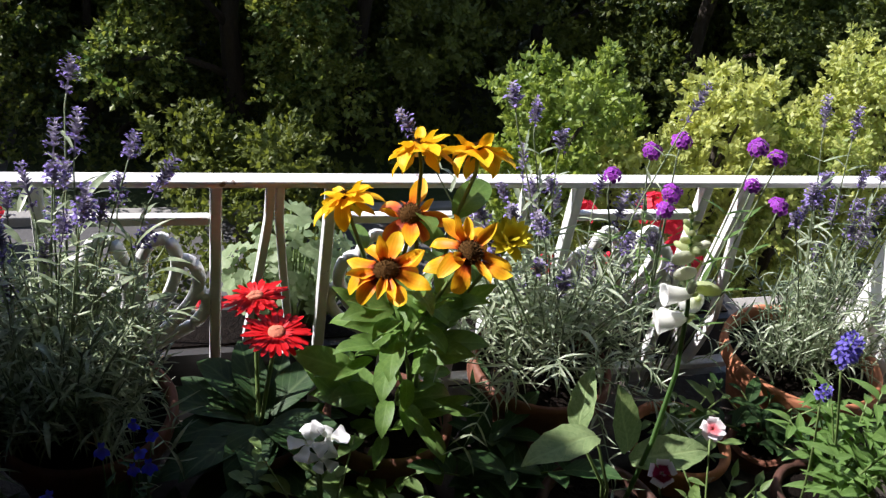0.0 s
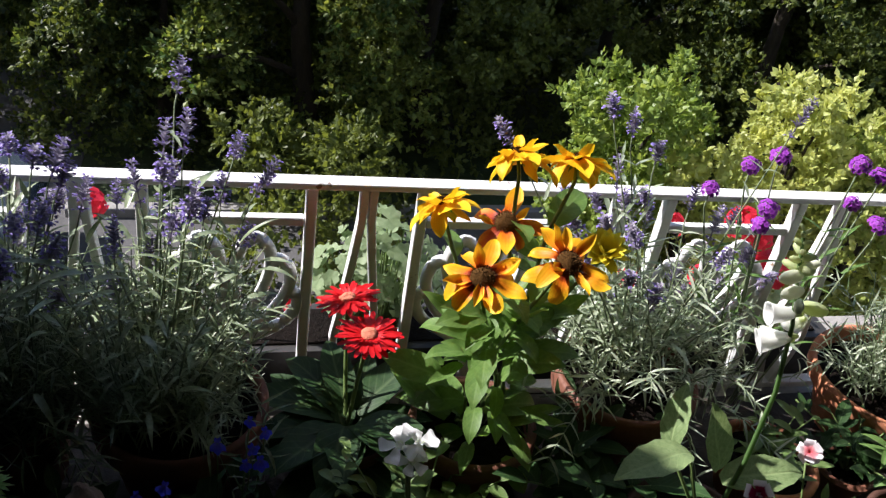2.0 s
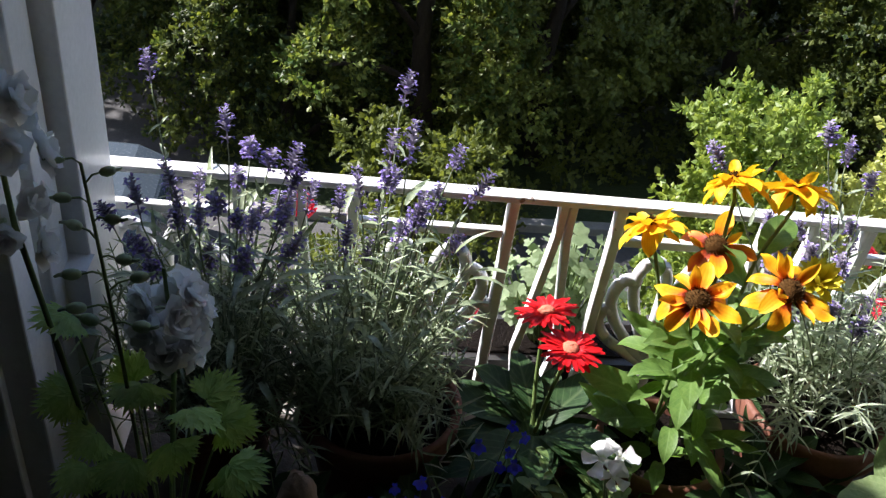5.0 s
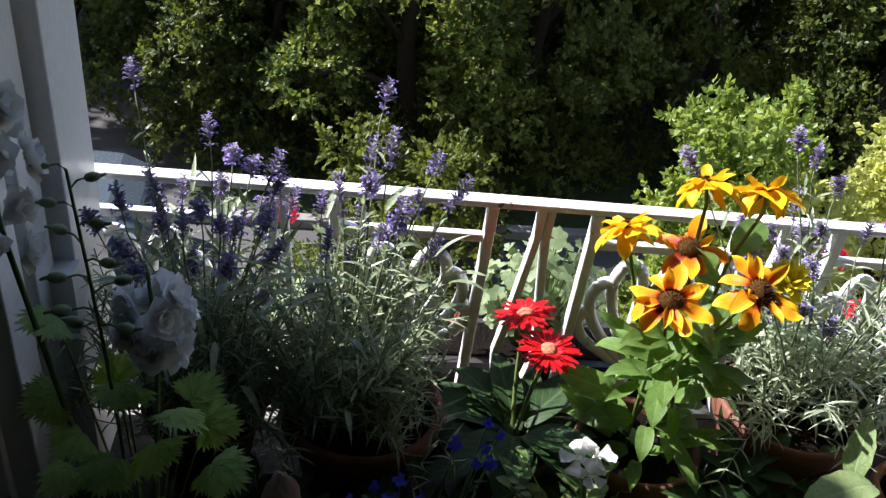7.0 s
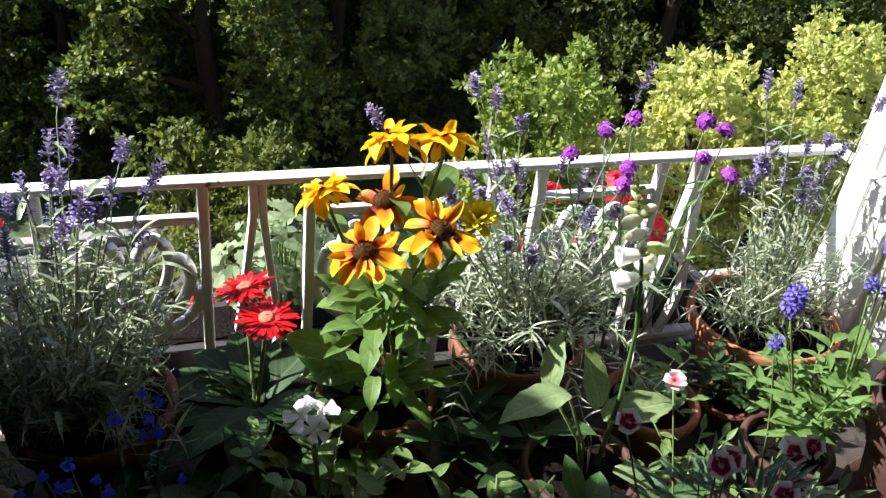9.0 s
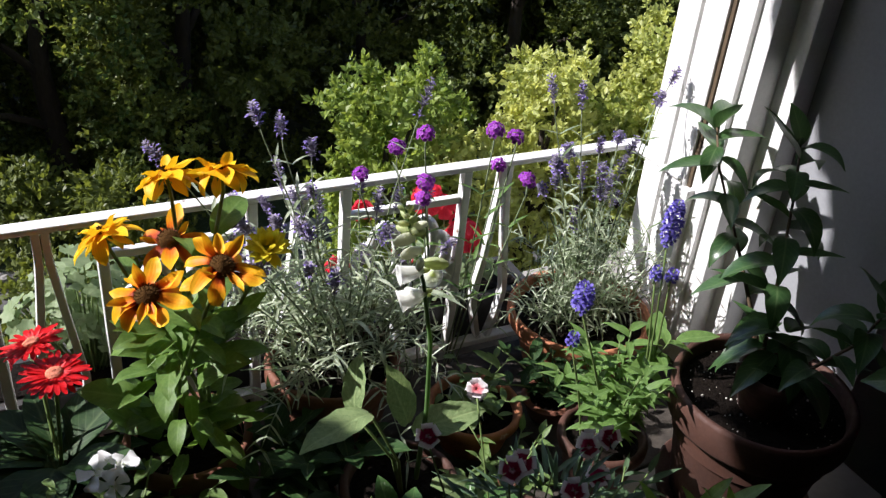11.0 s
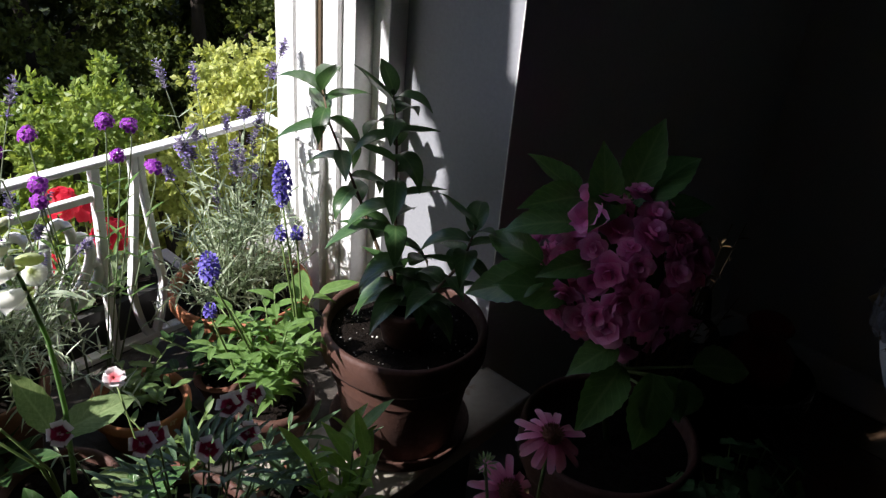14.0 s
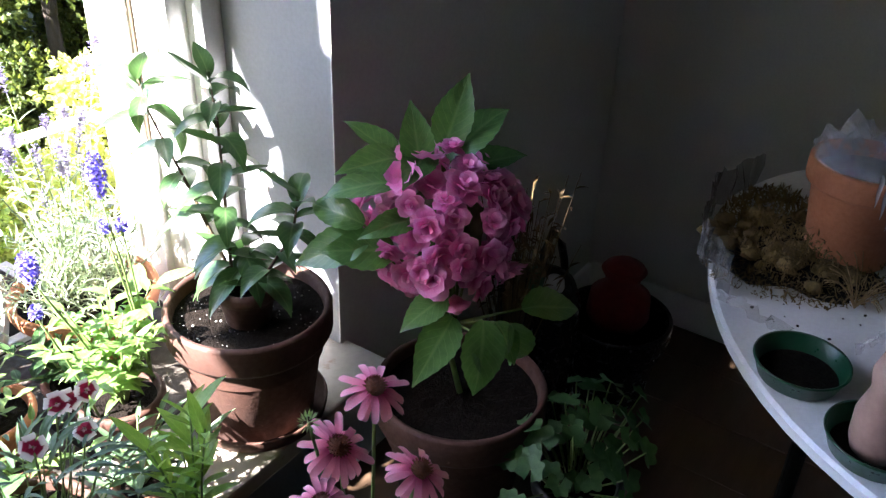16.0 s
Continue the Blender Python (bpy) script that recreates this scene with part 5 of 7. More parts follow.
    leaves_on(pl, lm, [(Vector((-0.066, -0.02, 0.208)), (-0.9, -0.25, 0.30), (-0.45, -0.1, 0.9), 0.72), (Vector((-0.080, -0.002, 0.195)), (-0.05, 0.25, 0.8), (-0.8, -0.7, 0.3), 0.56),
                       (Vector((0.0, 0.0, 0.15)), (-0.2, 0.2, 1.0), (0.4, -1, 0.3), 0.62),
                       (Vector((0.01, 0.0, 0.13)), (1.0, -0.1, 0.35), (0, -0.3, 1), 0.75), (Vector((0.03, -0.03, 0.05)), (0.9, -0.7, 0.15), (0, 0, 1), 0.8)], rng)
    for p, d in (((-0.02, 0, 0.09), (-0.080, -0.002, 0.195)), ((-0.01, 0, 0.08), (-0.066, -0.02, 0.208))):
        stem_part(pl, [(0, 0, 0), p, d], 0.003, 0.002)
    pot((0.575, 0.76, SILL + 0.001), 0.09, 0.115, "brown terracotta pot under foxglove leaves", TERRA_BROWN)


def petunia():
    base = Vector((0.19, 0.75, SILL + 0.07))
    pl, ends, rng = leafy_plant("petunia_plant", "white petunia over small bedding leaves", "flower", base, SMALL_LEAF, 90, 0.034, 0.018, 0.16, 0.17, 81, "oval", 0.5, 16)
    pm = [blade_mesh("petal", WHITE_PETAL, 0.028, 0.030, "fan", 8, b, f, 0.06) for b, f in ((0.5, 0.3), (0.9, -0.3), (0.2, 0.4))]
    for p, d, s in (((0.176, 0.825, 0.664), (-0.50, -0.25, 0.8), 0.85), ((0.202, 0.832, 0.660), (0.45, -0.05, 0.85), 0.8), ((0.190, 0.808, 0.652), (0.1, -0.6, 0.7), 0.65)):
        p = Vector(p) - base
        g = Geo()
        g.lathe([(0.002, -0.03), (0.003, -0.015), (0.006, -0.003), (0.008, 0.0)], 12)
        h = part("flower", g.mesh("throat", WHITE_PETAL), pl, "white trumpet bloom", facing(p, d) @ Matrix.Scale(s, 4))
        petals(h, pm, 5, rng, 0.55, ring=0.004, loose=0.25)
        stem_part(pl, curve_pts((0, 0, 0.02), p - Vector(d).normalized() * 0.03, (0, 0, 0), 5), 0.0022, 0.0018)
    pot((0.19, 0.76, SILL + 0.001), 0.085, 0.085, "low terracotta pot under petunia leaves", TERRA_DARK)


def lobelia():
    base = Vector((-0.05, 0.68, SILL + 0.10))
    pl = thing("lobelia_plant", "trailing lobelia with small blue flowers in shade", "flower", base)
    rng = random.Random(91)
    g = Geo()
    for j, (a, l, w) in enumerate(((0.0, 0.011, 0.008), (0.8, 0.010, 0.007), (-0.8, 0.010, 0.007), (2.7, 0.006, 0.004), (-2.7, 0.006, 0.004))):
        g.blade(turn(a), l, w, "round", 3, 0.3, 0.1)
    fl = g.mesh("floret", LOBELIA)
    stems, green = Geo(), Geo()
    spots = [(-0.006, 0.62, 0.931), (0.007, 0.62, 0.917), (-0.004, 0.62, 0.897), (0.003, 0.62, 0.880), (-0.010, 0.62, 0.878), (-0.079, 0.62, 0.854), (-0.092, 0.62, 0.825), (-0.083, 0.61, 0.815), (-0.119, 0.62, 0.81), (-0.049, 0.62, 0.81), (-0.024, 0.61, 0.79),
             (-0.033, 0.62, 0.905), (-0.103, 0.62, 0.845), (-0.082, 0.62, 0.828), (-0.057, 0.62, 0.828), (-0.125, 0.62, 0.825), (0.02, 0.63, 0.80), (-0.06, 0.63, 0.78)]
    for i, p in enumerate(spots):
        p = Vector(p) - base
        part("floret", fl, pl, "", facing(p, (rng.uniform(-0.5, 0.5), -0.8, rng.uniform(0.3, 0.9))) @ turn(math.pi + rng.uniform(-0.4, 0.4)) @ Matrix.Scale(rng.uniform(0.7, 1.0), 4))
        stems.tube(curve_pts((p.x * 0.5, p.y * 0.2, 0), p, (0.0, 0.01, 0.0), 5), 0.001, 0.0008, 4)
        for q in (0.3, 0.5, 0.7, 0.85):
            a = rng.uniform(0, 6.28)
            green.blade(aim(Vector((p.x * 0.5, p.y * 0.2, 0)).lerp(p, q), (math.cos(a), math.sin(a), 0.6)), 0.016, 0.005, "lance", 3, 0.3, 0.3)
    for _ in range(140):
        a, q = rng.uniform(0, 6.28), rng.random() ** 0.5 * 0.12
        p = Vector((math.cos(a) * q, math.sin(a) * q * 0.6, rng.uniform(0.0, 0.16)))
        green.blade(aim(p, (rng.uniform(-1, 1), rng.uniform(-1, 1), rng.uniform(0, 1))), 0.018, 0.006, "lance", 3, 0.4, 0.3)
    part("stem", stems.mesh("stem", STEM), pl, kind="stuff")
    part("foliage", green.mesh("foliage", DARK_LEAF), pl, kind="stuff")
    pot((-0.05, 0.68, SILL + 0.001), 0.075, 0.11, "small dark pot of trailing lobelia", TERRA_DARK)


def pinks():
    base = Vector((0.66, 0.53, SILL + 0.09))
    pl = thing("pinks_plant", "dwarf pinks with burgundy blooms edged in white", "flower", base)
    rng = random.Random(101)
    pm = [blade_mesh("petal", PINKS_PETAL, 0.0150, 0.0200, "fan", 5, b, 0.1, 0.05, 0.08) for b in (0.2, 0.5)]
    pale = [blade_mesh("petal", PINKS_PALE, 0.0145, 0.0155, "fan", 5, b, 0.1, 0.05, 0.08) for b in (0.2, 0.6)]
    for p, ms in (((0.795, 0.585, 0.712), pm), ((0.772, 0.595, 0.705), pm), ((0.766, 0.56, 0.676), pm), ((0.659, 0.484, 0.770), pm), ((0.600, 0.530, 0.784), pm),
                  ((0.622, 0.54, 0.777), pm), ((0.660, 0.715, 0.735), pale), ((0.737, 0.56, 0.742), pm), ((0.553, 0.65, 0.746), pm)):
        p = Vector(p) - base
        d = Vector((rng.uniform(-0.55, -0.1), rng.uniform(-0.9, -0.5), 0.75))
        g = Geo()
        g.lathe([(0.001, -0.014), (0.003, -0.013), (0.0028, -0.004), (0.002, 0.0)], 8)
        h = part("flower", g.mesh("calyx", STEM), pl, "pale pink bloom" if ms is pale else "", facing(p, d))
        petals(h, ms, 5, rng, 0.1, ring=0.001, loose=0.12)
        if ms is pale:
            petals(h, ms, 5, rng, 0.7, ring=0.001, rz=0.5)
        foot = Vector((p.x * 0.5, p.y * 0.5, 0.0))
        stem_part(pl, curve_pts(foot, p - d.normalized() * 0.013, (0, 0, 0), 5), 0.0015, 0.0013)
    lm = [blade_mesh("leaf", PINK_LEAF, 0.06, 0.009, "lance", 5, b, 0.35) for b in (0.4, 0.9, 1.3)]
    spots = []
    for i in range(150):
        a, q = i * 2.399, math.sqrt((i + 0.5) / 150)
        p = Vector((math.cos(a) * q * 0.17, math.sin(a) * q * 0.11, 0.09 + 0.12 * (1 - q * q) * rng.uniform(0.5, 1.1)))
        spots.append((p, (math.cos(a) * (0.4 + q) + rng.uniform(-0.5, 0.5), math.sin(a) * (0.4 + q) + rng.uniform(-0.5, 0.5), rng.uniform(0.2, 0.9)), (0, 0, 1), rng.uniform(0.6, 1.1)))
    leaves_on(pl, lm, spots, rng)
    g = Geo()
    for i in range(26):
        a, q = i * 2.399, math.sqrt((i + 0.5) / 26)
        g.tube(curve_pts((math.cos(a) * q * 0.05, math.sin(a) * q * 0.05, 0), (math.cos(a) * q * 0.15, math.sin(a) * q * 0.1, 0.15), (0, 0, 0.01), 4), 0.0014, 0.001, 4)
    part("stem", g.mesh("stem", STEM), pl, kind="stuff")
    pot((0.66, 0.59, SILL + 0.001), 0.11, 0.115, "broad brown terracotta pot of dwarf pinks", TERRA_BROWN)


def delphinium():
    base = Vector((-0.34, 0.71, SILL + 0.10))
    pl = thing("delphinium_plant", "white double delphinium with cut leaves, in shade", "flower", base)
    rng = random.Random(111)
    fm = []
    for s in range(2):
        g = Geo()
        for i in range(22):
            a, u = i * 2.399, i / 22
            g.blade(turn(a) @ Matrix.Rotation(0.1 + 1.1 * u, 4, "X") @ Matrix.Rotation(rng.uniform(-0.3, 0.3), 4, "Y"), 0.030 - 0.010 * u, 0.024 - 0.006 * u, "round", 5, rng.uniform(-0.5, 0.8), 0.2, 0.06)
        fm.append(g.mesh("floret", WHITE_PETAL))
    c = Vector((-0.318, 0.73, 0.945)) - base
    for i in range(14):
        a, z = i * 2.399, -0.034 + 0.064 * i / 13
        k = 0.026 * math.sqrt(max(0.15, 1 - (z / 0.042) ** 2))
        p = c + Vector((math.cos(a) * k, math.sin(a) * k, z))
        part("floret", fm[i % 2], pl, "white ruffled double floret" if i == 0 else "", facing(p, (math.cos(a) + rng.uniform(-0.3, 0.3), math.sin(a) + rng.uniform(-0.3, 0.3), rng.uniform(-0.1, 0.7))) @ Matrix.Scale(rng.uniform(0.75, 1.0), 4))
    stem_part(pl, [(0, 0, 0), c * 0.5, c + Vector((0, 0, -0.04)), c + Vector((-0.003, 0, 0.055))], 0.004, 0.002)
    # a looser spike of half-open blooms behind the bud stalk
    c2 = Vector((-0.418, 0.675, 1.125)) - base
    for i in range(15):
        a, z = i * 2.399, -0.066 + 0.138 * i / 14
        k = 0.026 * math.sqrt(max(0.12, 1 - (z / 0.085) ** 2))
        p = c2 + Vector((math.cos(a) * k, math.sin(a) * k, z))
        part("floret", fm[i % 2], pl, "", facing(p, (math.cos(a), math.sin(a), rng.uniform(-0.1, 0.4))) @ Matrix.Scale(rng.uniform(0.5, 0.85), 4))
    stem_part(pl, [(-0.02, -0.01, 0), Vector((-0.045, -0.02, 0.22)), c2 + Vector((0, 0, -0.05)), c2 + Vector((-0.002, 0, 0.07))], 0.0035, 0.002)
    g = Geo()
    g.ball((0, 0, 0.007), 0.0052, 1.55, 7, 9)
    g.tube([(0, 0, 0.013), (0.0008, 0, 0.017), (0.003, 0, 0.020)], 0.0022, 0.0012, 5)
    bud = g.mesh("bud", leafy("grey_green_bud", (0.20, 0.27, 0.14), (0.36, 0.42, 0.26), 0.2, 0.6, 0.0, 80))
    foot, top = Vector((-0.012, -0.01, 0)), Vector((-0.366, 0.69, 1.126)) - base
    stem_part(pl, curve_pts(foot, top, (0.006, 0, 0), 7), 0.0032, 0.0014)
    for i in range(11):
        t = 0.70 + 0.30 * i / 10
        side = 1 if i % 2 else -1
        p = foot.lerp(top, t) + Vector((0.006, 0, 0)) * math.sin(math.pi * t)
        out = Vector((side * 0.8, -0.45 if i % 3 else 0.5, 0.55 if i > 6 else 0.3)).normalized()
        e = p + out * (0.024 - 0.011 * i / 10)
        stem_part(pl, [p, p.lerp(e, 0.5) + Vector((0, 0, 0.003)), e], 0.0011, 0.0009, None, "bud_stalk", 4)
        part("bud", bud, pl, "plump grey-green bud" if i == 0 else "", facing(e, (side, out.y * 0.6, 0.12)) @ Matrix.Scale(1.15 - 0.35 * i / 10, 4))
    g = Geo()
    for k in range(5):
        a = (k - 2) * 0.66
        ln = 0.058 - 0.007 * abs(k - 2)
        m = turn(-a)
        g.blade(m, ln, 0.015, "lance", 6, 0.3, 0.2)
        for side in (-1, 1):
            for q, w, sz in ((0.52, 0.55, 0.40), (0.34, 0.62, 0.44), (0.70, 0.5, 0.26)):
                g.blade(m @ Matrix.Translation((side * 0.003, ln * q, -0.003)) @ turn(-side * w), ln * sz, ln * sz * 0.36, "lance", 4, 0.3, 0.2)
    lf = g.mesh("leaf", DEL_LEAF)
    leaf_spots = [((-0.299, 0.70, 0.854), (0.7, -0.6, 0.1)), ((-0.344, 0.70, 0.885), (-0.1, -0.8, 0.2)), ((-0.268, 0.69, 0.850), (0.9, -0.3, 0.1)), ((-0.262, 0.68, 0.800), (0.8, -0.6, 0.0)), ((-0.318, 0.69, 0.816), (0.1, -1, 0.0)),
                  ((-0.405, 0.69, 0.880), (-0.6, -0.7, 0.1)), ((-0.397, 0.70, 0.965), (-0.5, -0.6, 0.3)), ((-0.356, 0.68, 0.804), (-0.3, -0.9, -0.1)), ((-0.385, 0.68, 0.840), (-0.4, -0.8, 0.1)), ((-0.276, 0.66, 0.755), (0.6, -0.8, -0.1)),
                  ((-0.399, 0.68, 0.790), (-0.5, -0.8, 0.0)), ((-0.24, 0.66, 0.74), (0.9, -0.4, -0.1)), ((-0.33, 0.66, 0.76), (0.2, -0.9, 0.0)), ((-0.29, 0.73, 0.84), (0.5, 0.5, 0.3)), ((-0.36, 0.73, 0.86), (-0.4, 0.5, 0.3)), ((-0.30, 0.65, 0.70), (0.3, -0.9, -0.1))]
    for p, d in leaf_spots:
        p = Vector(p) - base
        part("leaf", lf, pl, "", aim(p, d, (rng.uniform(-0.5, 0.7), rng.uniform(-0.9, 0.3), 0.8)) @ Matrix.Scale(rng.uniform(0.6, 0.85), 4))
        stem_part(pl, curve_pts((0, 0, 0.03), p, (0, 0, 0.01), 5), 0.0016, 0.0012, None, "leaf_stalk", 5)
    pot((-0.34, 0.71, SILL + 0.001), 0.085, 0.11, "small terracotta pot of delphinium in shade", TERRA_DARK)


def round_leaf(mat, r, lobes=7, seed=0):
    rng = random.Random(seed)
    g = Geo()
    n = 28
    vs, fs, al, ac = [(0, 0, 0)], [], [0.0], [0.0]
    for ring in (0.5, 1.0):
        for j in range(n):
            a = -math.pi * 0.92 + 2 * math.pi * 0.92 * j / (n - 1)
            q = r * ring * (1 + (0.13 * math.cos(a * lobes) + rng.uniform(-0.04, 0.04)) * ring)
            vs.append((q * math.sin(a), q * math.cos(a) * 0.95 + r * 0.25 * (1 - ring) * 0, r * ring ** 2 * (0.12 + 0.05 * math.cos(a * lobes) + 0.16 * math.cos(2 * a + seed))))
            al.append(ring)
            ac.append(0.5 + 0.4 * math.cos(a * lobes))
    fs += [(0, 1 + j + 1, 1 + j) for j in range(n - 1)]
    fs += [(1 + j, 2 + j, 2 + n + j, 1 + n + j) for j in range(n - 1)]
    g.add(vs, fs, al, ac)
    return g.mesh("leaf", mat)


GER = [round_leaf(GER_LEAF, 0.0155, 7, 1), round_leaf(GER_LEAF, 0.012, 6, 2), round_leaf(GER_LEAF, 0.018, 7, 3)]


def pelargonium(base, label, n, reach, tall, seed, blooms=(), petal=None, meshes=None):
    rng = random.Random(seed)
    base = Vector(base)
    pl = thing("pelargonium_plant", label, "flower", base, "pelargoniums")
    for i in range(n):
        a, q = i * 2.399, math.sqrt((i + 0.5) / n)
        p = Vector((math.cos(a) * q * reach, math.sin(a) * q * reach * 0.6, tall * rng.uniform(0.35, 1.0) * (1.05 - 0.5 * q)))
        d = Vector((math.cos(a) * q + rng.uniform(-0.3, 0.3), math.sin(a) * q - 0.3, 0.9))
        part("leaf", (meshes or GER)[i % 3], pl, "", facing(p, d) @ turn(rng.uniform(0, 6.28)) @ Matrix.Scale(rng.uniform(0.75, 1.2), 4))
        stem_part(pl, curve_pts((p.x * 0.35, p.y * 0.35, 0), p, (0, 0, 0), 4), 0.0018, 0.0014, None, "leaf_stalk", 5)
    for c, r, k in blooms:
        c = Vector(c) - base
        fl = blade_mesh("petal", petal, 0.016, 0.015, "round", 4, 0.3, 0.12, 0.03)
        stem_part(pl, curve_pts((0, 0, 0.02), c, (0, 0, 0), 5), 0.002, 0.0015)
        for i in range(k):
            a, u = i * 2.399, 1 - 1.5 * (i + 0.5) / k
            kk = math.sqrt(max(0, 1 - u * u))
            dd = Vector((kk * math.cos(a), kk * math.sin(a), u))
            g = Geo()
            g.ball((0, 0, 0), 0.0016, 1, 4, 6)
            h = part("floret", g.mesh("eye", petal), pl, "", facing(c + dd * r, dd))
            petals(h, [fl], 5, rng, 0.15)
    return pl


def pelargoniums():
    box = thing("window_box", "dark plastic trough on the ledge outside the railing", "plant pot", (0.42, 1.262, LEDGE + 0.001))
    g = Geo()
    g.box((-0.62, -0.055, 0.0), (0.66, 0.055, 0.105))
    g.box((-0.63, -0.063, 0.105), (0.67, 0.063, 0.13))
    part("body", g.mesh("body", plain("dark_trough_plastic", (0.03, 0.028, 0.025), 0.6, 0.7, 12, 60, 0.2), False), box)
    g = Geo()
    g.box((-0.60, -0.045, 0.10), (0.64, 0.045, 0.134))
    part("soil", g.mesh("soil", SOIL, False), box)
    z = LEDGE + 0.134
    pelargonium((0.21, 1.262, z), "pale green pelargonium leaves outside the railing", 110, 0.12, 0.26, 121)
    pelargonium((0.90, 1.262, z), "coral red pelargonium blooming outside the railing", 64, 0.13, 0.13, 122, [((0.847, 1.25, 0.715), 0.030, 18), ((0.925, 1.235, 0.625), 0.034, 20), ((0.80, 1.25, 0.60), 0.02, 8), ((0.885, 1.25, 0.69), 0.024, 12)], CORAL_PETAL)
    pelargonium((0.62, 1.262, z), "pelargonium with a few red blooms outside the railing", 56, 0.12, 0.12, 123, [((0.66, 1.25, 0.60), 0.02, 8), ((0.71, 1.25, 0.715), 0.018, 7)], CORAL_PETAL)
    pelargonium((-0.16, 1.262, z), "pelargonium with a red bloom behind the lavender", 30, 0.1, 0.12, 124, [((-0.235, 1.24, 0.755), 0.018, 6), ((0.07, 1.24, 0.56), 0.018, 7)], CORAL_PETAL)


# ---- evergreen in the big pot ----
def evergreen():
    c = Vector((1.125, 0.615, SILL + 0.001))
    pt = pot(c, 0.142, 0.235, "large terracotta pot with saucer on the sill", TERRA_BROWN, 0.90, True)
    rng = random.Random(131)
    g = Geo()
    for _ in range(95):
        a, q = rng.uniform(0, 6.28), 0.122 * math.sqrt(rng.random())
        g.ball((math.cos(a) * q, math.sin(a) * q, 0.2145 + rng.uniform(0, 0.003)), rng.uniform(0.0006, 0.0014) * (1.8 if rng.random() < 0.12 else 1.0), 0.7, 4, 6, 0.3, rng)
    part("perlite", g.mesh("perlite", PERLITE), pt, "white perlite grains", kind="stuff")
    pot(c + Vector((-0.015, -0.015, 0.212)), 0.053, 0.075, "small terracotta pot standing on the soil of the large one", TERRA_BROWN, 0.8, False, "small_pot", 0.3)
    base = c + Vector((0, 0, 0.215))
    pl = thing("evergreen_shrub", "glossy-leaved evergreen shrub with two thin stems", "shrub", base)
    main = [Vector(p) - base for p in ((1.105, 0.60, 0.66), (1.11, 0.63, 0.74), (1.155, 0.68, 0.84), (1.20, 0.73, 0.93), (1.222, 0.765, 1.0))]
    side = [Vector(p) - base for p in ((1.12, 0.59, 0.66), (1.11, 0.56, 0.74), (1.135, 0.51, 0.83), (1.125, 0.485, 0.905))]
    side2 = [Vector(p) - base for p in ((1.11, 0.63, 0.72), (1.14, 0.74, 0.82), (1.165, 0.86, 0.93), (1.18, 0.90, 0.985))]
    for ln in (main, side, side2):
        stem_part(pl, ln, 0.0036, 0.0016, TWIG, "stem", 7)
    lm = [blade_mesh("leaf", GLOSSY_LEAF, 0.096, w, "ovate", 9, b, f, 0.012) for w, b, f in ((0.040, 0.7, 0.35), (0.045, 1.3, 0.4), (0.036, 0.2, 0.5), (0.042, 1.7, 0.3))]
    spots = []
    for ln, n, sc in ((main, 25, 1.0), (side, 18, 0.9), (side2, 17, 1.0)):
        for i in range(n):
            t = (0.22 + 0.78 * i / (n - 1)) * (len(ln) - 1)
            k = min(int(t), len(ln) - 2)
            p = ln[k].lerp(ln[k + 1], t - k)
            a = i * 2.399 + rng.uniform(-0.3, 0.3)
            rise = rng.uniform(-0.15, 0.7) if i < n - 3 else 1.3
            spots.append((p, (math.cos(a), math.sin(a), rise), (0, 0, 1), sc * rng.uniform(0.75, 1.1)))
    for i in range(10):
        a = i * 2.399
        spots.append((Vector((math.cos(a) * 0.01, math.sin(a) * 0.01, 0.06 + 0.008 * i)), (math.cos(a), math.sin(a), rng.uniform(-0.1, 0.5)), (0, 0, 1), rng.uniform(0.8, 1.1)))
    leaves_on(pl, lm, spots, rng)
    g = Geo()
    g.ball((0, 0, 0.005), 0.0045, 1.5, 5, 8)
    bud = g.mesh("bud", GLOSSY_LEAF)
    for e in (main[-1], side[-1], side2[-1]):
        part("bud", bud, pl, "", facing(e, (0, 0, 1)))


# ---- low bench with the shade plants ----
def bench():
    b = thing("plant_bench", "dark wooden bench below the sill holding pots", "bench", (1.05, 0.22, FLOOR + 0.002))
    h = 0.40
    for i in range(4):
        g = Geo()
        g.box((-0.55, -0.25 + i * 0.125, h - 0.025), (0.42, -0.25 + i * 0.125 + 0.118, h))
        part("slat", g.mesh("slat", FLOORB, False), b)
    for x in (-0.52, 0.36):
        for y in (-0.22, 0.2):
            g = Geo()
            g.box((x, y, 0), (x + 0.035, y + 0.035, h - 0.025))
            part("leg", g.mesh("leg", FLOORB, False), b)
    return FLOOR + 0.002 + h


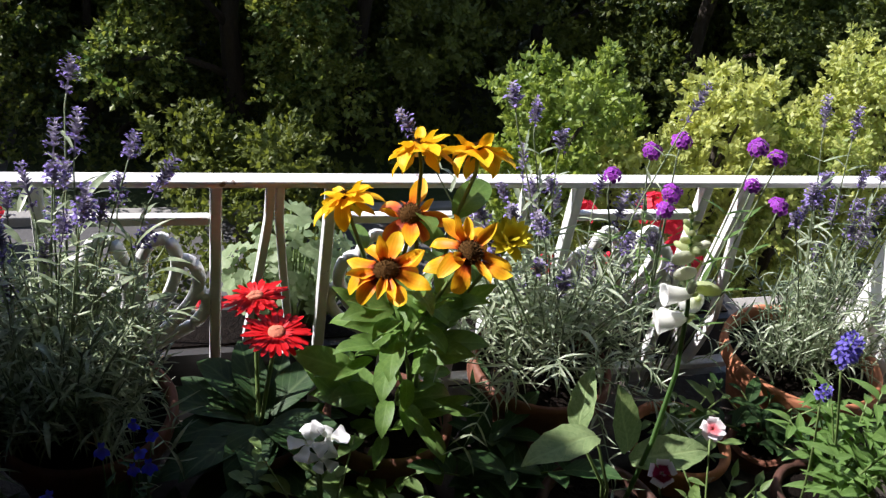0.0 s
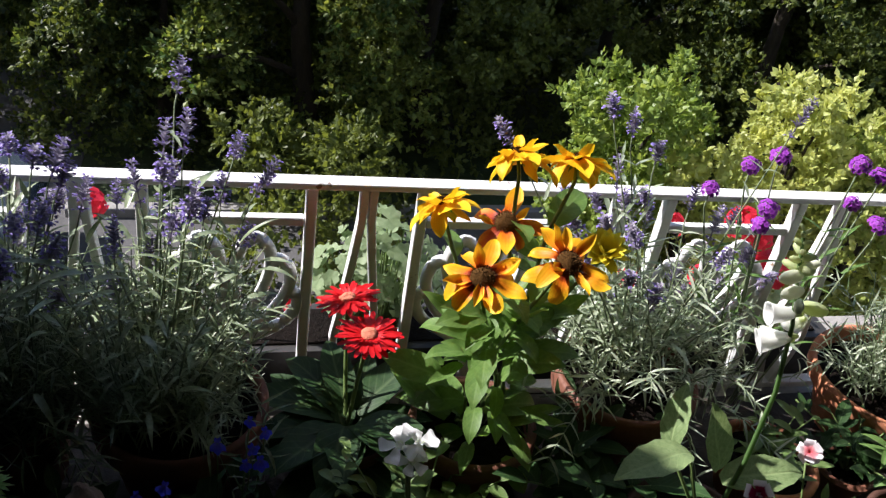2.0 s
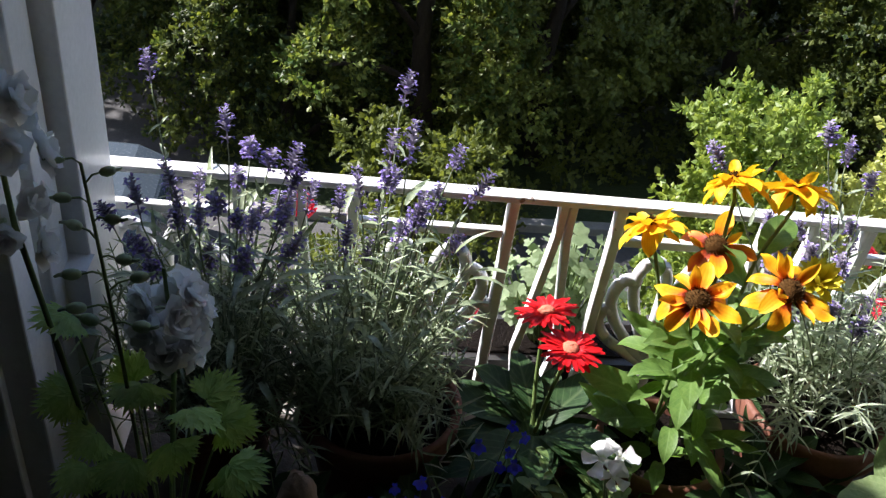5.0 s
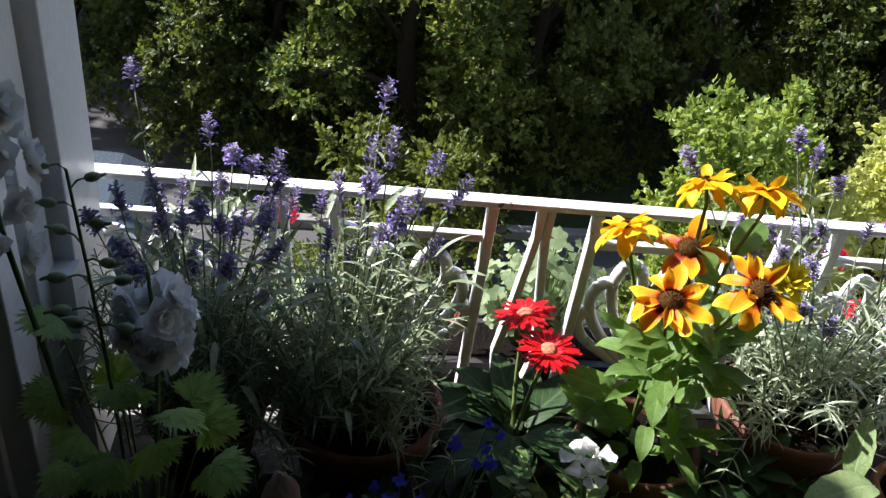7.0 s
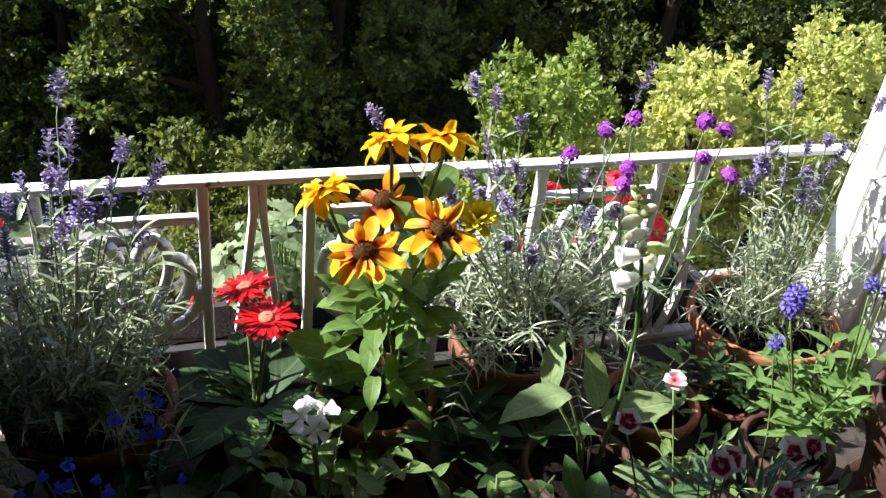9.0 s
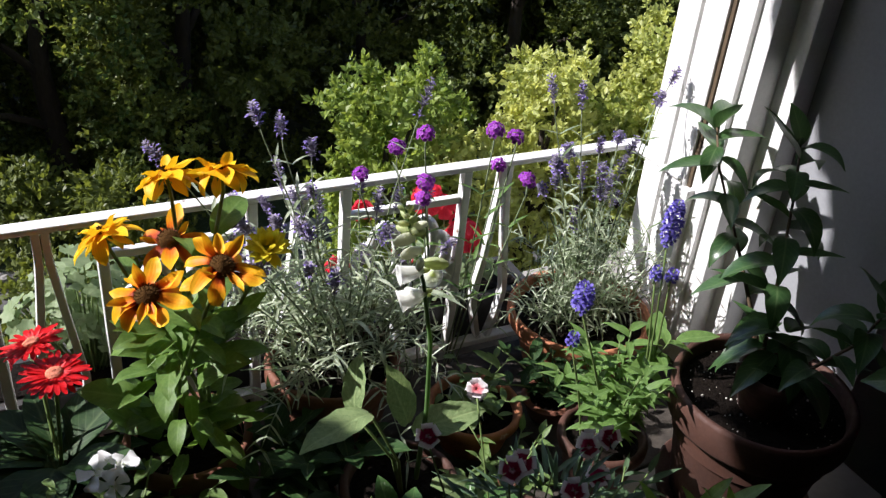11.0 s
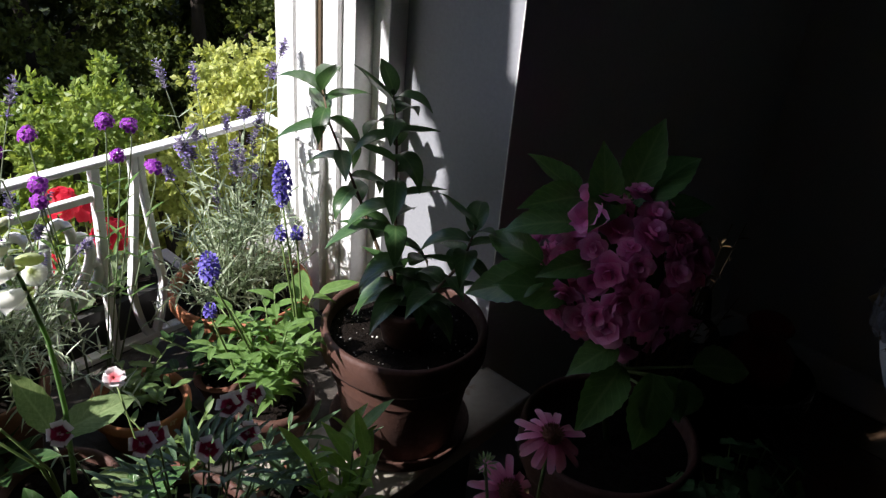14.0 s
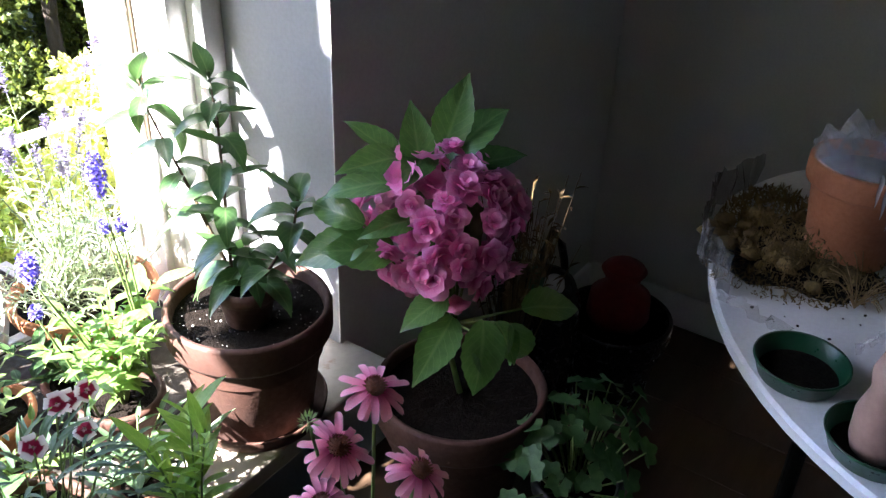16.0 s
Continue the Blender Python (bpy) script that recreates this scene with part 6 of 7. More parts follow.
def hydrangea(z):
    c = Vector((1.29, 0.285, z + 0.001))
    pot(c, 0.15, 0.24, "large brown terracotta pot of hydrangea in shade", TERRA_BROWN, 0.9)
    base = c + Vector((0, 0, 0.215))
    pl = thing("hydrangea_plant", "pink mophead hydrangea with broad green leaves", "flower", base)
    rng = random.Random(141)
    head = Vector((1.254, 0.310, 0.865)) - base
    stem_part(pl, [(0, 0, 0), Vector((-0.02, 0.02, 0.12)), head], 0.006, 0.004)
    fm = []
    for s in range(5):
        g = Geo()
        for ring, (count, size, tilt) in enumerate(((5, 0.027, 0.08), (5, 0.022, 0.45), (3, 0.015, 0.85))):
            if ring == 2 and s > 2:
                continue
            for j in range(count):
                g.blade(turn(2 * math.pi * j / count + ring * 0.6 + rng.uniform(-0.2, 0.2)) @ Matrix.Translation((0, 0, ring * 0.002)) @ Matrix.Rotation(tilt + rng.uniform(-0.18, 0.18), 4, "X"),
                        size, size * 1.02, "round", 6, rng.uniform(-0.6, 0.6), 0.2, 0.04, 0, 0.0, 0.2)
        fm.append(g.mesh("floret", HYD_PETAL))
    n = 104
    for i in range(n):
        a, u = i * 2.399 + rng.uniform(-0.15, 0.15), 1 - 2 * (i + 0.5) / n
        k = math.sqrt(1 - u * u)
        d = Vector((k * math.cos(a), k * math.sin(a), u))
        lump = 1 + 0.34 * noise.noise(d * 2.3 + Vector((3.1, 0, 0)))
        p = head + Vector((d.x * 0.108, d.y * 0.108, d.z * 0.100)) * lump * rng.uniform(0.9, 1.08)
        part("floret", fm[i % 5], pl, "", facing(p, d + Vector((rng.uniform(-0.6, 0.6), rng.uniform(-0.6, 0.6), rng.uniform(-0.5, 0.6)))) @ turn(rng.uniform(0, 1.57)) @ Matrix.Scale(rng.uniform(0.8, 1.3), 4))
    g = Geo()
    g.ball(head, 0.066, 0.9, 8, 12)
    part("head_core", g.mesh("head_core", STEM), pl)
    lm = [blade_mesh("leaf", HYD_LEAF, 0.150, w, "ovate", 16, b, f, 0.014, 0.035) for w, b, f in ((0.080, 0.5, 0.35), (0.086, 0.9, 0.25), (0.070, 1.3, 0.4))]
    spots = []
    for p, d, h, s in (((1.20, 0.36, 0.99), (0.1, 0.25, 1.0), (-0.8, -0.7, 0.3), 0.8), ((1.25, 0.34, 0.99), (0.75, -0.3, 1.0), (-0.9, 0.1, 0.4), 1.05), ((1.27, 0.37, 0.98), (1.0, -0.3, 0.45), (0, -0.1, 1), 0.85), ((1.22, 0.41, 0.985), (-0.8, 0.3, 0.15), (-0.1, -0.5, 1), 0.85), ((1.17, 0.38, 0.97), (-0.75, 0.7, 0.25), (0, -0.4, 1), 0.9),
                       ((1.24, 0.40, 0.96), (0.9, 0.5, 0.35), (0, -0.3, 1), 0.9), ((1.12, 0.39, 0.90), (-0.6, 0.7, -0.25), (-0.3, -0.6, 0.8), 1.0), ((1.14, 0.36, 0.88), (-0.75, 0.4, 0.3), (-0.4, -0.7, 0.7), 0.9),
                       ((1.12, 0.40, 0.92), (-0.5, 0.9, 0.5), (-0.6, -0.6, 0.6), 0.85), ((1.15, 0.26, 0.80), (-0.9, -0.1, -0.35), (0, -0.4, 1), 0.95), ((1.17, 0.22, 0.80), (-0.7, -0.5, -0.8), (-0.3, -0.5, 0.9), 0.95),
                       ((1.20, 0.19, 0.79), (0.1, -0.5, -1.0), (-0.5, -0.8, 0.4), 0.95), ((1.23, 0.19, 0.80), (0.8, -0.5, -0.1), (-0.2, -0.5, 1), 0.95), ((1.16, 0.22, 0.78), (-0.3, -0.6, -0.6), (-0.4, -0.6, 0.8), 0.6),
                       ((1.30, 0.32, 0.86), (1.0, 0.1, 0.15), (0, -0.3, 1), 0.8), ((1.26, 0.36, 1.0), (0.35, -0.1, 1.0), (-0.9, -0.4, 0.2), 0.95), ((1.23, 0.37, 1.0), (-0.9, -0.35, 0.25), (0, -0.3, 1), 0.75),
                       ((1.16, 0.34, 0.93), (-0.9, 0.1, 0.35), (-0.2, -0.6, 0.8), 0.75), ((1.28, 0.33, 0.97), (0.7, -0.6, 0.3), (-0.1, -0.4, 1), 0.8), ((1.19, 0.21, 0.79), (-0.15, -0.7, -0.5), (-0.4, -0.7, 0.6), 0.6), ((1.28, 0.38, 0.88), (0.6, 0.8, 0.2), (0, 0, 1), 0.9), ((1.22, 0.42, 0.98), (0.0, 0.9, 0.6), (0, -0.5, 1), 0.85), ((1.16, 0.28, 0.82), (-1.0, 0.2, 0.05), (0, -0.4, 1), 0.7)):
        p = Vector(p) + Vector((0.02, -0.028, -0.026)) - base
        spots.append((p, d, h, s * 0.84))
        stem_part(pl, curve_pts((head.x * 0.4, head.y * 0.4, head.z * 0.45), p, (0, 0, 0), 4), 0.003, 0.002, None, "leaf_stalk", 5)
    leaves_on(pl, lm, spots, rng)


def echinacea(z):
    c = Vector((0.93, 0.20, z + 0.001))
    pot(c, 0.085, 0.15, "small dark pot of coneflowers in shade", TERRA_DARK)
    base = c + Vector((0, 0, 0.13))
    pl = thing("purple_coneflower", "purple coneflower with drooping pink petals", "flower", base)
    rng = random.Random(151)
    pm = [blade_mesh("petal", ECH_PETAL, ln, 0.0100, "daisy", 8, b, 0.3, 0.008) for ln, b in ((0.037, 0.3), (0.034, 0.7), (0.036, 1.1))]
    for p, d, s in (((0.920, 0.178, 0.838), (-0.15, -0.25, 1), 1.0), ((0.862, 0.188, 0.782), (-0.1, -0.5, 0.9), 1.05), ((0.905, 0.10, 0.762), (0.1, -0.4, 0.9), 1.0), ((0.80, 0.16, 0.760), (-0.2, -0.3, 0.9), 0.9)):
        p = Vector(p) - base
        g = Geo()
        g.ball((0, 0, 0.003), 0.0115, 0.8, 7, 14, 0.1, rng)
        for i in range(70):
            a, u = i * 2.399, 1 - (i + 0.5) / 70
            k = math.sqrt(max(0, 1 - u * u))
            dd = Vector((k * math.cos(a), k * math.sin(a), u * 0.8))
            g.blade(aim(dd * 0.0105 + Vector((0, 0, 0.003)), dd + Vector((0, 0, 0.3))), 0.006, 0.0022, "strap", 2, 0, 0.5)
        h = part("flower", g.mesh("cone", CONE_ORANGE), pl, "pink bloom with a spiny orange-brown cone", facing(p, d) @ Matrix.Scale(s, 4))
        petals(h, pm, 20, rng, -0.14, ring=0.009, loose=0.2, jitter=0.2)
        stem_part(pl, curve_pts((p.x * 0.3, p.y * 0.3, 0), p - Vector(d).normalized() * 0.006, (0, 0, 0), 6), 0.003, 0.0024)
    g = Geo()
    for i in range(40):
        a, u = i * 2.399, 1 - 2 * (i + 0.5) / 40
        k = math.sqrt(1 - u * u)
        dd = Vector((k * math.cos(a), k * math.sin(a), u + 0.3))
        g.blade(aim(dd * 0.006, dd), 0.009, 0.003, "lance", 2, -0.4, 0.3)
    bp = Vector((0.828, 0.20, 0.84)) - base
    part("bud", g.mesh("bud", FOX_LEAF), pl, "green spiny bud", facing(bp, (0, -0.2, 1)))
    stem_part(pl, curve_pts((-0.02, 0, 0), bp, (0, 0, 0), 5), 0.0025, 0.002)
    lm = [blade_mesh("leaf", DARK_LEAF, 0.11, 0.042, "lance", 7, b, 0.25, 0.01) for b in (0.4, 0.8)]
    sp = ring_leaves(rng, (-0.02, -0.01, 0.06), 14, 0.35, 1.0, (0.6, 1.0), (0.0, 0.12), 0.015)
    leaves_on(pl, lm, sp, rng)
    g = Geo()
    g.box((-0.03, -0.0008, 0), (0.03, 0.0008, 0.085))
    tag = solid("plant_label", g, plain("pale_blue_card", (0.55, 0.66, 0.70), 0.5, 0.9, 20, 90, 0.1), "pale blue plant label stuck in a pot", "plant label")
    tag.matrix_world = aim((0.962, 0.125, z + 0.14), (0.25, 0.2, 1.0), (-0.4, -0.8, 0.3)) @ Matrix.Rotation(radians(-90), 4, "X")


def indoor_geranium(z):
    # indoor copy of the pelargonium leaf with shade put into its green
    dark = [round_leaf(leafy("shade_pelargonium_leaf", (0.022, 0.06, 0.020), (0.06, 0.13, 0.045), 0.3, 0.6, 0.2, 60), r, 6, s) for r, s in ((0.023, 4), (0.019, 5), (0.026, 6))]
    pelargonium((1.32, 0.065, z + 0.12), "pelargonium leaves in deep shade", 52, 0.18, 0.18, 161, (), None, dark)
    pot((1.32, 0.06, z + 0.001), 0.08, 0.13, "dark plastic pot of pelargonium", plain("black_plastic", (0.02, 0.02, 0.022), 0.4, 0.7, 20, 80, 0.1), 0.9, False, "plastic_pot")


def corner_clutter():
    black = plain("black_glazed", (0.012, 0.012, 0.014), 0.25, 0.7, 12, 60, 0.1)
    green = plain("green_plastic", (0.012, 0.11, 0.05), 0.35, 0.7, 12, 60, 0.1)
    red = plain("red_glazed", (0.26, 0.018, 0.020), 0.6, 0.6, 14, 60, 0.2)
    can = thing("watering_can", "black watering can with a green nozzle on the floor", "watering can", (1.95, 0.47, FLOOR + 0.003))
    g = Geo()
    g.lathe([(0, 0), (0.105, 0), (0.11, 0.01), (0.105, 0.38), (0.085, 0.43), (0.05, 0.44), (0.048, 0.43), (0, 0.42)], 30)
    part("body", g.mesh("body", black), can)
    g = Geo()
    g.tube(curve_pts((0.09, 0.0, 0.18), (0.14, 0.02, 0.46), (0.05, 0, 0.0), 6) + [Vector((0.08, 0.02, 0.53)), Vector((0.02, 0.01, 0.50)), Vector((0.0, 0.0, 0.44))], 0.011, 0.011, 8)
    part("handle", g.mesh("handle", black), can)
    g = Geo()
    g.tube(curve_pts((-0.09, -0.02, 0.12), (-0.165, -0.065, 0.53), (-0.02, 0, -0.02), 7), 0.02, 0.012, 9)
    part("spout", g.mesh("spout", black), can)
    g = Geo()
    g.lathe([(0, -0.02), (0.013, -0.02), (0.017, 0.0), (0.019, 0.035), (0.015, 0.04), (0, 0.038)], 16, 0, (-0.168, -0.067, 0.535))
    part("nozzle", g.mesh("nozzle", green), can, "bright green nozzle")
    # white piece added where the dark body shows a bright glint
    g = Geo()
    g.lathe([(0, 0), (0.024, 0), (0.026, 0.006), (0.024, 0.026), (0.016, 0.034), (0, 0.035)], 16, 0, (-0.02, -0.045, 0.435))
    part("cap", g.mesh("cap", plain("white_plastic", (0.75, 0.75, 0.72), 0.3, 0.9, 10, 60, 0.1)), can, "white cap in place of a bright glint")
    pot((2.17, 0.34, FLOOR + 0.003), 0.15, 0.26, "black pot on the floor by the baseboard", black, 0.9, False, "glazed_pot")
    jar = thing("red_jar", "red glazed jar standing in the black pot", "jar", (2.17, 0.34, FLOOR + 0.24))
    g = Geo()
    g.lathe([(0, 0), (0.07, 0), (0.085, 0.03), (0.08, 0.09), (0.05, 0.115), (0.045, 0.14), (0.06, 0.165), (0.055, 0.17), (0, 0.168)], 28)
    part("body", g.mesh("body", red), jar)
    g = Geo()
    g.lathe([(0, 0.168), (0.05, 0.168), (0.052, 0.176), (0.03, 0.190), (0.012, 0.194), (0, 0.195)], 24)
    part("lid", g.mesh("lid", red), jar)
    dry = thing("dried_plant", "brown dried plant behind the hydrangea", "plant", (1.72, 0.42, FLOOR + 0.25))
    pot((1.72, 0.42, FLOOR + 0.002), 0.12, 0.27, "dark pot with a dried plant", black, 0.9, False, "glazed_pot")
    rng = random.Random(171)
    g = Geo()
    for i in range(60):
        a, q = i * 2.399, rng.random()
        e = Vector((math.cos(a) * 0.16 * q, math.sin(a) * 0.13 * q, 0.40 + 0.16 * rng.random()))
        g.tube(curve_pts((0, 0, -0.02), e, (0, 0, 0.02), 5), 0.0016, 0.001, 4)
        for _ in range(5):
            g.blade(aim(e * rng.uniform(0.6, 1), (rng.uniform(-1, 1), rng.uniform(-1, 1), rng.uniform(-0.4, 1))), 0.03, 0.009, "lance", 3, 0.8, 0.4)
    part("foliage", g.mesh("foliage", leafy("dried_leaf", (0.06, 0.04, 0.02), (0.14, 0.09, 0.04), 0.1, 0.8, 0.1, 60)), dry, kind="stuff")


# ---- table ----
TABLE_Z = 0.654


def table():
    white = plain("white_laminate", (0.74, 0.75, 0.78), 0.4, 0.93, 5, 120, 0.06)
    # leg colour near black, standing in for the shade under the table
    shade_dark_metal = plain("shade_dark_metal", (0.02, 0.02, 0.022), 0.5, 0.7, 20, 80, 0.1, metal=0.8)
    c = Vector((2.05, -0.62, 0))
    t = thing("oval_table", "white oval laminate table scattered with soil crumbs", "table", (c.x, c.y, FLOOR + 0.002))
    h = TABLE_Z - FLOOR - 0.002
    g = Geo()
    n = 72
    prof = ((0.985, h - 0.028), (1.0, h - 0.022), (1.0, h - 0.006), (0.992, h), (0.0, h), (0.0, h - 0.028))
    vs, fs = [], []
    for k, z in prof:
        for j in range(n):
            w = 2 * math.pi * j / n
            cw, sw = math.cos(w), math.sin(w)
            vs.append(((0.80 if cw < 0 else 0.52) * cw * k, (0.738 if sw < 0 else 0.70) * sw * k, z))
    for i in range(len(prof) - 1):
        for j in range(n):
            fs.append((i * n + j, i * n + (j + 1) % n, (i + 1) * n + (j + 1) % n, (i + 1) * n + j))
    g.add(vs, fs)
    part("tabletop", g.mesh("tabletop", white, False), t)
    for x, y in ((-0.02, 0.42), (0.32, 0.30), (-0.3, -0.45), (0.25, -0.5)):
        g = Geo()
        g.tube([(x, y, 0), (x, y, h - 0.028)], 0.02, 0.022, 12)
        part("leg", g.mesh("leg", shade_dark_metal), t, "table leg darkened to sink into shade")
    rng = random.Random(181)
    g = Geo()
    for _ in range(90):
        a, q = rng.uniform(0, 6.28), 0.5 * math.sqrt(rng.random())
        g.ball((1.85 + math.cos(a) * q * 0.6, -0.30 + math.sin(a) * q * 0.6, TABLE_Z + 0.0012), rng.uniform(0.0012, 0.004), 0.6, 3, 5, 0.3, rng)
    solid("soil_crumbs", g, SOIL, "dark crumbs of soil on the table", "soil", kind="stuff", smooth=True)
    green = plain("dark_green_plastic", (0.007, 0.06, 0.028), 0.3, 0.7, 14, 60, 0.1)
    def saucer(x, y, r, label):
        s = thing("plant_saucer", label, "saucer", (x, y, TABLE_Z + 0.001))
        g = Geo()
        g.lathe([(0, 0), (r * 0.82, 0), (r * 0.86, 0.003), (r, 0.030), (r * 1.03, 0.032), (r * 1.02, 0.035), (r * 0.97, 0.033), (r * 0.84, 0.006), (0, 0.005)], 44)
        part("dish", g.mesh("dish", green), s)
        g = Geo()
        g.lathe([(0, 0.0075), (r * 0.5, 0.0085), (r * 0.8, 0.0072), (r * 0.85, 0.0062), (r * 0.8, 0.0055), (0, 0.0055)], 32)
        part("soil_film", g.mesh("soil_film", SOIL), s, "thin layer of dark damp soil")
        return s
    saucer(1.507, -0.200, 0.072, "round green plastic saucer with dark soil residue")
    saucer(1.398, -0.335, 0.072, "green plastic saucer under a clay vase")
    v = thing("clay_vase", "narrow pinkish clay vase in a green saucer", "vase", (1.398, -0.335, TABLE_Z + 0.0085))
    g = Geo()
    g.lathe([(0, 0), (0.034, 0), (0.04, 0.02), (0.042, 0.06), (0.032, 0.10), (0.038, 0.13), (0.03, 0.16), (0.026, 0.158), (0.022, 0.12), (0.0, 0.11)], 28)
    part("body", g.mesh("body", plain("pinkish_clay", (0.42, 0.25, 0.2), 0.5, 0.7, 20, 90, 0.2)), v)
    g = Geo()
    g.lathe([(0.022, 0.150), (0.028, 0.158), (0.034, 0.178), (0.031, 0.18), (0.024, 0.165), (0, 0.16)], 24)
    part("collar", g.mesh("collar", plain("yellowish_clay", (0.36, 0.30, 0.10), 0.5, 0.7, 20, 90, 0.2)), v, "yellowish collar")
    pot((1.945, -0.17, TABLE_Z + 0.001), 0.108, 0.20, "terracotta pot with a clear plastic bag tied round its rim", TERRA_PLAIN, 0.85)
    film = plain("clear_film", (0.72, 0.72, 0.78), 0.15, 0.95, 10, 60, 0.6, dist=0.006)
    fp = film.node_tree.nodes["Principled BSDF"]
    fp.inputs["Alpha"].default_value = 0.24
    smoky = plain("smoky_film", (0.16, 0.16, 0.17), 0.15, 0.8, 30, 60, 0.6, dist=0.006)
    smoky.node_tree.nodes["Principled BSDF"].inputs["Alpha"].default_value = 0.7
    bag = thing("plastic_bag", "crumpled clear plastic bag in the pot's mouth", "plastic bag", (1.945, -0.17, TABLE_Z + 0.195))
    g = Geo()
    vs, fs = [], []
    n = 40
    for i, (r, z) in enumerate(((0.09, -0.03), (0.098, 0.0), (0.106, 0.008), (0.092, 0.03), (0.07, 0.012), (0.062, 0.055), (0.03, 0.025))):
        for j in range(n):
            w = 2 * math.pi * j / n
            k = r + rng.uniform(-0.014, 0.012) * (i > 1)
            vs.append((k * math.cos(w), k * math.sin(w), z + (rng.uniform(-0.012, 0.016) + 0.022 * math.sin(3 * w + i) * math.sin(w + 0.7)) * (i > 1)))
    for i in range(6):
        for j in range(n):
            fs.append((i * n + j, i * n + (j + 1) % n, (i + 1) * n + (j + 1) % n, (i + 1) * n + j))
    g.add(vs, fs)
    part("film", g.mesh("film", film), bag)
    g = Geo()
    for k in range(3):
        g.blade(aim((-0.100 - 0.003 * k, -0.055 + 0.012 * k, 0.028), (-0.16 - 0.05 * k, -0.10, -1.0), (-1, -0.6, 0)), 0.10 - 0.02 * k, 0.010, "strap", 8, 0.15, 0.7, 0.03)
    tie = plain("milky_film", (0.66, 0.66, 0.74), 0.2, 0.95, 10, 60, 0.6, dist=0.006)
    tie.node_tree.nodes["Principled BSDF"].inputs["Alpha"].default_value = 0.75
    part("tie", g.mesh("tie", tie), bag, "twisted plastic tails")
    tray = thing("moss_tray", "clear tray of dry moss and compost under crumpled film", "tray", (1.84, -0.06, TABLE_Z + 0.001))
    g = Geo()
    for i in range(2400):
        a, q = rng.uniform(0, 6.28), rng.random() ** 0.7
        p = Vector((math.cos(a) * q * 0.15 - math.sin(a) * q * 0.05, math.sin(a) * q * 0.17 - 0.06, 0.002 + rng.random() * 0.05 * (1.1 - q) * (1 + 0.6 * math.sin(a * 5))))
        g.blade(aim(p, (rng.uniform(-1, 1), rng.uniform(-1, 1), rng.uniform(-0.2, 0.8))), rng.uniform(0.007, 0.019), rng.uniform(0.002, 0.005), "lance", 4, rng.uniform(-2, 2.8), 0.4)
    for i in range(1500):
        a, q = rng.uniform(0, 6.28), math.sqrt(rng.random())
        p = Vector((0.15 + math.cos(a) * q * 0.16, 0.055 + math.sin(a) * q * 0.085, 0.002 + rng.random() * 0.045 * (1.1 - q)))
        g.blade(aim(p, (rng.uniform(-1, 1), rng.uniform(-1, 1), rng.uniform(-0.3, 0.6))), rng.uniform(0.009, 0.024), rng.uniform(0.003, 0.007), "lance", 4, rng.uniform(-2, 2.8), 0.4)
    for i in range(60):
        a, q = rng.uniform(0, 6.28), math.sqrt(rng.random())
        g.ball((math.cos(a) * q * 0.15 + 0.05, math.sin(a) * q * 0.15 - 0.02, 0.008), rng.uniform(0.012, 0.03), 0.7, 5, 8, 0.3, rng)
    base = Geo()
    vs = [(0.03, -0.03, 0.014)]
    for j in range(48):
        w = 2 * math.pi * j / 48
        k = 1 + 0.13 * math.sin(3 * w + 1) + 0.06 * math.sin(7 * w) + rng.uniform(-0.03, 0.03)
        vs.append((0.03 + math.cos(w) * k * 0.15, -0.035 + math.sin(w) * k * 0.15, 0.003))
    base.add(vs, [(0, 1 + j, 1 + (j + 1) % 48) for j in range(48)])
    part("compost", base.mesh("compost", SOIL), tray, "dark dry compost")
    part("moss", g.mesh("moss", leafy("dry_moss", (0.05, 0.034, 0.014), (0.19, 0.135, 0.05), 0.1, 0.85, 0.0, 90)), tray, kind="stuff")
    g = Geo()
    for (x0, y0, x1, y1) in ((-0.06, 0.125, 0.14, 0.165), (0.14, 0.165, 0.30, 0.12), (-0.18, 0.03, -0.06, 0.125), (-0.24, -0.10, -0.20, 0.04), (-0.22, -0.20, -0.10, -0.26), (-0.10, -0.26, 0.03, -0.24)):
        m = 14
        vs = []
        for i in range(m + 1):
            u = i / m
            for z in ((0.0, 0.04, 0.075) if y1 > 0.1 else (0.0, 0.012, 0.02)):
                vs.append((x0 + (x1 - x0) * u + rng.uniform(-0.006, 0.006), y0 + (y1 - y0) * u + rng.uniform(-0.008, 0.008), z + rng.uniform(-0.004, 0.01)))
        g = Geo()
        g.add(vs, [(i * 3 + k, i * 3 + 3 + k, i * 3 + 4 + k, i * 3 + 1 + k) for i in range(m) for k in (0, 1)])
        part("film", g.mesh("film", smoky if y1 > 0.1 else film, False), tray, "crumpled clear film")
    g = Geo()
    for i in range(26):
        a = rng.uniform(0, 6.28)
        e = Vector((math.cos(a) * 0.07, math.sin(a) * 0.06, 0.03 + 0.06 * rng.random()))
        g.tube(curve_pts((0, 0, 0), e, (0, 0, 0.02), 6), 0.0011, 0.0008, 4)
    solid("dry_roots", g, plain("dry_root", (0.26, 0.17, 0.07), 0.8, 0.6, 40, 120, 0.3), "tangle of dry pale roots on the table", "roots", kind="stuff", smooth=True, loc=(1.76, -0.23, TABLE_Z + 0.002))


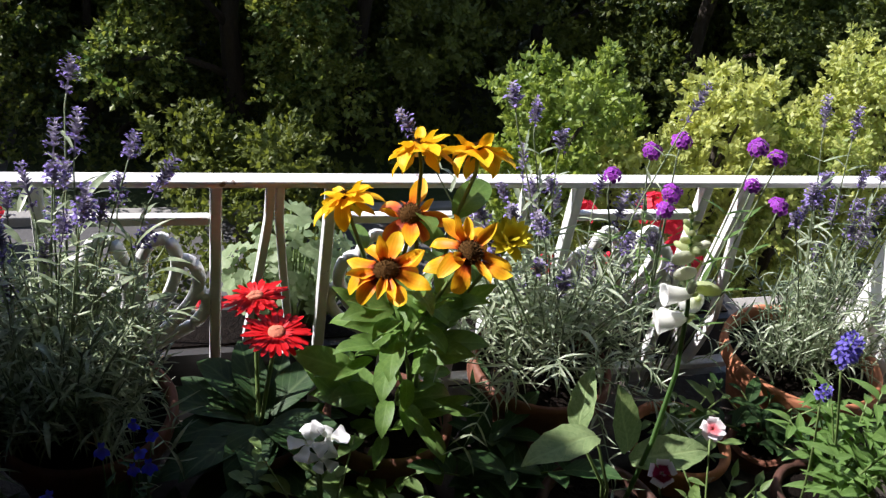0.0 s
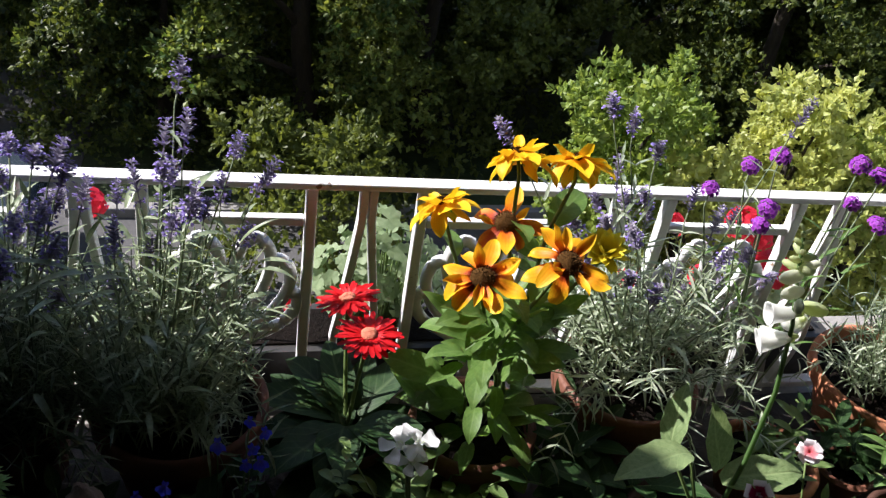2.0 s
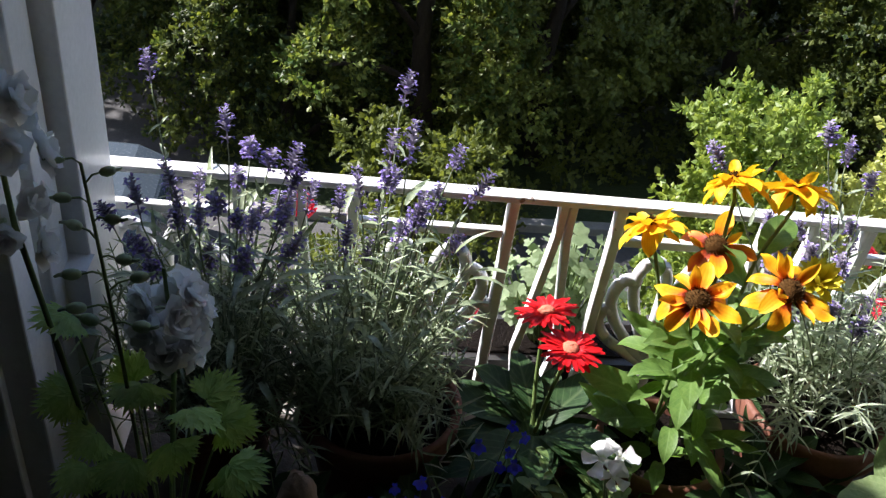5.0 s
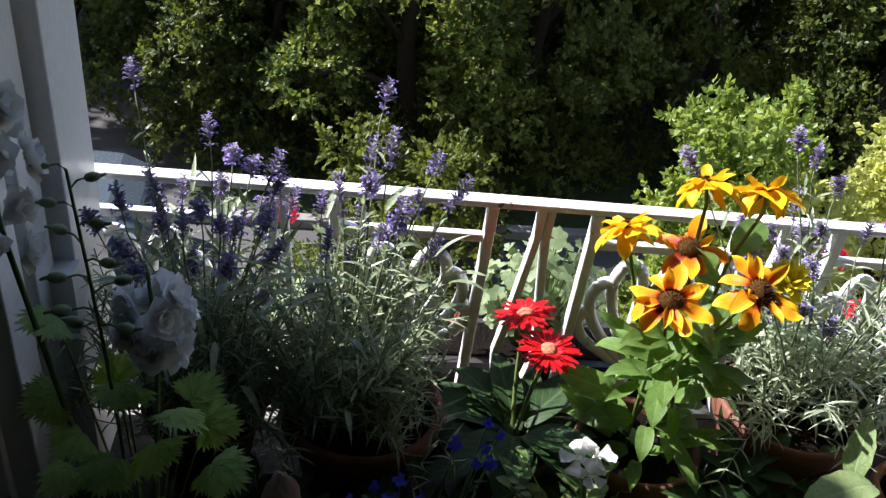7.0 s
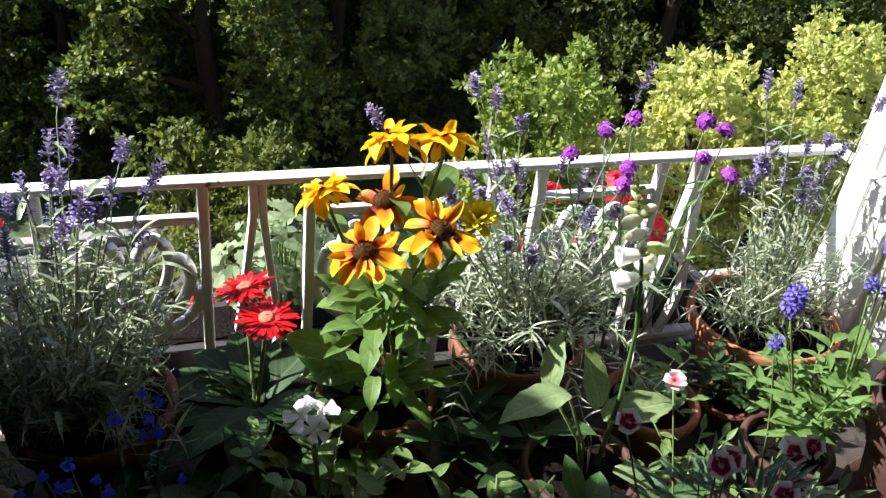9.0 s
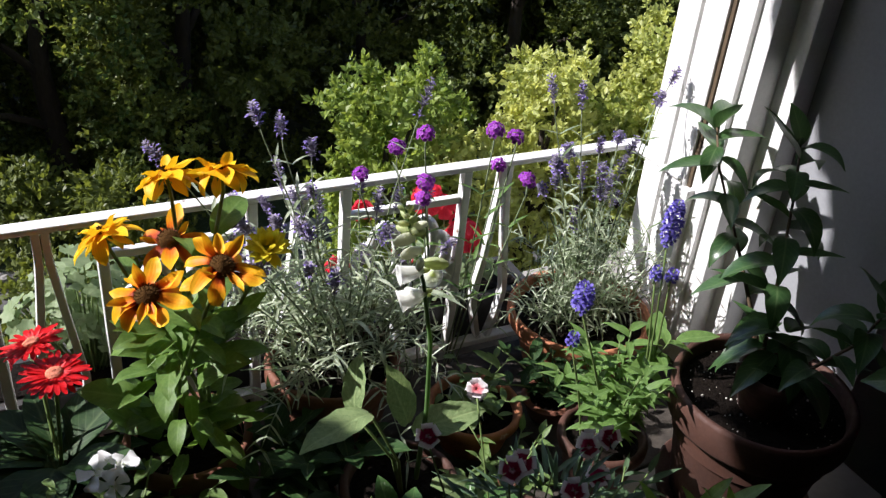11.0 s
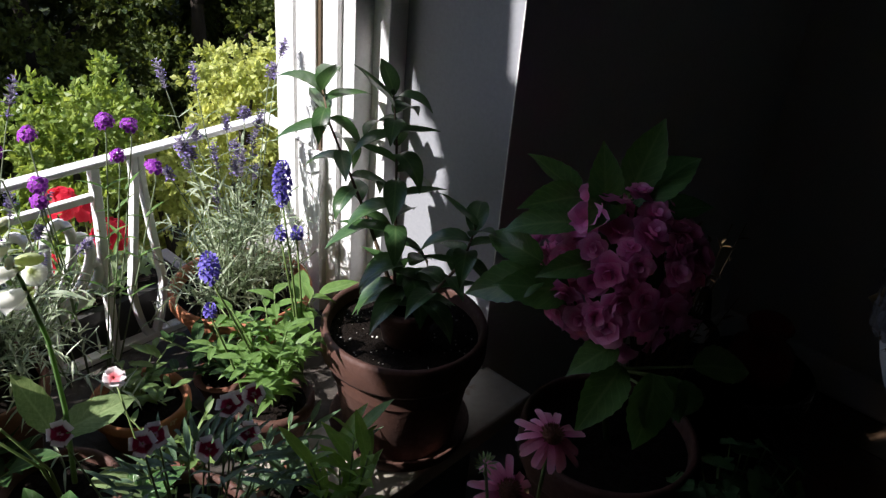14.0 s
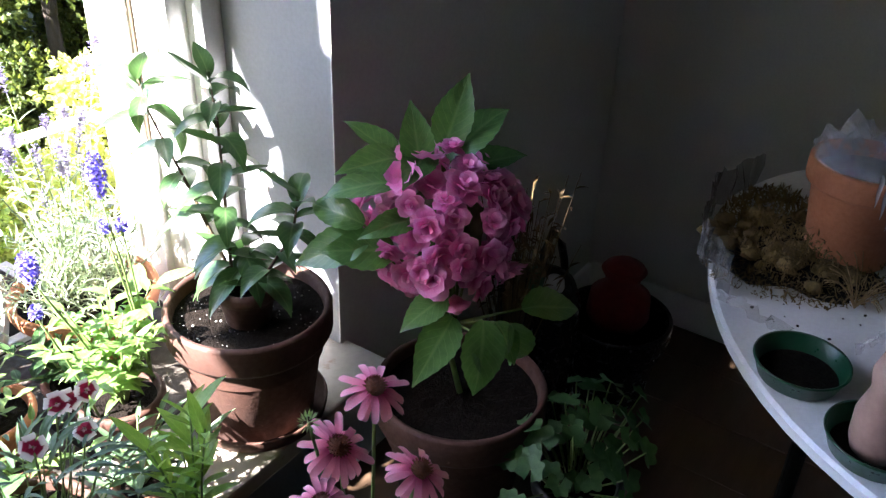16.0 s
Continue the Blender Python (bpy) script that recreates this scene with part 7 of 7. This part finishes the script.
def extras():
    leafy_plant("bedding_plant", "low bedding plant with small leaves in shade", "plant", (0.40, 0.66, SILL + 0.06), SMALL_LEAF, 84, 0.036, 0.018, 0.15, 0.13, 191, "oval", 0.5, 14)
    pot((0.40, 0.67, SILL + 0.001), 0.08, 0.075, "low dark pot of bedding plants", TERRA_DARK)
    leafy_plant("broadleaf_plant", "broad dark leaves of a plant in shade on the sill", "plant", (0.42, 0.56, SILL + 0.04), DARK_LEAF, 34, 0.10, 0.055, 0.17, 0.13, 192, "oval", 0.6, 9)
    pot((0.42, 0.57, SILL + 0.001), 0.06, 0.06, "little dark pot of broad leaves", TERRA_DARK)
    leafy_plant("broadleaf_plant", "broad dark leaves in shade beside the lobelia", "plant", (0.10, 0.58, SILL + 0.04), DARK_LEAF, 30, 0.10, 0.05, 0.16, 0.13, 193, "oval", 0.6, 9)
    pot((0.10, 0.59, SILL + 0.001), 0.06, 0.06, "little dark pot of broad leaves", TERRA_DARK)
    leafy_plant("broadleaf_plant", "broad leaves in shade below the delphinium", "plant", (-0.17, 0.60, SILL + 0.05), HYD_LEAF, 22, 0.11, 0.05, 0.14, 0.16, 194, "oval", 0.6, 7)
    pot((-0.17, 0.61, SILL + 0.001), 0.06, 0.07, "little dark pot of broad leaves", TERRA_DARK)
    leafy_plant("wallflower_plant", "upright plant with fresh narrow green leaves", "plant", (0.815, 0.415, SILL + 0.02), FRESH_LEAF, 66, 0.075, 0.021, 0.050, 0.42, 195, "oval", 0.5, 4, None, 1.5)
    pot((0.815, 0.415, FLOOR + 0.403), 0.07, 0.155, "small pot of narrow-leaved plants on the bench", TERRA_DARK)
    leafy_plant("seedling_plant", "low bright green leaves at the sill's edge", "plant", (0.63, 0.385, SILL + 0.02), FRESH_LEAF, 80, 0.055, 0.022, 0.10, 0.33, 196, "oval", 0.4, 10, None, 1.1)
    pot((0.63, 0.385, FLOOR + 0.403), 0.07, 0.155, "small pot of low green leaves on the bench", TERRA_DARK)
    pot((0.78, 0.90, SILL + 0.001), 0.085, 0.08, "terracotta pot of low leaves in the sun", TERRA, 0.8)
    leafy_plant("filler_plant", "low leaves in a sunny terracotta pot", "plant", (0.78, 0.90, SILL + 0.06), SMALL_LEAF, 60, 0.04, 0.018, 0.10, 0.10, 330, "oval", 0.6, 10)
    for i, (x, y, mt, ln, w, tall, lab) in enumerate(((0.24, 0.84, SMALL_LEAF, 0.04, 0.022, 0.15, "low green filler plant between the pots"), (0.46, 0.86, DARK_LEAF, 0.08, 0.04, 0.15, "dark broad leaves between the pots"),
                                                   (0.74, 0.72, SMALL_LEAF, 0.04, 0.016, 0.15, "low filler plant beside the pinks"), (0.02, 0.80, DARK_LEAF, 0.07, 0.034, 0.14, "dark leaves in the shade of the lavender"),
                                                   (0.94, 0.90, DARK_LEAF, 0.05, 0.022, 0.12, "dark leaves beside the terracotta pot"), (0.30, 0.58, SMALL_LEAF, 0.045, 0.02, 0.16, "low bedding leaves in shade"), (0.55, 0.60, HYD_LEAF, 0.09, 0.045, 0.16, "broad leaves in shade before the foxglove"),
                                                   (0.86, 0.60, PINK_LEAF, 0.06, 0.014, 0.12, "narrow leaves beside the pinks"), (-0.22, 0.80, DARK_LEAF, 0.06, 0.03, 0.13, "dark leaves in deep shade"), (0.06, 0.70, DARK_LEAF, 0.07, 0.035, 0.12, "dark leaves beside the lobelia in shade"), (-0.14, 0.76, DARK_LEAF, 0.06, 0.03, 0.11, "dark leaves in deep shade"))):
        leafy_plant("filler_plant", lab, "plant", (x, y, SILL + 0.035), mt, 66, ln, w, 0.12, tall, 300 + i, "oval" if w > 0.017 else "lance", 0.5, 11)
        pot((x, y, SILL + 0.001), 0.05, 0.045, "little dark pot hidden under leaves", TERRA_DARK)
    rng = random.Random(199)
    for x, y, r, lab in ((-0.185, 0.88, 0.016, "small white pebble beside the rock"), (0.06, 0.80, 0.018, "small white pebble on the sill"), (0.05, 0.87, 0.014, "small white pebble on the sill")):
        g = Geo()
        g.ball((0, 0, r * 0.6), r, 0.62, 8, 12, 0.09, rng)
        solid("stone", g, plain("pale_stone", (0.55, 0.46, 0.38), 0.8, 0.6, 30, 90, 0.5), lab, "stone", smooth=True, loc=(x, y, SILL + 0.001))


def standing_rock():
    rng = random.Random(201)
    g = Geo()
    g.ball((0, 0, 0.088), 0.031, 2.9, 14, 16, 0.07, rng)
    solid("rock", g, plain("pinkish_rock", (0.55, 0.40, 0.33), 0.85, 0.6, 30, 90, 0.7, dist=0.004), "pinkish tan rock standing between the pots", "rock", smooth=True, loc=(-0.205, 0.835, SILL + 0.001))


def parked_car(x, y, rz, paint, label):
    car = thing("parked_car", label, "car", (x, y, GROUND + 0.012), rz=rz)
    body = [(-2.05, 0.35), (-2.1, 0.62), (-1.95, 0.82), (-1.2, 0.92), (1.15, 0.95), (1.75, 0.90), (2.05, 0.75), (2.1, 0.5), (2.05, 0.3), (-2.05, 0.28)]
    cabin = [(-1.15, 0.90), (-0.45, 1.38), (-0.1, 1.44), (0.75, 1.42), (1.45, 0.93)]
    def prism(name, prof, w0, w1, mat, label="", parent=car, bevel=0.06):
        g = Geo()
        n = len(prof)
        zs = [p[1] for p in prof]
        lo, hi = min(zs), max(zs)
        vs = []
        for s in (-1, 1):
            for px, pz in prof:
                k = (pz - lo) / (hi - lo)
                vs.append((px, s * (w0 + (w1 - w0) * k), pz))
        g.add(vs, [tuple(range(n)), tuple(range(2 * n - 1, n - 1, -1))] + [(i, n + i, n + (i + 1) % n, (i + 1) % n) for i in range(n)])
        ob = part(name, g.mesh(name, mat, False), parent, label)
        b = ob.modifiers.new("edge", "BEVEL")
        b.width, b.segments = bevel, 3
        return ob
    glass = plain("car_glass", (0.02, 0.025, 0.03), 0.08, 0.9, 5, 30, 0.0)
    tyre = plain("tyre_rubber", (0.02, 0.02, 0.02), 0.85, 0.8, 8, 60, 0.3)
    prism("body", body, 0.86, 0.84, paint)
    prism("window_glass", cabin, 0.78, 0.62, glass, "dark glass")
    prism("roof", [(-0.5, 1.385), (-0.1, 1.45), (0.75, 1.43), (0.95, 1.33)], 0.64, 0.62, paint, "", car, 0.02)
    for sx in (-1.3, 1.3):
        for sy in (-0.80, 0.80):
            g = Geo()
            g.tube([(sx, sy - 0.09, 0.31), (sx, sy + 0.09, 0.31)], 0.31, 0.31, 24)
            part("wheel", g.mesh("wheel", tyre), car)


verbena()
salvia()
foxglove()
petunia()
lobelia()
pinks()
delphinium()
pelargoniums()
evergreen()
BENCH_Z = bench()
hydrangea(BENCH_Z)
echinacea(BENCH_Z)
indoor_geranium(BENCH_Z)
corner_clutter()
table()
extras()
standing_rock()
parked_car(-4.0, 7.1, 4, plain("blue_grey_car_paint", (0.07, 0.09, 0.11), 0.25, 0.9, 3, 40, 0.0), "blue-grey car parked on the road below")
